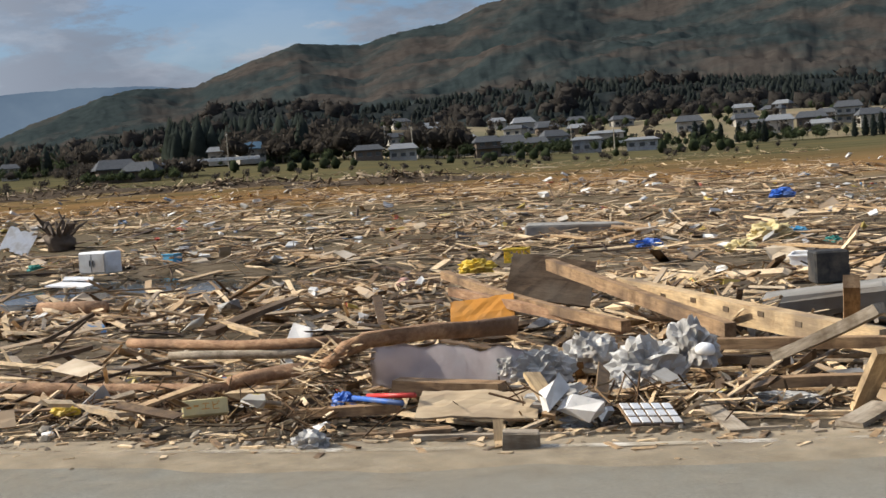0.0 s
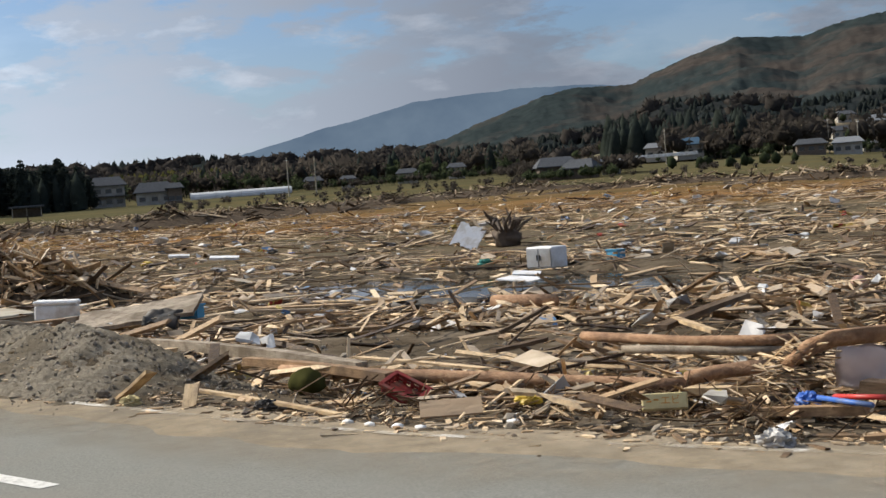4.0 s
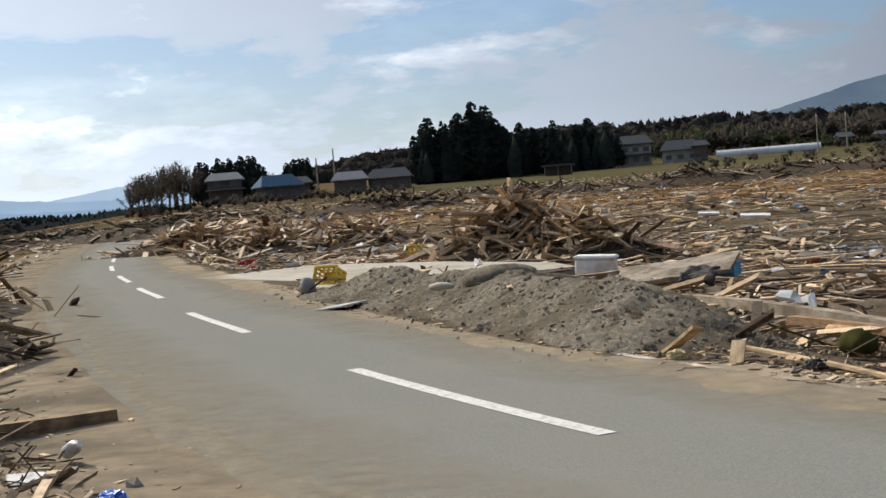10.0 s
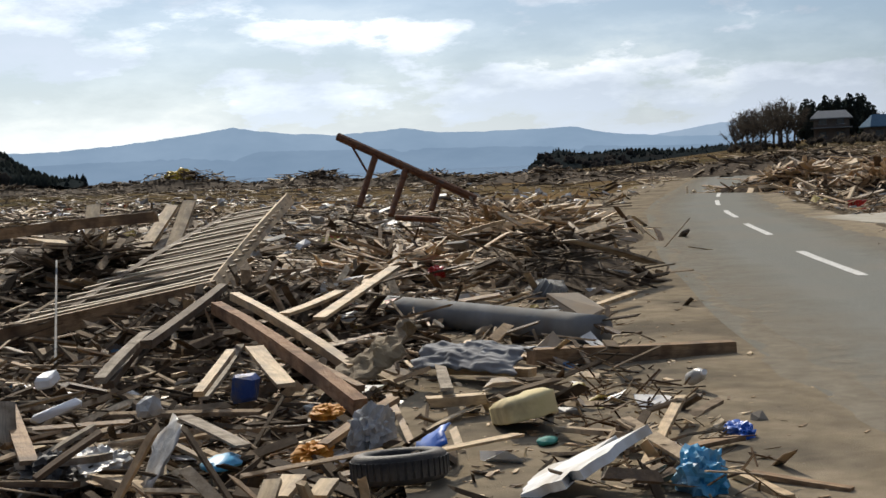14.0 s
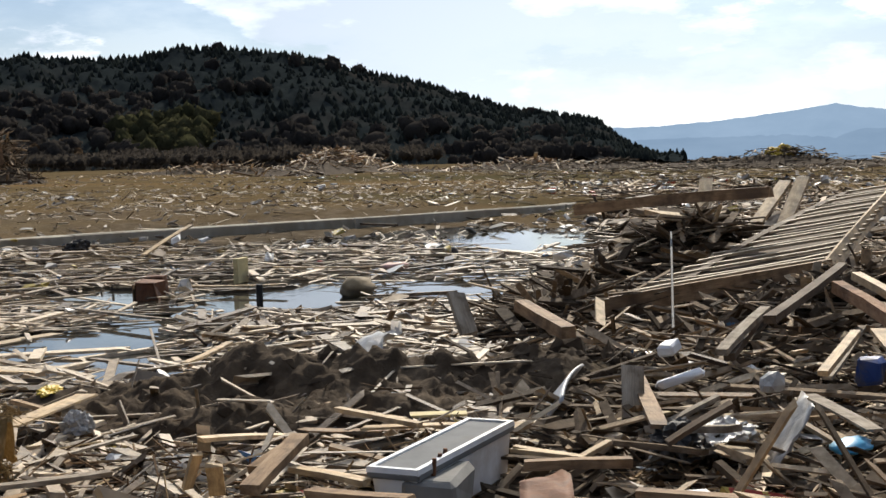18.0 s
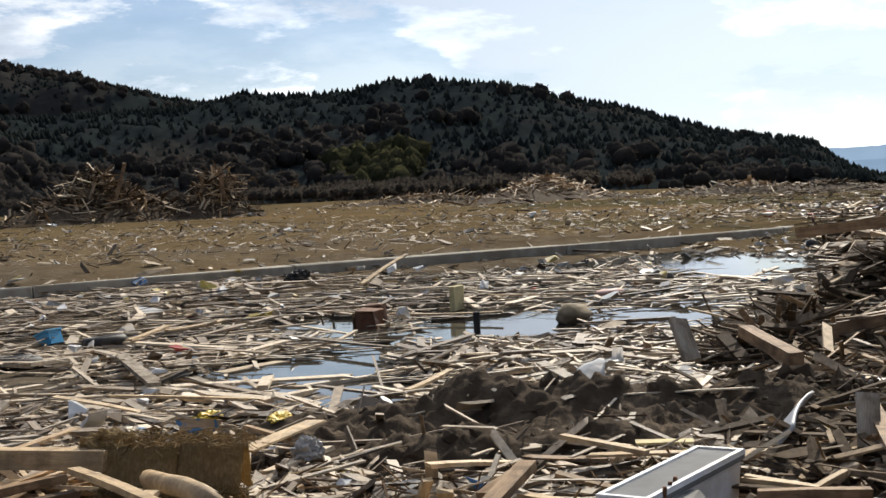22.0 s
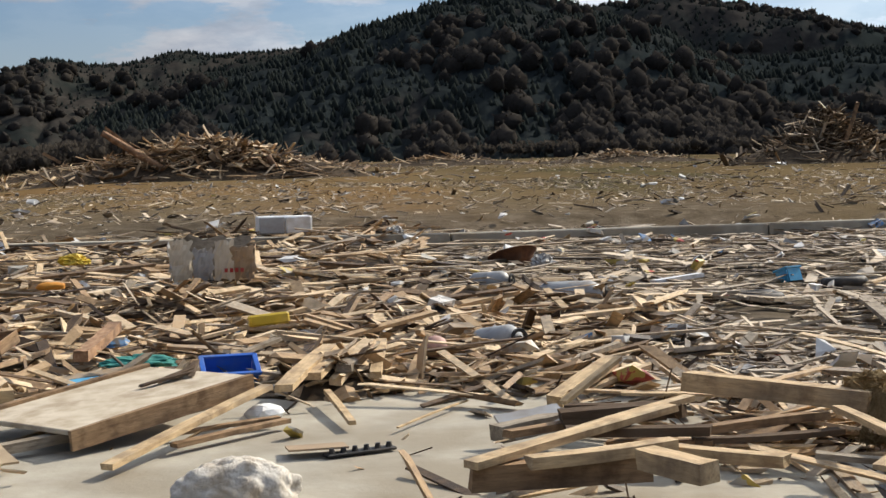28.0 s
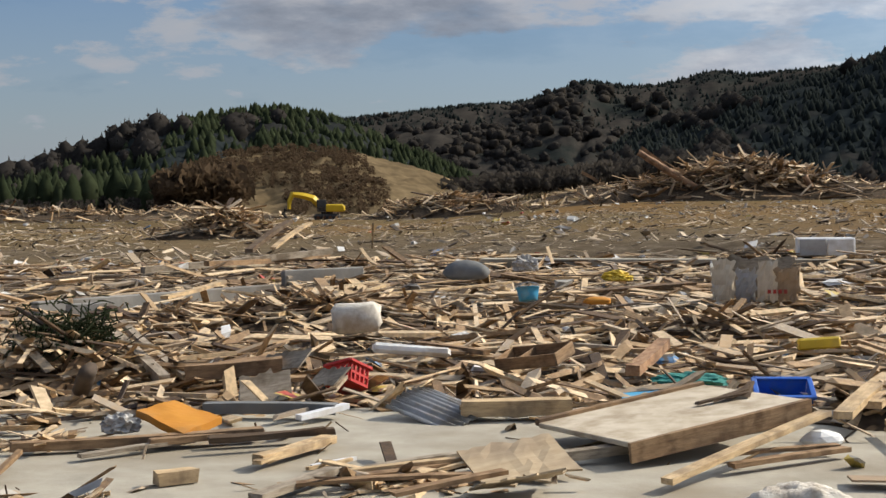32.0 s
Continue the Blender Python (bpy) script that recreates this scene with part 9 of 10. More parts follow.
tagged(part("corrugated_sheet", cor, M_CORR, smooth=True, m=along((3.48, -10.96, 0.02), (2.96, -10.74, -0.10), 8)), "curved grey corrugated metal sheet", "metal sheet")
beam((3.80, -8.70, -0.03), (3.60, -9.48, -0.03), 0.100, 0.050, M_PALE, "pale thick board on the concrete floor", 0)
beam((3.41, -8.57, -0.05), (3.25, -8.92, -0.05), 0.030, 0.020, M_PALE, "white stick on the concrete floor", 0)
beam((2.97, -8.36, -0.04), (2.25, -9.14, -0.02), 0.090, 0.040, M_BROWN, "long brown board on the concrete floor", 0)
beam((3.15, -8.44, -0.05), (2.61, -9.10, -0.03), 0.070, 0.030, M_GREYW, "long grey board on the concrete floor", 0)
beam((4.77, -9.09, -0.03), (4.18, -9.65, -0.03), 0.100, 0.040, M_BROWN, "long brown board on the concrete floor", 0)
beam((4.32, -9.08, 0.00), (3.67, -9.55, 0.02), 0.070, 0.040, M_DARK, "dark wet board on the concrete floor", 0)
beam((3.04, -10.76, 0.00), (2.26, -11.07, 0.00), 0.160, 0.120, M_PALE, "orange-tan notched timber at the floor's edge", 0)
beam((0.90, -9.19, -0.04), (0.23, -9.91, -0.04), 0.070, 0.030, M_BROWN, "thin brown board on the concrete floor", 0)
beam((0.26, -10.39, 0.10), (-0.08, -12.16, 0.15), 0.130, 0.050, M_PALE, "pale offcut standing in the pile", 0)
beam((0.06, -10.89, 0.10), (-0.20, -12.17, 0.15), 0.120, 0.050, M_PALE, "pale offcut standing in the pile", 0)
beam((-0.17, -11.25, 0.10), (-0.43, -12.21, 0.15), 0.120, 0.060, M_GREYW, "grey offcut standing in the pile", 0)
beam((-0.41, -11.20, 0.05), (-0.51, -12.43, 0.15), 0.090, 0.050, M_PALE, "pale offcut standing in the pile", 0)
beam((-0.04, -10.81, 0.00), (-0.20, -9.73, -0.04), 0.050, 0.030, M_PALE, "pale lath leaning on offcuts", 0)
beam((4.70, -15.03, 0.00), (3.78, -14.36, 0.00), 0.100, 0.050, M_BROWN, "brown board among the offcuts", 0)
beam((7.70, -18.09, -0.00), (7.84, -20.74, -0.00), 0.120, 0.050, M_PALE, "pale board among the offcuts", 0)
beam((6.03, -12.12, 0.00), (5.42, -12.94, 0.05), 0.200, 0.120, M_BROWN, "thick brown beam behind the foundation", 0)
beam((14.98, -27.94, 0.00), (12.52, -32.82, 0.20), 0.160, 0.140, M_GREYW, "long grey log over the foundation", 0)
mat_bm = bmesh.new()
mat_c = [Vector(p) for p in ((5.13, -9.59, 0.10), (4.98, -9.87, 0.13), (4.52, -9.71, 0.05), (4.62, -9.30, 0.00))]
mat_t = []
for i in range(9):
    for j in range(9):
        p = mat_c[0].lerp(mat_c[1], i / 8).lerp(mat_c[3].lerp(mat_c[2], i / 8), j / 8)
        mat_t.append(mat_bm.verts.new(p + Vector((0.010 * noise.noise(p * 9.0 + Vector((5, 0, 0))), 0.010 * noise.noise(p * 9.0), 0.012 * noise.noise(p * 6.0)))))
for i in range(8):
    for j in range(8):
        mat_bm.faces.new((mat_t[i * 9 + j], mat_t[i * 9 + j + 1], mat_t[i * 9 + j + 10], mat_t[i * 9 + j + 9]))
bmesh.ops.recalc_face_normals(mat_bm, faces=mat_bm.faces[:])
if sum(f.normal.z for f in mat_bm.faces) < 0:
    bmesh.ops.reverse_faces(mat_bm, faces=mat_bm.faces[:])
bmesh.ops.solidify(mat_bm, geom=mat_bm.faces[:], thickness=0.055)
tagged(part("foam_mat", mat_bm, M_ORANGE), "bright orange foam mat on boards", "foam mat")
sheet((2.14, -8.84, 0.0), 0.62, 0.5, 0.014, M_PLY, "torn plywood sheet lying on floor boards", "plywood_sheet", "plywood", -16, 6, 35, crumple=0.012, smooth=False, ragged=0.45)
lump((5.22, -9.52, -0.05), 0.26, 0.2, 0.16, M_BAG, "white crumpled bag beside a foam mat", "plastic_bag", "plastic bag", 0, 0.6)
tank = part("water_tank", bm_box(0.56, 0.34, 0.34, 0.06, (0, 0, 0.17), jitter=0.03, seed=8), M_FOAM, smooth=True, m=pose(*(5.79, -16.11, 0.00), 0, 6, 15))
tagged(tank, "dented white plastic tank streaked with mud", "tank")
tagged(part("foam_plank", bm_box(0.78, 0.3, 0.1, 0.03, jitter=0.01, seed=6), M_STYRO, m=pose(*(4.43, -13.90, 0.06), 8, -4, 15)), "white polystyrene plank on boards", "polystyrene")
tray = thing("wooden_tray_box", pose(*(3.02, -13.24, 0.06), -14, 8, -20), "brown open wooden box with a divider", "box")
part("bottom", bm_box(0.66, 0.34, 0.02, 0.004), M_BROWN, tray)
for k, (w, dx, dy, rz_) in enumerate(((0.66, 0, 0.17, 0), (0.66, 0, -0.17, 0), (0.34, 0.33, 0, 90), (0.34, -0.33, 0, 90))):
    part("side", bm_box(w, 0.018, 0.11, 0.004), M_BROWN, tray, m=pose(dx, dy, 0.055, 0, 0, rz_))
part("divider", bm_box(0.018, 0.32, 0.09, 0.003, (0.08, 0, 0.05)), M_BROWN, tray)
barrel((4.84, -20.87, 0.00), 0.17, 0.2, M_SKYB, "light blue plastic bucket in the debris", "bucket", "bucket", 12, 6, 0, 0.8, 0.01, M_GREYS)
lump((7.11, -25.66, 0.00), 0.85, 0.5, 0.45, M_GREYP, "blue-grey plastic drum wrapped in netting", "plastic_drum", "drum", 5, 0.1, 3)
lump((6.22, -26.65, 0.10), 0.5, 0.3, 0.36, M_BAG, "white plastic sheet draped over debris", "plastic_sheet", "plastic sheet", 0, 0.6)
lump((4.29, -25.50, 0.00), 0.5, 0.3, 0.22, M_YEL, "yellow plastic sheet among boards", "plastic_sheet", "plastic sheet", 10, 0.4)
lump((3.73, -20.45, 0.00), 0.4, 0.26, 0.14, M_ORANGE, "orange plastic tray among boards", "plastic_tray", "tray", 10, 0.2)
tagged(part("yellow_box", bm_box(0.42, 0.2, 0.12, 0.02), M_YEL, m=pose(*(0.55, -15.34, 0.05), 6, 4, 10)), "bright yellow plastic box in the offcuts", "box")
lump((1.49, -12.41, 0.00), 0.55, 0.3, 0.12, M_GREEN, "dark green fishing net heap", "fishing_net", "net", 10, 0.5)
crate((1.74, -11.81, 0.00), 0.5, 0.34, 0.14, M_SKYB, "pale blue plastic container upside down", "plastic_container", "container", rx=176, rz=10, slots=False)
bx = thing("cardboard_carton", pose(*(1.67, -22.63, -0.05), 0, 0, 186), "large torn open cardboard carton with faded print", "carton")
for k, (w, hh, x_, y_, rz_, m_) in enumerate(((0.34, 0.62, -0.5, -0.3, 4, M_BOARD), (0.30, 0.48, -0.16, -0.32, -3, M_GREYS), (0.3, 0.6, 0.16, -0.34, -6, M_BOARD), (0.36, 0.5, 0.44, -0.34, 5, M_CARD),
                                           (0.6, 0.55, -0.66, 0, 90, M_GREYS), (0.6, 0.5, 0.6, 0, 90, M_CARD), (1.2, 0.62, 0, 0.3, 0, M_GREYW))):
    bm = bm_sheet(w, hh, 0.012, 0.03, 0.03, 8, 8, 20 + k, 0.5)
    part("flap", bm, m_, bx, m=pose(x_, y_, hh / 2 - 0.02, 90 + (6 if k % 2 else -5), 0, rz_))
for k in range(4):
    part("print_bar", bm_box(0.05, 0.006, 0.06, 0, (0.18 + 0.08 * k, -0.40 + 0.002 * k, 0.12)), M_RED, bx)
fri = thing("white_fridge", pose(*(0.95, -36.27, -0.10), 0, 0, 188), "white refrigerator lying on its back", "refrigerator")
fri.scale = (1.5, 1.2, 1.2)
part("cabinet", bm_box(0.9, 0.6, 0.36, 0.02, (0, 0, 0.22)), M_WHITE, fri)
part("door", bm_box(0.42, 0.05, 0.34, 0.015, (-0.22, -0.33, 0.22)), M_GREYS, fri)
part("door", bm_box(0.42, 0.05, 0.34, 0.015, (0.22, -0.33, 0.22)), M_WHITE, fri)
lump((-1.73, -34.28, -0.10), 0.4, 0.3, 0.3, M_BAG, "white sack on the field", "plastic_sack", "sack", 0, 0.4)
foam = bm_lump(0.62, 0.45, 0.32, 5, 0.22, 77, 0.4)
for v in foam.verts:
    v.co += v.co.normalized() * (0.03 * abs(noise.noise(v.co * 14.0)) + 0.012 * noise.noise(v.co * 40.0))
tagged(part("foam_lump", foam, M_FOAM, smooth=True, m=pose(*(0.44, -7.86, -0.13), 0, 0, 10)), "stained cream knobbly foam lump on concrete", "foam lump")
sheet((0.03, -9.03, -0.05), 0.36, 0.22, 0.012, M_CARD, "flat cardboard piece on the concrete floor", "cardboard_piece", "cardboard", 4, 0, 8, smooth=False)
sheet((2.02, -8.30, 0.00), 0.5, 0.34, 0.012, M_PLY, "torn plywood piece on boards", "plywood_sheet", "plywood", 18, 6, 30, crumple=0.015, smooth=False, ragged=0.5)
strip_ = thing("studded_strip", pose(*(-0.23, -9.00, -0.08), 0, 0, 24), "black rubber strip with studs on concrete", "rubber strip")
part("strip", bm_box(0.46, 0.09, 0.02, 0.006), M_BLACK, strip_)
for k in range(6):
    part("stud", bm_tube([(-0.19 + 0.076 * k, 0.01, 0.01), (-0.19 + 0.076 * k, 0.01, 0.04)], [0.022, 0.015], 8), M_BLACK, strip_)
ev = thing("evergreen_branch", pose(*(7.20, -12.13, 0.10)), "broken evergreen branch with green needles on the heap", "branch")
part("stem", bm_tube([(-0.5, 0, 0), (0, 0, 0.2), (0.5, 0.1, 0.5)], [0.05, 0.04, 0.02], 7), M_TRUNK, ev)
rng = rs(97)
pp = np.stack([rng.uniform(-0.45, 0.5, 700), rng.normal(0, 0.2, 700), 0.2 + rng.normal(0, 0.16, 700)], 1)
v_, f_ = plank_arrays(rng, pp[:, 0], pp[:, 1], pp[:, 2], rng.uniform(0.08, 0.2, 700), np.full(700, 0.012), np.full(700, 0.008), 0.7)
nd = new("needles", mesh_arrays("needles", v_, f_, M_CONIFERB))
nd.parent = ev
log([(6.40, -10.94, 0.00), (6.18, -10.74, 0.22)], 0.06, 0.09, M_TRUNK, "torn stump with roots by the foundation", "tree_stump", "tree stump", 0.35)
for a, b in (((5.95, -12.01, 0.00), (7.64, -13.88, 0.30)), ((5.94, -11.56, 0.00), (7.49, -13.21, 0.25))):
    beam(a, b, 0.08, 0.05, M_GREYW, "grey aluminium rail lying in boards")

for a, b, w in (((15.84, -127.58, 2.82), (18.85, -127.17, 5.29), 0.4), ((22.64, -126.55, 2.27), (24.14, -126.27, 3.15), 0.4), ((9.89, -126.17, 0.25), (11.12, -126.06, 2.76), 0.35), ((-55.74, -147.37, 3.03), (-56.87, -146.93, 7.00), 0.6), ((-66.51, -142.82, 2.74), (-66.13, -143.00, 6.16), 0.6)):
    beam(a, b, w, w * 0.7, M_BROWN, "long broken beam sticking out of the timber heap")

# excavator at the end of the field
ex0 = Vector((28.65, -74.38, 0.00))
ex_far = ex0.normalized() * 150
exg = thing("excavator", pose(ex_far.x, ex_far.y, gz(ex_far.x, ex_far.y), 0, 0, math.degrees(math.atan2(ex_far.x, -ex_far.y))), "yellow tracked excavator with its arm raised", "excavator")
exg.scale = (0.78, 0.78, 0.78)
for s_ in (-1, 1):
    tr = part("track", bm_box(3.6, 0.55, 0.8, 0.3, (0, s_ * 1.0, 0.42)), M_BLACK, exg)
    for k in range(4):
        part("roller", bm_tube([(-1.2 + 0.8 * k, s_ * 1.3, 0.35), (-1.2 + 0.8 * k, s_ * 1.34, 0.35)], [0.2, 0.2], 12), M_STEEL, tr)
part("turntable", bm_tube([(0, 0, 0.8), (0, 0, 1.1)], [0.8, 0.8], 20), M_BLACK, exg)
up_b = part("engine_house", bm_box(2.4, 2.4, 1.0, 0.12, (-1.0, 0, 1.6)), M_EXY, exg)
part("counterweight", bm_box(0.7, 2.4, 0.9, 0.2, (-2.1, 0, 1.55)), M_EXY, exg)
cabp = part("cab", bm_box(1.3, 1.0, 1.6, 0.08, (0.7, 0.65, 1.95)), M_BLACK, exg)
part("cab_window", bm_box(1.1, 0.02, 0.8, 0.02, (0.7, 1.16, 2.2)), M_GLASS, cabp)
part("cab_window", bm_box(0.02, 0.8, 0.9, 0.02, (1.36, 0.65, 2.2)), M_GLASS, cabp)
part("boom", bm_tube([(0.7, -0.1, 1.5), (1.8, -0.1, 2.9), (3.2, -0.1, 3.3), (4.6, -0.1, 3.5)], [0.42, 0.5, 0.42, 0.32], 4), M_EXY, exg)
part("stick", bm_tube([(4.5, -0.1, 3.7), (5.0, -0.1, 2.6), (5.1, -0.1, 1.5)], [0.32, 0.3, 0.22], 4), M_EXY, exg)
part("ram", bm_tube([(1.2, -0.1, 1.6), (2.6, -0.1, 3.3)], [0.09, 0.09], 8), M_STEEL, exg)
part("grapple", bm_tube([(5.5, -0.1, 1.5), (5.9, -0.1, 0.9), (5.4, -0.1, 0.3)], [0.3, 0.34, 0.1], 6), M_BLACK, exg)
for a, b, w, t, m_, lab in (
    ((5.62, -8.76, -0.04), (4.16, -9.60, -0.02), 0.1, 0.06, M_BROWN, "long brown timber at the floor's edge"),
    ((5.05, -8.67, -0.06), (4.56, -9.32, -0.05), 0.08, 0.025, M_GREYW, "pale grey board on the concrete floor"),
    ((4.41, -9.28, -0.03), (3.68, -9.73, -0.02), 0.09, 0.04, M_DARK, "dark brown board on the concrete floor"),
    ((3.79, -8.77, -0.05), (3.68, -9.41, -0.04), 0.08, 0.05, M_PALE, "short pale timber on the concrete floor"),
    ((4.18, -8.08, -0.05), (4.01, -8.26, -0.05), 0.11, 0.08, M_PALE, "short thick pale offcut on the concrete floor"),
    ((3.45, -8.74, -0.07), (3.27, -9.05, -0.07), 0.025, 0.02, M_WHITE, "white painted stick on the concrete floor"),
    ((3.39, -7.73, -0.05), (3.20, -8.48, -0.03), 0.1, 0.04, M_GREYW, "weathered grey board on the concrete floor"),
    ((2.82, -8.52, -0.04), (2.29, -9.12, -0.02), 0.09, 0.03, M_BROWN, "brown board on the concrete floor"),
    ((5.92, -11.94, 0.05), (5.15, -12.31, 0.10), 0.16, 0.13, M_BROWN, "thick brown beam behind the foundation"),
    ((7.12, -12.78, 0.30), (5.94, -11.56, 0.05), 0.1, 0.06, M_GREYW, "grey rail sloping down to the foundation")):
    beam(a, b, w, t, m_, lab)
for at, sx, sy, yaw_ in (((4.81, -11.15, 0.05), 0.42, 0.34, 20), ((5.16, -12.35, 0.12), 0.6, 0.24, -25), ((4.47, -11.69, 0.08), 0.5, 0.22, -40)):
    sheet(at, sx, sy, 0.014, M_GREYW, "torn grey sheet of board leaning in the debris", "board_sheet", "board", -38, 8, yaw_, smooth=False, ragged=0.5)
for a, b in (((18.96, -126.13, 4.81), (13.83, -126.79, 1.49)), ((11.83, -128.00, 2.31), (9.05, -128.22, -0.22)), ((4.67, -127.45, 2.51), (3.25, -127.49, -0.45))):
    log([a, b], 0.28, 0.34, M_BARK, "long peeled log jutting from the timber heap")

# ---- far things: cedar grove, village, poles ----


def cedar(height, s, slim=0.16, tufts=230):
    """An old cedar: a dense narrow crown of drooping sprays round a dark core, on a straight trunk."""
    rng = rs(s)
    c = thing("cedar_tree", None, "tall dark evergreen cedar beyond the fields", "tree", "cedar grove")
    part("trunk", bm_tube([(0, 0, -1), (0, 0, height * 0.5), (0, 0, height * 0.95)], [0.35, 0.25, 0.05], 7), M_TRUNK, c)
    cv, cf = spire(s, slim * 0.82, 7, 0)
    cv = cv * np.array([height, height, height * 0.9]) + np.array([0, 0, height * 0.06])
    v, f = list(cv), [tuple(q) for q in cf]
    for k in range(tufts):
        u = rng.uniform(0.05, 0.98)
        q = rng.uniform(0, 6.28)
        w = height * (slim * (1 - u) ** 0.55 * min(1.0, 0.45 + 2.2 * u) + 0.012) * rng.uniform(0.75, 1.22)
        z = height * u
        tip = np.array([w * math.cos(q), w * math.sin(q), z - height * rng.uniform(0.0, 0.03)])
        side = np.array([-math.sin(q), math.cos(q), 0]) * height * rng.uniform(0.018, 0.036)
        b0 = len(v)
        v += [np.array([0.3 * tip[0], 0.3 * tip[1], z + height * 0.03]), tip + side, tip - side, tip + np.array([0, 0, height * 0.03])]
        f += [(b0, b0 + 1, b0 + 3), (b0, b0 + 3, b0 + 2), (b0 + 1, b0 + 2, b0 + 3)]
    o = new("crown", mesh_arrays("crown", np.array(v), np.array(f), M_CONIFER))
    o.parent = c
    return c


def pine(height, s):
    """A tall pine: a bare stem with a loose flat-topped crown of a few clumps in its upper half."""
    rng = rs(s)
    c = thing("pine_tree", None, "tall open pine on the hill's summit", "tree", "summit pines")
    part("trunk", bm_tube([(0, 0, -2), (0.1, 0, height * 0.5), (0.3, 0.1, height * 0.95)], [0.32, 0.26, 0.08], 6), M_TRUNK, c)
    v, f = [], []
    for k in range(9):
        u = 0.45 + 0.5 * k / 8
        q, w = rng.uniform(0, 6.28), height * rng.uniform(0.06, 0.16) * (1.3 - u)
        mid_ = np.array([w * math.cos(q), w * math.sin(q), height * u])
        for j in range(26):
            d = rng.normal(size=3) * np.array([1, 1, 0.5]) * height * 0.055
            e1, e2 = rng.normal(size=3) * height * 0.026, rng.normal(size=3) * height * 0.026
            b0 = len(v)
            v += [mid_ + d - e1, mid_ + d + e1, mid_ + d + e2]
            f.append((b0, b0 + 1, b0 + 2))
    o = new("crown", mesh_arrays("crown", np.array(v), np.array(f), M_CONIFER))
    o.parent = c
    return c


def bare_tree(height, s):
    """A leafless tree: trunk, forking limbs and a haze of twigs."""
    rng = rs(s)
    c = thing("bare_tree", None, "leafless grey-brown tree on a knoll by the bay", "tree", "bare trees on the knoll")
    part("trunk", bm_tube([(0, 0, -0.6), (0.05, 0, height * 0.2), (0, 0.05, height * 0.38)], [0.24, 0.19, 0.15], 7, s, 0.1), M_TRUNK, c)
    v, f = [], []
    for k in range(11):
        q = 6.28 * k / 11 + rng.uniform(-0.3, 0.3)
        out = rng.uniform(0.08, 0.40)
        up_ = 0.98 - 0.9 * (out - 0.08) + rng.uniform(-0.08, 0.02)
        a_ = Vector((0, 0, height * rng.uniform(0.22, 0.38)))
        b_ = Vector((math.cos(q) * out * height, math.sin(q) * out * height, height * up_))
        m_ = a_.lerp(b_, 0.5) + Vector((0, 0, -0.06 * height))
        part("limb", bm_tube([a_, m_, b_], [0.10, 0.06, 0.015], 5), M_TRUNK, c)
        for j in range(130):
            p0 = np.array(m_.lerp(b_, rng.uniform(-0.2, 1.0))[:])
            d = rng.normal(size=3) * 0.07 * height + np.array([0, 0, 0.02 * height])
            e = rng.normal(size=3) * 0.03
            b0 = len(v)
            v += [p0 - e, p0 + e, p0 + d]
            f.append((b0, b0 + 1, b0 + 2))
    o = new("crown", mesh_arrays("crown", np.array(v), np.array(f), M_BARE))
    o.parent = c
    return c


def far_pose(a, r, yaw=0, dz=0.0):
    x, y = -math.sin(radians(a)) * r, math.cos(radians(a)) * r
    z = gz(x, y)
    if 30 < a < 66 and 470 < r < 610:
        return pose(x, y, max(z, float(terrace(np.array([a]), np.array([(r - 470) / 140.0]))[2][0])) - 0.2, 0, 0, yaw)
    return pose(x, y, z + dz, 0, 0, yaw)


def stand(kinds, spots_, env):
    """Set trees at (azimuth, distance, share of the skyline) so that their tops reach the skyline env."""
    rng = rs(205)
    fresh = list(kinds)
    for k, (a, r, share) in enumerate(spots_):
        m = far_pose(a, r, float(rng.uniform(0, 360)))
        tall = (EYE_Z + r * math.tan(radians(float(curve(env, a)))) - m.translation.z) * share
        src = kinds[k % len(kinds)]
        if src in fresh:
            fresh.remove(src)
            o, o.matrix_basis = src, m
        else:
            o = copy_thing(src, m)
        k_ = max(tall, 3.0) / 20.0
        wide = k_ * float(rng.uniform(1.15, 1.6))
        o.scale = (wide, wide, k_)


rng = rs(200)
GROVE_TOP = [(91.4, 1.7), (90.95, 2.5), (90.32, 3.25), (89.95, 2.5), (89.7, 3.15), (89.08, 3.2), (88.48, 3.6), (87.83, 3.3), (87.33, 2.7), (86.9, 2.5), (86.64, 2.8), (86.2, 2.5), (85.3, 2.6), (84.4, 2.45), (83.9, 2.65), (83.05, 2.2), (82.6, 1.9)]
SMALL_TOP = [(100.1, 1.7), (99.6, 2.1), (98.3, 2.25), (97.4, 2.25), (96.9, 1.7), (96.2, 1.95), (95.7, 2.1), (95.1, 1.95)]
EAST_TOP = [(41.5, 1.2), (39.5, 1.25), (38.2, 1.3), (37.6, 0.9), (35.6, 1.0), (33.0, 1.25)]
cedars = [cedar(20, 210 + k, (0.15, 0.17, 0.14, 0.19)[k]) for k in range(4)]
grove = [(float(a), float(rng.uniform(350, 362)), float(rng.uniform(0.93, 1.02))) for a in (90.9, 90.35, 89.7, 89.1, 88.5, 88.0, 87.4, 86.65, 86.1, 85.3, 84.5, 83.9, 83.2)]
grove += [(82.8 + 0.25 * k + float(rng.uniform(-0.1, 0.1)), float(rng.uniform(352, 372)), float(rng.uniform(0.76, 0.97))) for k in range(33)]
grove += [(82.8 + 0.27 * k + float(rng.uniform(-0.1, 0.1)), float(rng.uniform(378, 400)), float(rng.uniform(0.7, 0.92))) for k in range(30)]
stand(cedars, grove, GROVE_TOP)
more = [copy_thing(o, Matrix()) for o in cedars]
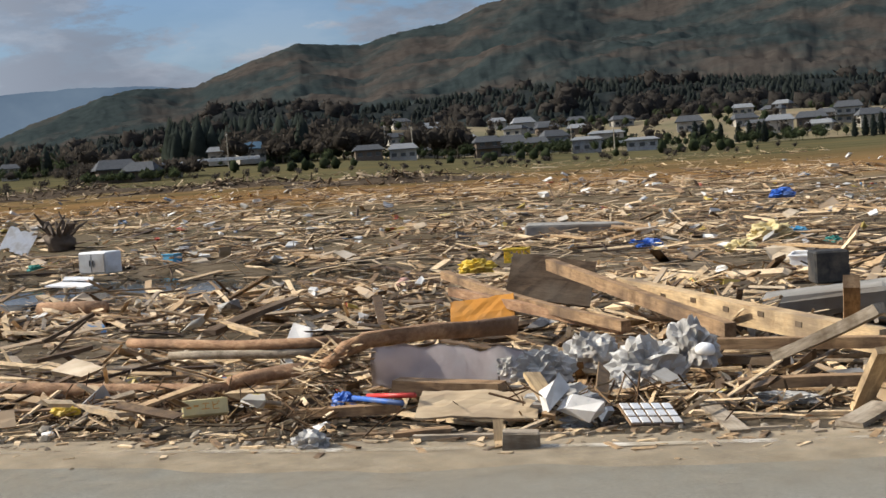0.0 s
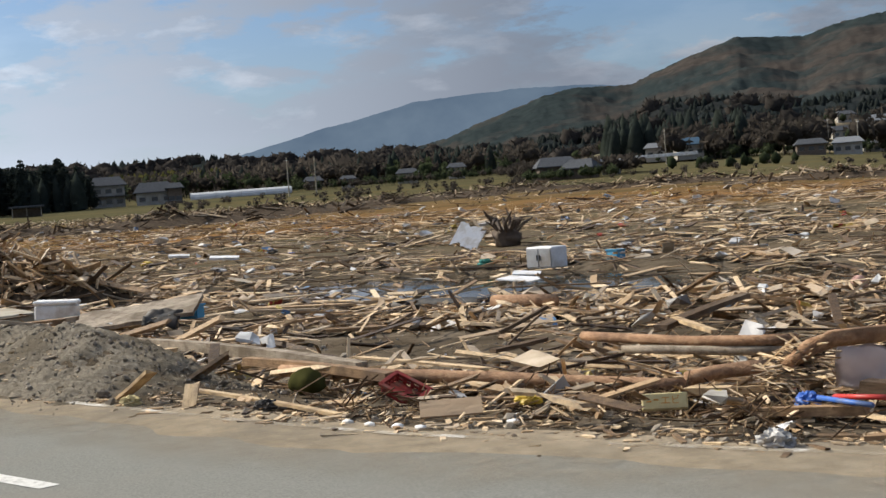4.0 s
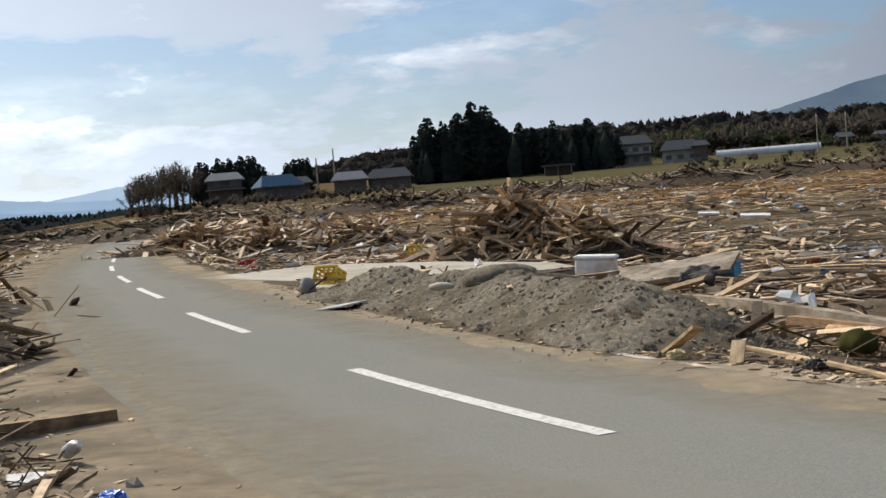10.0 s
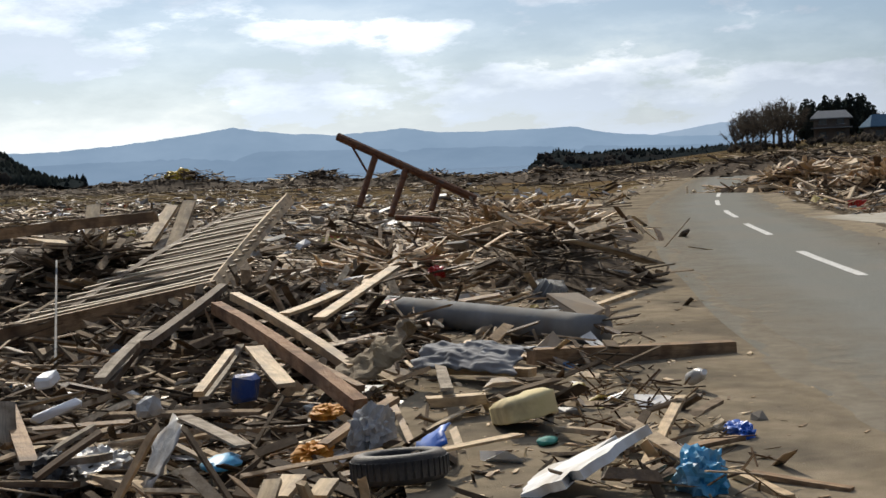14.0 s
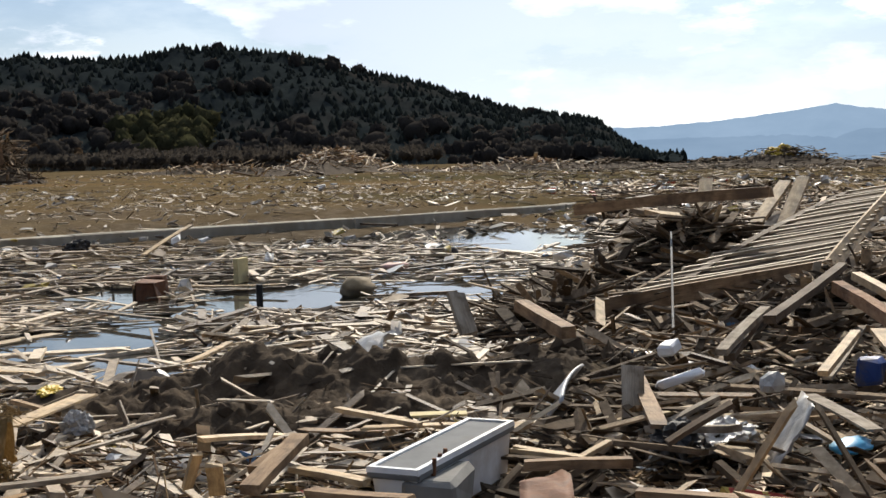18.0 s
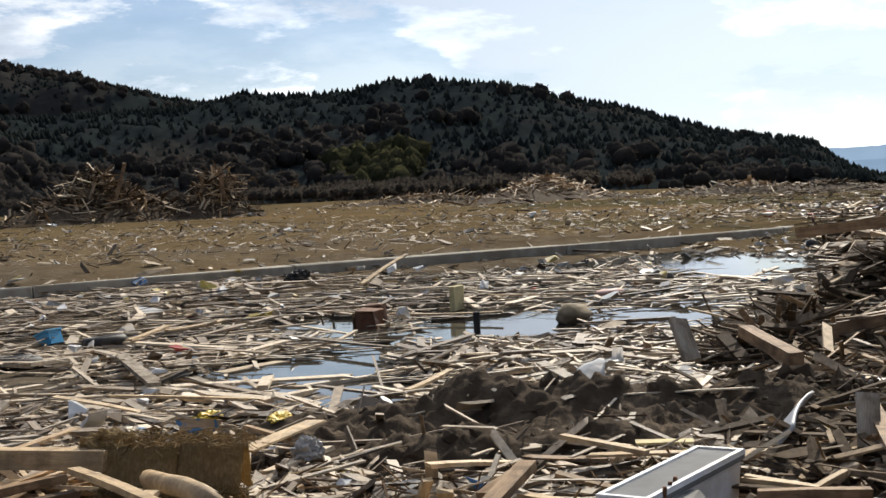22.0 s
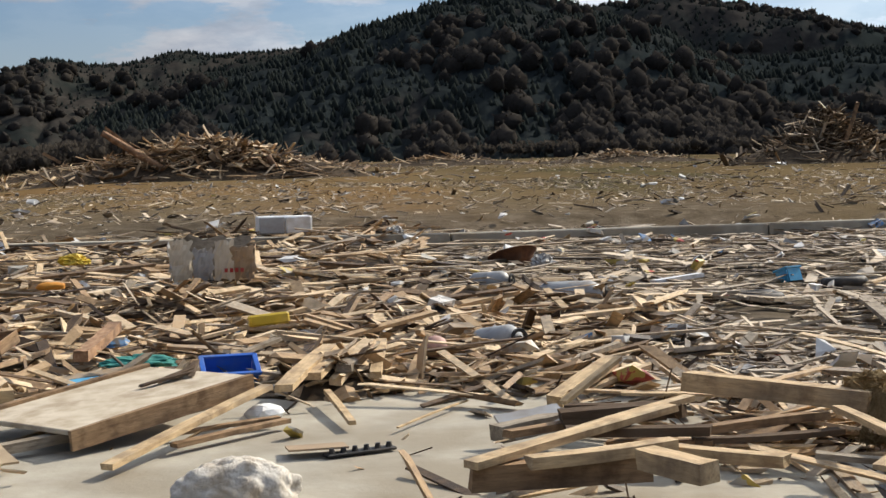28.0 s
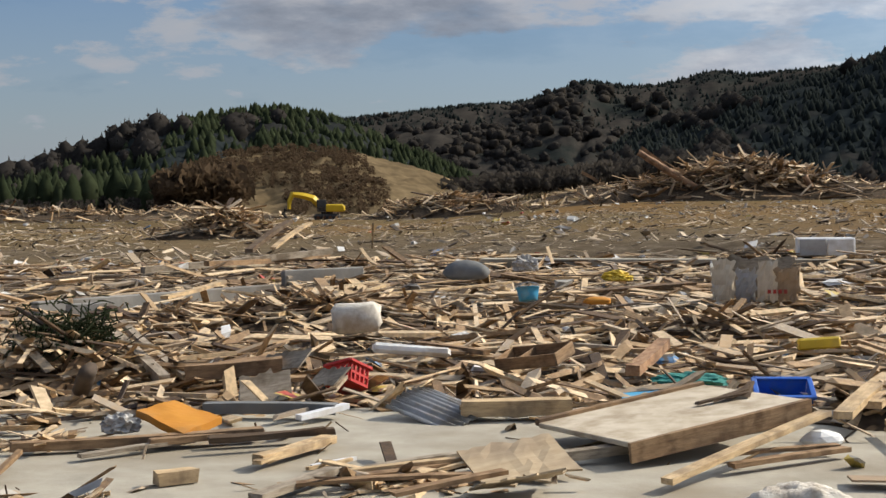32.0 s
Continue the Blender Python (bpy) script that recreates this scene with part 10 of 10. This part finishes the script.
stand(more, [(float(a), float(rng.uniform(325, 345)), float(rng.uniform(0.82, 1.0))) for a in (99.7, 99.55, 99.3, 99.0, 98.8, 98.6, 98.35, 98.1, 97.9, 97.6, 97.4, 97.2, 97.0, 96.1, 95.95, 95.8, 95.6, 95.45, 95.25)], SMALL_TOP)
east = [copy_thing(o, Matrix()) for o in cedars]
stand(east, [(float(a), float(rng.uniform(440, 470)), float(rng.uniform(0.75, 1.0))) for a in (41.1, 40.8, 40.1, 39.4, 39.0, 38.6, 38.4, 35.0, 34.6, 34.3, 34.0, 33.6)], EAST_TOP)
PINE_TOP = [(176.2, 6.3), (175.4, 6.55), (174.2, 6.95), (172.4, 7.4), (170.9, 6.95), (169.4, 6.3)]
pines = [pine(18, 240 + k) for k in range(3)]
for k in range(34):
    a_ = 169.5 + 6.4 * (k + 0.5) / 34 + float(rng.uniform(-0.08, 0.08))
    px_, py_, pz_ = (float(v[0]) for v in near_hill(np.array([a_]), np.array([float(rng.uniform(0.96, 1.0))])))
    tall = EYE_Z + math.hypot(px_, py_) * math.tan(radians(float(curve(PINE_TOP, a_)))) - pz_
    k_ = max(tall, 6) / 18 * float(rng.uniform(0.85, 1.02))
    o = pines[k] if k < 3 else copy_thing(pines[k % 3], Matrix())
    o.matrix_basis = pose(px_, py_, pz_, 0, 0, float(rng.uniform(0, 360)))
    o.scale = (k_ * 1.15, k_ * 1.15, k_)
trees = [bare_tree(9, 250 + k) for k in range(3)]
KNOLL = [(102.3, 268, 6.0), (102.0, 275, 7.6), (101.6, 272, 8.4), (101.3, 262, 7.0), (101.1, 280, 9.2), (100.8, 270, 9.0), (100.5, 276, 9.4), (100.3, 264, 8.0), (100.0, 282, 8.8), (101.8, 284, 8.6), (100.6, 288, 9.8), (96.7, 300, 6.0), (93.9, 318, 5.0)]
for k, (a_, r_, h_) in enumerate(KNOLL):
    o = trees[k] if k < 3 else copy_thing(trees[k % 3], Matrix())
    o.matrix_basis = far_pose(a_, r_, float(rng.uniform(0, 360)))
    o.scale = (h_ / 9 * 1.1, h_ / 9 * 1.1, h_ / 9)


def scrub(name, a0, a1, r0, r1, n, h, mat, label, s, tmpl=None):
    rng = rs(s)
    a, r = np.radians(rng.uniform(a0, a1, n)), rng.uniform(r0, r1, n)
    x, y = -np.sin(a) * r, np.cos(a) * r
    return woods(name, x, y, ground_z(x, y, False) - 0.3, h, tmpl if tmpl is not None else puff(s, 44, 0.24), mat, label, s)


scrub("bare_shrubs", 91.5, 102.6, 255, 292, 110, 1.8, M_BARE, "brown brush before the houses and the knoll", 301)
scrub("bamboo_grove", 77.5, 82, 560, 600, 240, 9, M_BAMBOO, "yellow-green bamboo and bare trees by the fields", 302)
scrub("hedge_shrubs", 61.5, 65.5, 285, 296, 30, 2.6, M_CONIFERB, "dark evergreen hedge before a farmhouse", 315)
scrub("hedge_shrubs", 61, 66, 300, 330, 80, 4.2, M_BARE, "brown shrubs and hedges round a farmhouse", 303)
scrub("hedge_shrubs", 36, 61, 430, 470, 150, 4.5, M_CONIFERB, "garden trees among the village houses", 304)
scrub("bare_trees", 50, 60, 430, 480, 60, 11, M_BARE, "leafless trees behind the village", 305)
scrub("bare_trees", 138, 152, 600, 640, 90, 9, M_BARE, "leafless brown trees at the hill's foot", 316)


def clump(hf, spots_, tall, mat, name, label, s, n=1.0):
    """Rounded masses of trees on a hillside: (azimuth, degrees up, half width, half height) for each."""
    rng = rs(s)
    xs, ys, zs = [], [], []
    steps = np.linspace(0, 1, 80)
    for a, e, da, de in spots_:
        k = max(3, int(n * da * de * 26))
        q, r = rng.uniform(0, 6.28, k), np.sqrt(rng.uniform(0, 1, k))
        for a_, e_ in zip(a + da * r * np.cos(q), e + de * r * np.sin(q)):
            x, y, z = hf(np.full(80, a_), steps)
            up_ = np.degrees(np.arctan2(z + 0.3 * tall - EYE_Z, np.hypot(x, y)))
            i = int(np.argmax(up_ >= e_)) if up_.max() >= e_ else 79
            xs.append(x[i])
            ys.append(y[i])
            zs.append(z[i] - 0.25 * tall)
    xs, ys, zs = np.array(xs), np.array(ys), np.array(zs)
    half = rng.uniform(size=len(xs)) < 0.5
    for k, pick in enumerate((half, ~half)):
        woods(name, xs[pick], ys[pick], zs[pick], tall, round_tree(s + k, 50), mat, label, s + k)


clump(steep_hill, [(149.0, 1.35, 1.7, 0.85), (147.9, 1.5, 0.8, 0.7)], 12, M_OLIVE, "bamboo_grove", "yellow-green bamboo clump at the hill's foot", 306, 1.3)
clump(steep_hill, [(150.9, 1.1, 0.7, 0.8), (151.8, 2.1, 0.9, 0.55), (145.5, 3.1, 1.4, 0.3), (148.9, 3.45, 0.9, 0.3), (135.9, 0.8, 0.9, 0.6), (133.6, 0.5, 0.9, 0.3), (143.5, 1.4, 0.9, 0.4), (141.2, 0.9, 1.2, 0.5), (138.7, 1.5, 0.8, 0.4)],
      11, M_HILLBARE, "bare_woods", "grey-brown leafless trees on the steep hill", 320, 0.7)
clump(steep_hill, [(153.0, 0.75, 1.6, 0.28), (155.5, 0.7, 1.2, 0.2)], 6, M_BRUSH, "bare_shrubs", "tan reeds and brush at the hill's foot", 322, 2.0)
clump(near_hill, [(162.6, 1.8, 1.0, 0.9), (164.3, 1.9, 2.2, 0.8), (169.5, 2.4, 1.0, 0.9), (166.7, 1.9, 0.9, 0.6), (168.5, 4.9, 3.0, 0.7), (174.8, 0.95, 0.8, 0.5), (172.8, 2.9, 0.8, 0.6), (172.3, 2.0, 0.9, 0.7), (169.0, 2.7, 0.8, 0.9),
                  (174.4, 4.2, 0.9, 0.3), (178.2, 1.2, 0.9, 0.4), (166.6, 2.3, 1.3, 0.6), (164.2, 3.6, 1.3, 0.5), (171.2, 3.9, 1.0, 0.35)], 12, M_HILLBARE, "bare_woods", "grey-brown leafless trees on the near hill", 324, 0.32)
clump(valley_hill, [(189.8, 3.4, 2.6, 0.5), (192.5, 2.5, 2.4, 0.7), (188.5, 1.9, 1.6, 0.5), (195.0, 1.9, 1.4, 0.5), (186.0, 2.6, 1.2, 0.5)], 12, M_BARE, "bare_woods", "grey-brown leafless trees up the valley slope", 326, 0.6)
scrub("bare_trees", 146, 176, 560, 600, 520, 7, M_BARE, "leafless brown trees along the hill's foot", 307)
scrub("bare_trees", 186, 200, 380, 440, 300, 8, M_BARE, "leafless brown trees along the hill's foot", 308)
rng = rs(309)
bx_, bu_ = rng.uniform(198.3, 207.4, 1300), rng.uniform(0.03, 0.98, 1300)
thick = (bx_ > 198.3 + 1.7 * bu_ + rng.normal(0, 0.15, 1300)) & ((np.abs(bx_ - 203.6) > 0.9) | (bu_ > 0.42))
bx_, bu_ = bx_[thick], bu_[thick]
brush = cut_slope(bx_, bu_)
woods("bare_shrubs", brush[0], brush[1], brush[2] - 0.3, 2.3, puff(309, 46, 0.16), M_BRUSH, "warm brown brush on the bank below the conifer hill", 309)
scrub("bare_trees", 204.6, 207.3, 286, 300, 40, 9.5, M_BRUSH, "tall leafless brown trees beside the cutting", 328, puff(328, 150, 0.14))
scrub("conifer_row", 206.8, 217, 310, 400, 150, 10, M_CONIFERB, "dark evergreens down to the conifer hill's foot", 333, FIR)
scrub("bare_trees", 207.3, 216, 290, 330, 40, 4.5, M_BARE, "leafless trees at the conifer hill's foot", 329, puff(329, 90, 0.16))
scrub("field_hedge", 37, 62, 250, 300, 70, 1.7, M_BARE, "low brown hedges and weeds between the fields", 330, puff(330, 50, 0.2))
scrub("field_hedge", 64, 80, 225, 330, 80, 1.7, M_BARE, "low brown hedges and weeds between the fields", 331, puff(331, 50, 0.2))
scrub("field_hedge", 38, 60, 300, 330, 26, 2.6, M_CONIFERB, "dark green shrubs by the field paths", 332, round_tree(332, 40))
scrub("grove_undergrowth", 83.2, 91.2, 350, 400, 90, 10, M_CONIFER, "dark young evergreens under the cedar grove", 312, CONIFER)
scrub("conifer_row", 56.5, 62, 455, 500, 90, 15, M_CONIFER, "row of dark evergreens behind the village", 310, CONIFER)
scrub("garden_trees", 66, 76, 408, 426, 60, 3.4, M_CONIFERB, "dark hedges round the farmhouses", 317)
scrub("bare_shrubs", 66, 80, 405, 430, 70, 3.0, M_BARE, "brown brush round the farmhouses", 318)
scrub("bare_trees", 65, 82, 460, 540, 150, 9, M_BARE, "leafless brown trees behind the fields", 313)
scrub("garden_trees", 65, 82, 450, 530, 90, 7, M_CONIFERB, "rounded dark garden trees behind the fields", 314)
scrub("conifer_row", 66, 79, 470, 540, 55, 10, M_CONIFER, "row of dark evergreens behind the fields", 311, CONIFER)


def house(a, r, w, d, h, roof, wall, yaw, label, storeys=1, hip=0.42, dz=0.0):
    """A farmhouse: walls, pitched roof with eaves, windows and a door."""
    hs = thing("house", far_pose(a, r, 180 + a + yaw, dz), label, "house", "houses beyond the fields")
    part("wall", bm_box(w, d, h + 1, 0.05, (0, 0, h / 2 - 0.5)), wall, hs)
    bm = bmesh.new()
    e = 0.7
    rh = d * hip
    b = [bm.verts.new(p) for p in ((-w / 2 - e, -d / 2 - e, h), (w / 2 + e, -d / 2 - e, h), (w / 2 + e, d / 2 + e, h), (-w / 2 - e, d / 2 + e, h))]
    b2 = [bm.verts.new((v.co.x, v.co.y, h + 0.2)) for v in b]
    t = [bm.verts.new((-w / 2 + 0.1 * w, 0, h + rh)), bm.verts.new((w / 2 - 0.1 * w, 0, h + rh))]
    bm.faces.new(b[::-1])
    for i in range(4):
        bm.faces.new((b[i], b[(i + 1) % 4], b2[(i + 1) % 4], b2[i]))
    bm.faces.new((b2[0], b2[1], t[1], t[0]))
    bm.faces.new((b2[2], b2[3], t[0], t[1]))
    bm.faces.new((b2[1], b2[2], t[1]))
    bm.faces.new((b2[3], b2[0], t[0]))
    part("roof", bm, roof, hs)
    n = max(2, int(w / 2.6))
    for s_ in range(storeys):
        for k in range(n):
            x = (k + 0.5) / n * w - w / 2
            win = part("window", bm_box(1.5, 0.08, 1.1, 0.02, (x, d / 2 + 0.02, 1.4 + 2.7 * s_)), M_GLASS, hs)
            part("sill", bm_box(1.7, 0.14, 0.08, 0.01, (x, d / 2 + 0.06, 0.82 + 2.7 * s_)), M_GREYS, win)
    if storeys == 2:
        bm = bm_box(w + 1.2, d + 2.4, 0.2, 0.05, (0, 0.2, 2.8))
        part("lower_roof", bm, roof, hs)
    return hs


LH_ = "farmhouse with a dark tiled roof and pale walls"
for row in (
    (64.2, 300, 8, 6, 2.7, M_ROOF, M_WALLD, 10, "dark tiled old farmhouse on a low mound", 1, 0.36, 0.0), (63.2, 296, 6, 5, 2.1, M_ROOF, M_WALLD, -20, "dark tiled outbuilding beside the farmhouse", 1, 0.4, 0.0),
    (62.0, 310, 4, 3, 2.2, M_ROOFP, M_WALLP, 0, "small pale shed beside the farmhouse", 1, 0.3, 0.5), (58.9, 440, 8, 6, 3.4, M_ROOFB, M_WALLP, 15, "house with a bright blue metal roof", 1, 0.4, 1.5),
    (60.2, 450, 6, 5, 3.2, M_ROOFP, M_WALLP, 0, LH_, 1, 0.35, 1.5), (54.2, 420, 8, 5, 2.5, M_ROOF, M_WALLD, 5, LH_, 1, 0.35, 0.5), (52.8, 425, 8, 6, 3.0, M_ROOFP, M_WALLP, 0, LH_, 1, 0.3, 0.3),
    (50.4, 470, 10, 6, 4.6, M_ROOFP, M_WALLP, -10, "large pale warehouse with a light metal roof", 2, 0.25, 1.5), (49.4, 430, 7.5, 5, 4.6, M_ROOF, M_WALLD, 10, "two-storey farmhouse with a dark tiled roof", 2, 0.4, 0.0),
    (48.4, 480, 9, 7, 4.2, M_ROOF, M_WALLP, 0, LH_, 1, 0.4, 1.5), (47.4, 460, 7, 5, 3.4, M_ROOF, M_CARD, 0, "small ochre shed with a dark roof", 1, 0.4, 0.5), (46.7, 490, 8, 6, 5.2, M_ROOF, M_WALLP, 20, LH_, 2, 0.4, 2.0),
    (45.4, 450, 9, 6, 3.6, M_ROOFP, M_GREYS, 0, "large grey farm building with a metal roof", 1, 0.2, 0.5), (44.6, 500, 12, 6, 4.0, M_ROOFP, M_WALLP, 0, "pale long greenhouse-like shed", 1, 0.2, 2.5),
    (43.2, 420, 9, 5, 2.6, M_ROOFP, M_GREYS, 0, "low long pale shed on the field", 1, 0.2, 0.3), (41.3, 520, 9, 6, 3.4, M_ROOF, M_WALLP, 0, LH_, 1, 0.4, 1.5), (37.8, 500, 9, 6, 4.2, M_ROOFP, M_WALLP, 0, LH_, 1, 0.35, 1.0),
    (36.6, 510, 10, 6, 3.2, M_ROOF, M_WALLD, 0, LH_, 1, 0.4, 1.0), (35.2, 520, 9, 6, 5.4, M_ROOF, M_WALLP, 0, LH_, 2, 0.4, 2.0), (34.4, 500, 8, 6, 4, M_ROOF, M_WALLP, 15, LH_, 1, 0.4, 2.0), (56.2, 520, 8, 6, 4, M_ROOF, M_WALLP, 10, LH_, 1, 0.4, 5.0),
    (51.6, 540, 9, 6, 4, M_ROOFP, M_WALLP, 10, LH_, 1, 0.4, 6.0), (47.9, 560, 8, 6, 4, M_ROOFP, M_WALLP, 10, LH_, 1, 0.4, 6.0), (70.2, 430, 6, 4, 2.4, M_ROOF, M_WALLP, 0, LH_, 1, 0.4, 0.5), (68.2, 440, 5, 4, 2.4, M_ROOF, M_WALLP, 0, LH_, 1, 0.4, 1.0),
    (72.6, 420, 4, 3, 2.2, M_ROOF, M_WALLP, 0, LH_, 1, 0.4, 0.3), (74.0, 430, 5, 4, 2.2, M_ROOF, M_WALLD, 0, LH_, 1, 0.4, 0.3),
    (82.1, 370, 8, 6, 5.4, M_ROOF, M_WALLP, 5, "two-storey farmhouse with a grey tiled roof", 2, 0.4, 0.0), (80.3, 365, 9, 6, 3.0, M_ROOF, M_WALLP, 0, "low farmhouse with a grey tiled roof", 1, 0.45, 0.0), (79.5, 362, 3.5, 3, 3.8, M_ROOF, M_WALLD, 0, "small dark storehouse beside the farmhouses", 1, 0.5, 0.0),
    (98.6, 300, 7, 5, 4.6, M_ROOFP, M_WALLD, 0, "dark two-storey house with a pale roof by trees", 2, 0.35, 0.0), (96.5, 290, 8, 5, 2.6, M_ROOFB, M_WALLD, 20, "low house with a blue roof", 1, 0.5, 0.0), (95.7, 300, 5, 4, 2.8, M_ROOF, M_WALLD, 0, "low dark outbuilding beside the houses", 1, 0.4, 0.0),
    (93.6, 310, 7, 5, 2.6, M_ROOFP, M_WALLD, 0, "low house with a pale metal roof", 1, 0.4, 0.0), (92.0, 312, 9, 5, 2.4, M_ROOF, M_WALLD, -5, "long dark house with a brown roof", 1, 0.45, 0.0),
    (184.3, 480, 9, 6, 4.5, M_ROOFP, M_WALLP, 0, "grey house below the wooded hill", 2, 0.3, 1.0), (187.0, 470, 8, 6, 3.5, M_ROOFP, M_WALLD, 0, "low grey house below the wooded hill", 1, 0.3, 0.5)):
    house(*row)
rng = rs(230)
for k in range(26):
    lo_, hi_ = ((50, 54.5), (46, 49.6), (33.5, 40), (43, 46))[(0, 1, 2, 0, 2, 1, 2, 3)[k % 8]]
    house(float(rng.uniform(lo_, hi_)), float(rng.uniform(485, 600)), float(rng.uniform(6, 9)), float(rng.uniform(4.5, 5.5)), float(rng.uniform(2.2, 3.0)),
          (M_ROOF, M_ROOF, M_ROOFP, M_ROOF, M_ROOF)[k % 5], (M_WALLP, M_WALLD, M_WALLP)[k % 3], float(rng.uniform(-30, 30)), ("small village house with a low tiled roof", "village house with pale plaster walls")[k % 2], 1, 0.36)
at_a, at_u = rng.uniform(32, 65, 260), rng.uniform(0.02, 0.98, 260)
tx, ty_, tz = terrace(at_a, at_u)
woods("garden_trees", tx[:150], ty_[:150], tz[:150] - 0.3, 5.0, puff(231, 20, 0.3), M_CONIFERB, "green garden trees among the village houses", 231)
woods("garden_trees", tx[150:], ty_[150:], tz[150:] - 0.3, 6.0, puff(232, 30, 0.26), M_BARE, "bare brown trees among the village houses", 232)
cp = thing("carport", far_pose(85.2, 320, 265), "open carport with a dark roof before the cedar grove", "carport")
part("roof", bm_box(7.5, 4.6, 0.45, 0.08, (0, 0, 2.2)), M_ROOF, cp)
part("back_wall", bm_box(6.4, 0.12, 1.9, 0.02, (0, -1.9, 0.9)), M_WALLD, cp)
for sx_ in (-3, 0, 3):
    for sy_ in (-1.7, 1.7):
        part("post", bm_box(0.16, 0.16, 3.0, 0.02, (sx_, sy_, 0.6)), M_WALLP, cp)
gh_ = thing("greenhouse", far_pose(76.9, 400, 78 - 90 + 90), "long white vinyl tunnel greenhouse on the field", "greenhouse")
prof_ = [(2.6 * math.cos(q), 1.9 * math.sin(q)) for q in np.linspace(0, math.pi, 9)]
bm = bmesh.new()
rg = [[bm.verts.new((x, y, z)) for y, z in prof_] for x in (-14, -7, 0, 7, 14)]
for a_, b_ in zip(rg, rg[1:]):
    for i in range(8):
        bm.faces.new((a_[i], a_[i + 1], b_[i + 1], b_[i]))
bm.faces.new(rg[0])
bm.faces.new(rg[-1][::-1])
part("cover", bm, M_VINYL, gh_)
for x in (-14, -7, 0, 7, 14):
    part("hoop", bm_tube([(x, y * 1.01, z * 1.01) for y, z in prof_], [0.06] * 9, 5), M_GREYS, gh_)


def pole(a, r, h):
    p = thing("utility_pole", far_pose(a, r), "slender grey concrete utility pole beyond the fields", "utility pole", "utility poles")
    part("shaft", bm_tube([(0, 0, -0.5), (0, 0, h)], [0.2, 0.13], 8), M_CONC, p)
    part("crossarm", bm_box(1.6, 0.1, 0.1, 0.01, (0, 0, h - 0.6)), M_GREYS, p)
    return p


for a_, r_, h_ in ((75.0, 330, 9), (73.9, 335, 9), (94.9, 300, 8), (94.2, 320, 10), (59.8, 410, 10), (52.4, 430, 10), (49.0, 440, 10), (53.5, 445, 11), (44.3, 430, 9), (46.0, 470, 9)):
    pole(a_, r_, h_)
for a_, r_, w_ in ((61.0, 350, 30), (44.0, 460, 22)):
    tagged(part("guard_rail", bm_box(w_, 0.3, 0.8, 0.05, (0, 0, 0.3)), M_WHITE, m=far_pose(a_, r_, a_ + 180, 2.6)), "white guard rail along a hillside road", "guard rail", "", "structure")
lump((-180.0, 84.0, gz(-180.0, 84.0)), 1.1, 0.7, 0.9, M_WHITE, "white boat hull fragment on the field", "boat_hull", "boat", 30, 0.2)

# ---- countable boards near the path ----
rng = rs(400)
variants, shaded_variants = [], []
tyre_at = (-7.25, -3.51, 0.05)
for k in range(12):
    L = (0.5, 0.7, 0.9, 1.1, 1.3, 1.6, 0.6, 0.8, 1.0, 1.9, 1.4, 2.2)[k]
    w, t = (0.08, 0.1, 0.07, 0.12, 0.06, 0.09, 0.13, 0.05, 0.14, 0.08, 0.05, 0.09)[k], (0.02, 0.015, 0.04, 0.015, 0.035, 0.02, 0.015, 0.035, 0.012, 0.04, 0.025, 0.03)[k]
    bm = bm_plank(L, w, t, 700 + k, 0.55)
    me = bpy.data.meshes.new("plank")
    bm.to_mesh(me)
    bm.free()
    me.materials.append(M_WOOD)
    variants.append(me)
    # Darker copies, toned as boards seen from their shaded side.
    old = me.copy()
    old.materials[0] = M_WOODO
    shaded_variants.append(old)
for (a0, a1, r0, r1, n, lift) in ((38, 96, 8.6, 15, 95, 0.26), (99, 131, 7.5, 14, 80, 0.32), (132, 215, 7.2, 15, 120, 0.22)):
    x, y = spots(rng, n * 6, a0, a1, r0, r1)
    far_enough = np.abs(road_distance(x, y)) > 4.4
    far_enough &= np.hypot(x - tyre_at[0], y - tyre_at[1]) > 1.1
    for px, py in list(zip(x[far_enough], y[far_enough]))[:n]:
        o = new("wooden_plank", (shaded_variants if a0 == 99 and rng.uniform() < 0.8 else variants)[int(rng.randint(12))])
        tilt = 6 if rng.uniform() < 0.85 else 10
        k_ = (0.55 if a0 == 99 else 0.8) * float(rng.uniform(0.7, 1.15))
        o.matrix_basis = pose(px, py, float(floor_z(np.array([px]), np.array([py]))[0]) + 0.04 + lift * float(rng.uniform(0.1, 1)), float(rng.normal(0, 9)), float(rng.normal(0, tilt)), float(rng.uniform(0, 360)))
        o.scale = (k_, 0.8, 0.8)
        tagged(o, "loose weathered board lying on the debris", "plank", "loose boards in the debris")
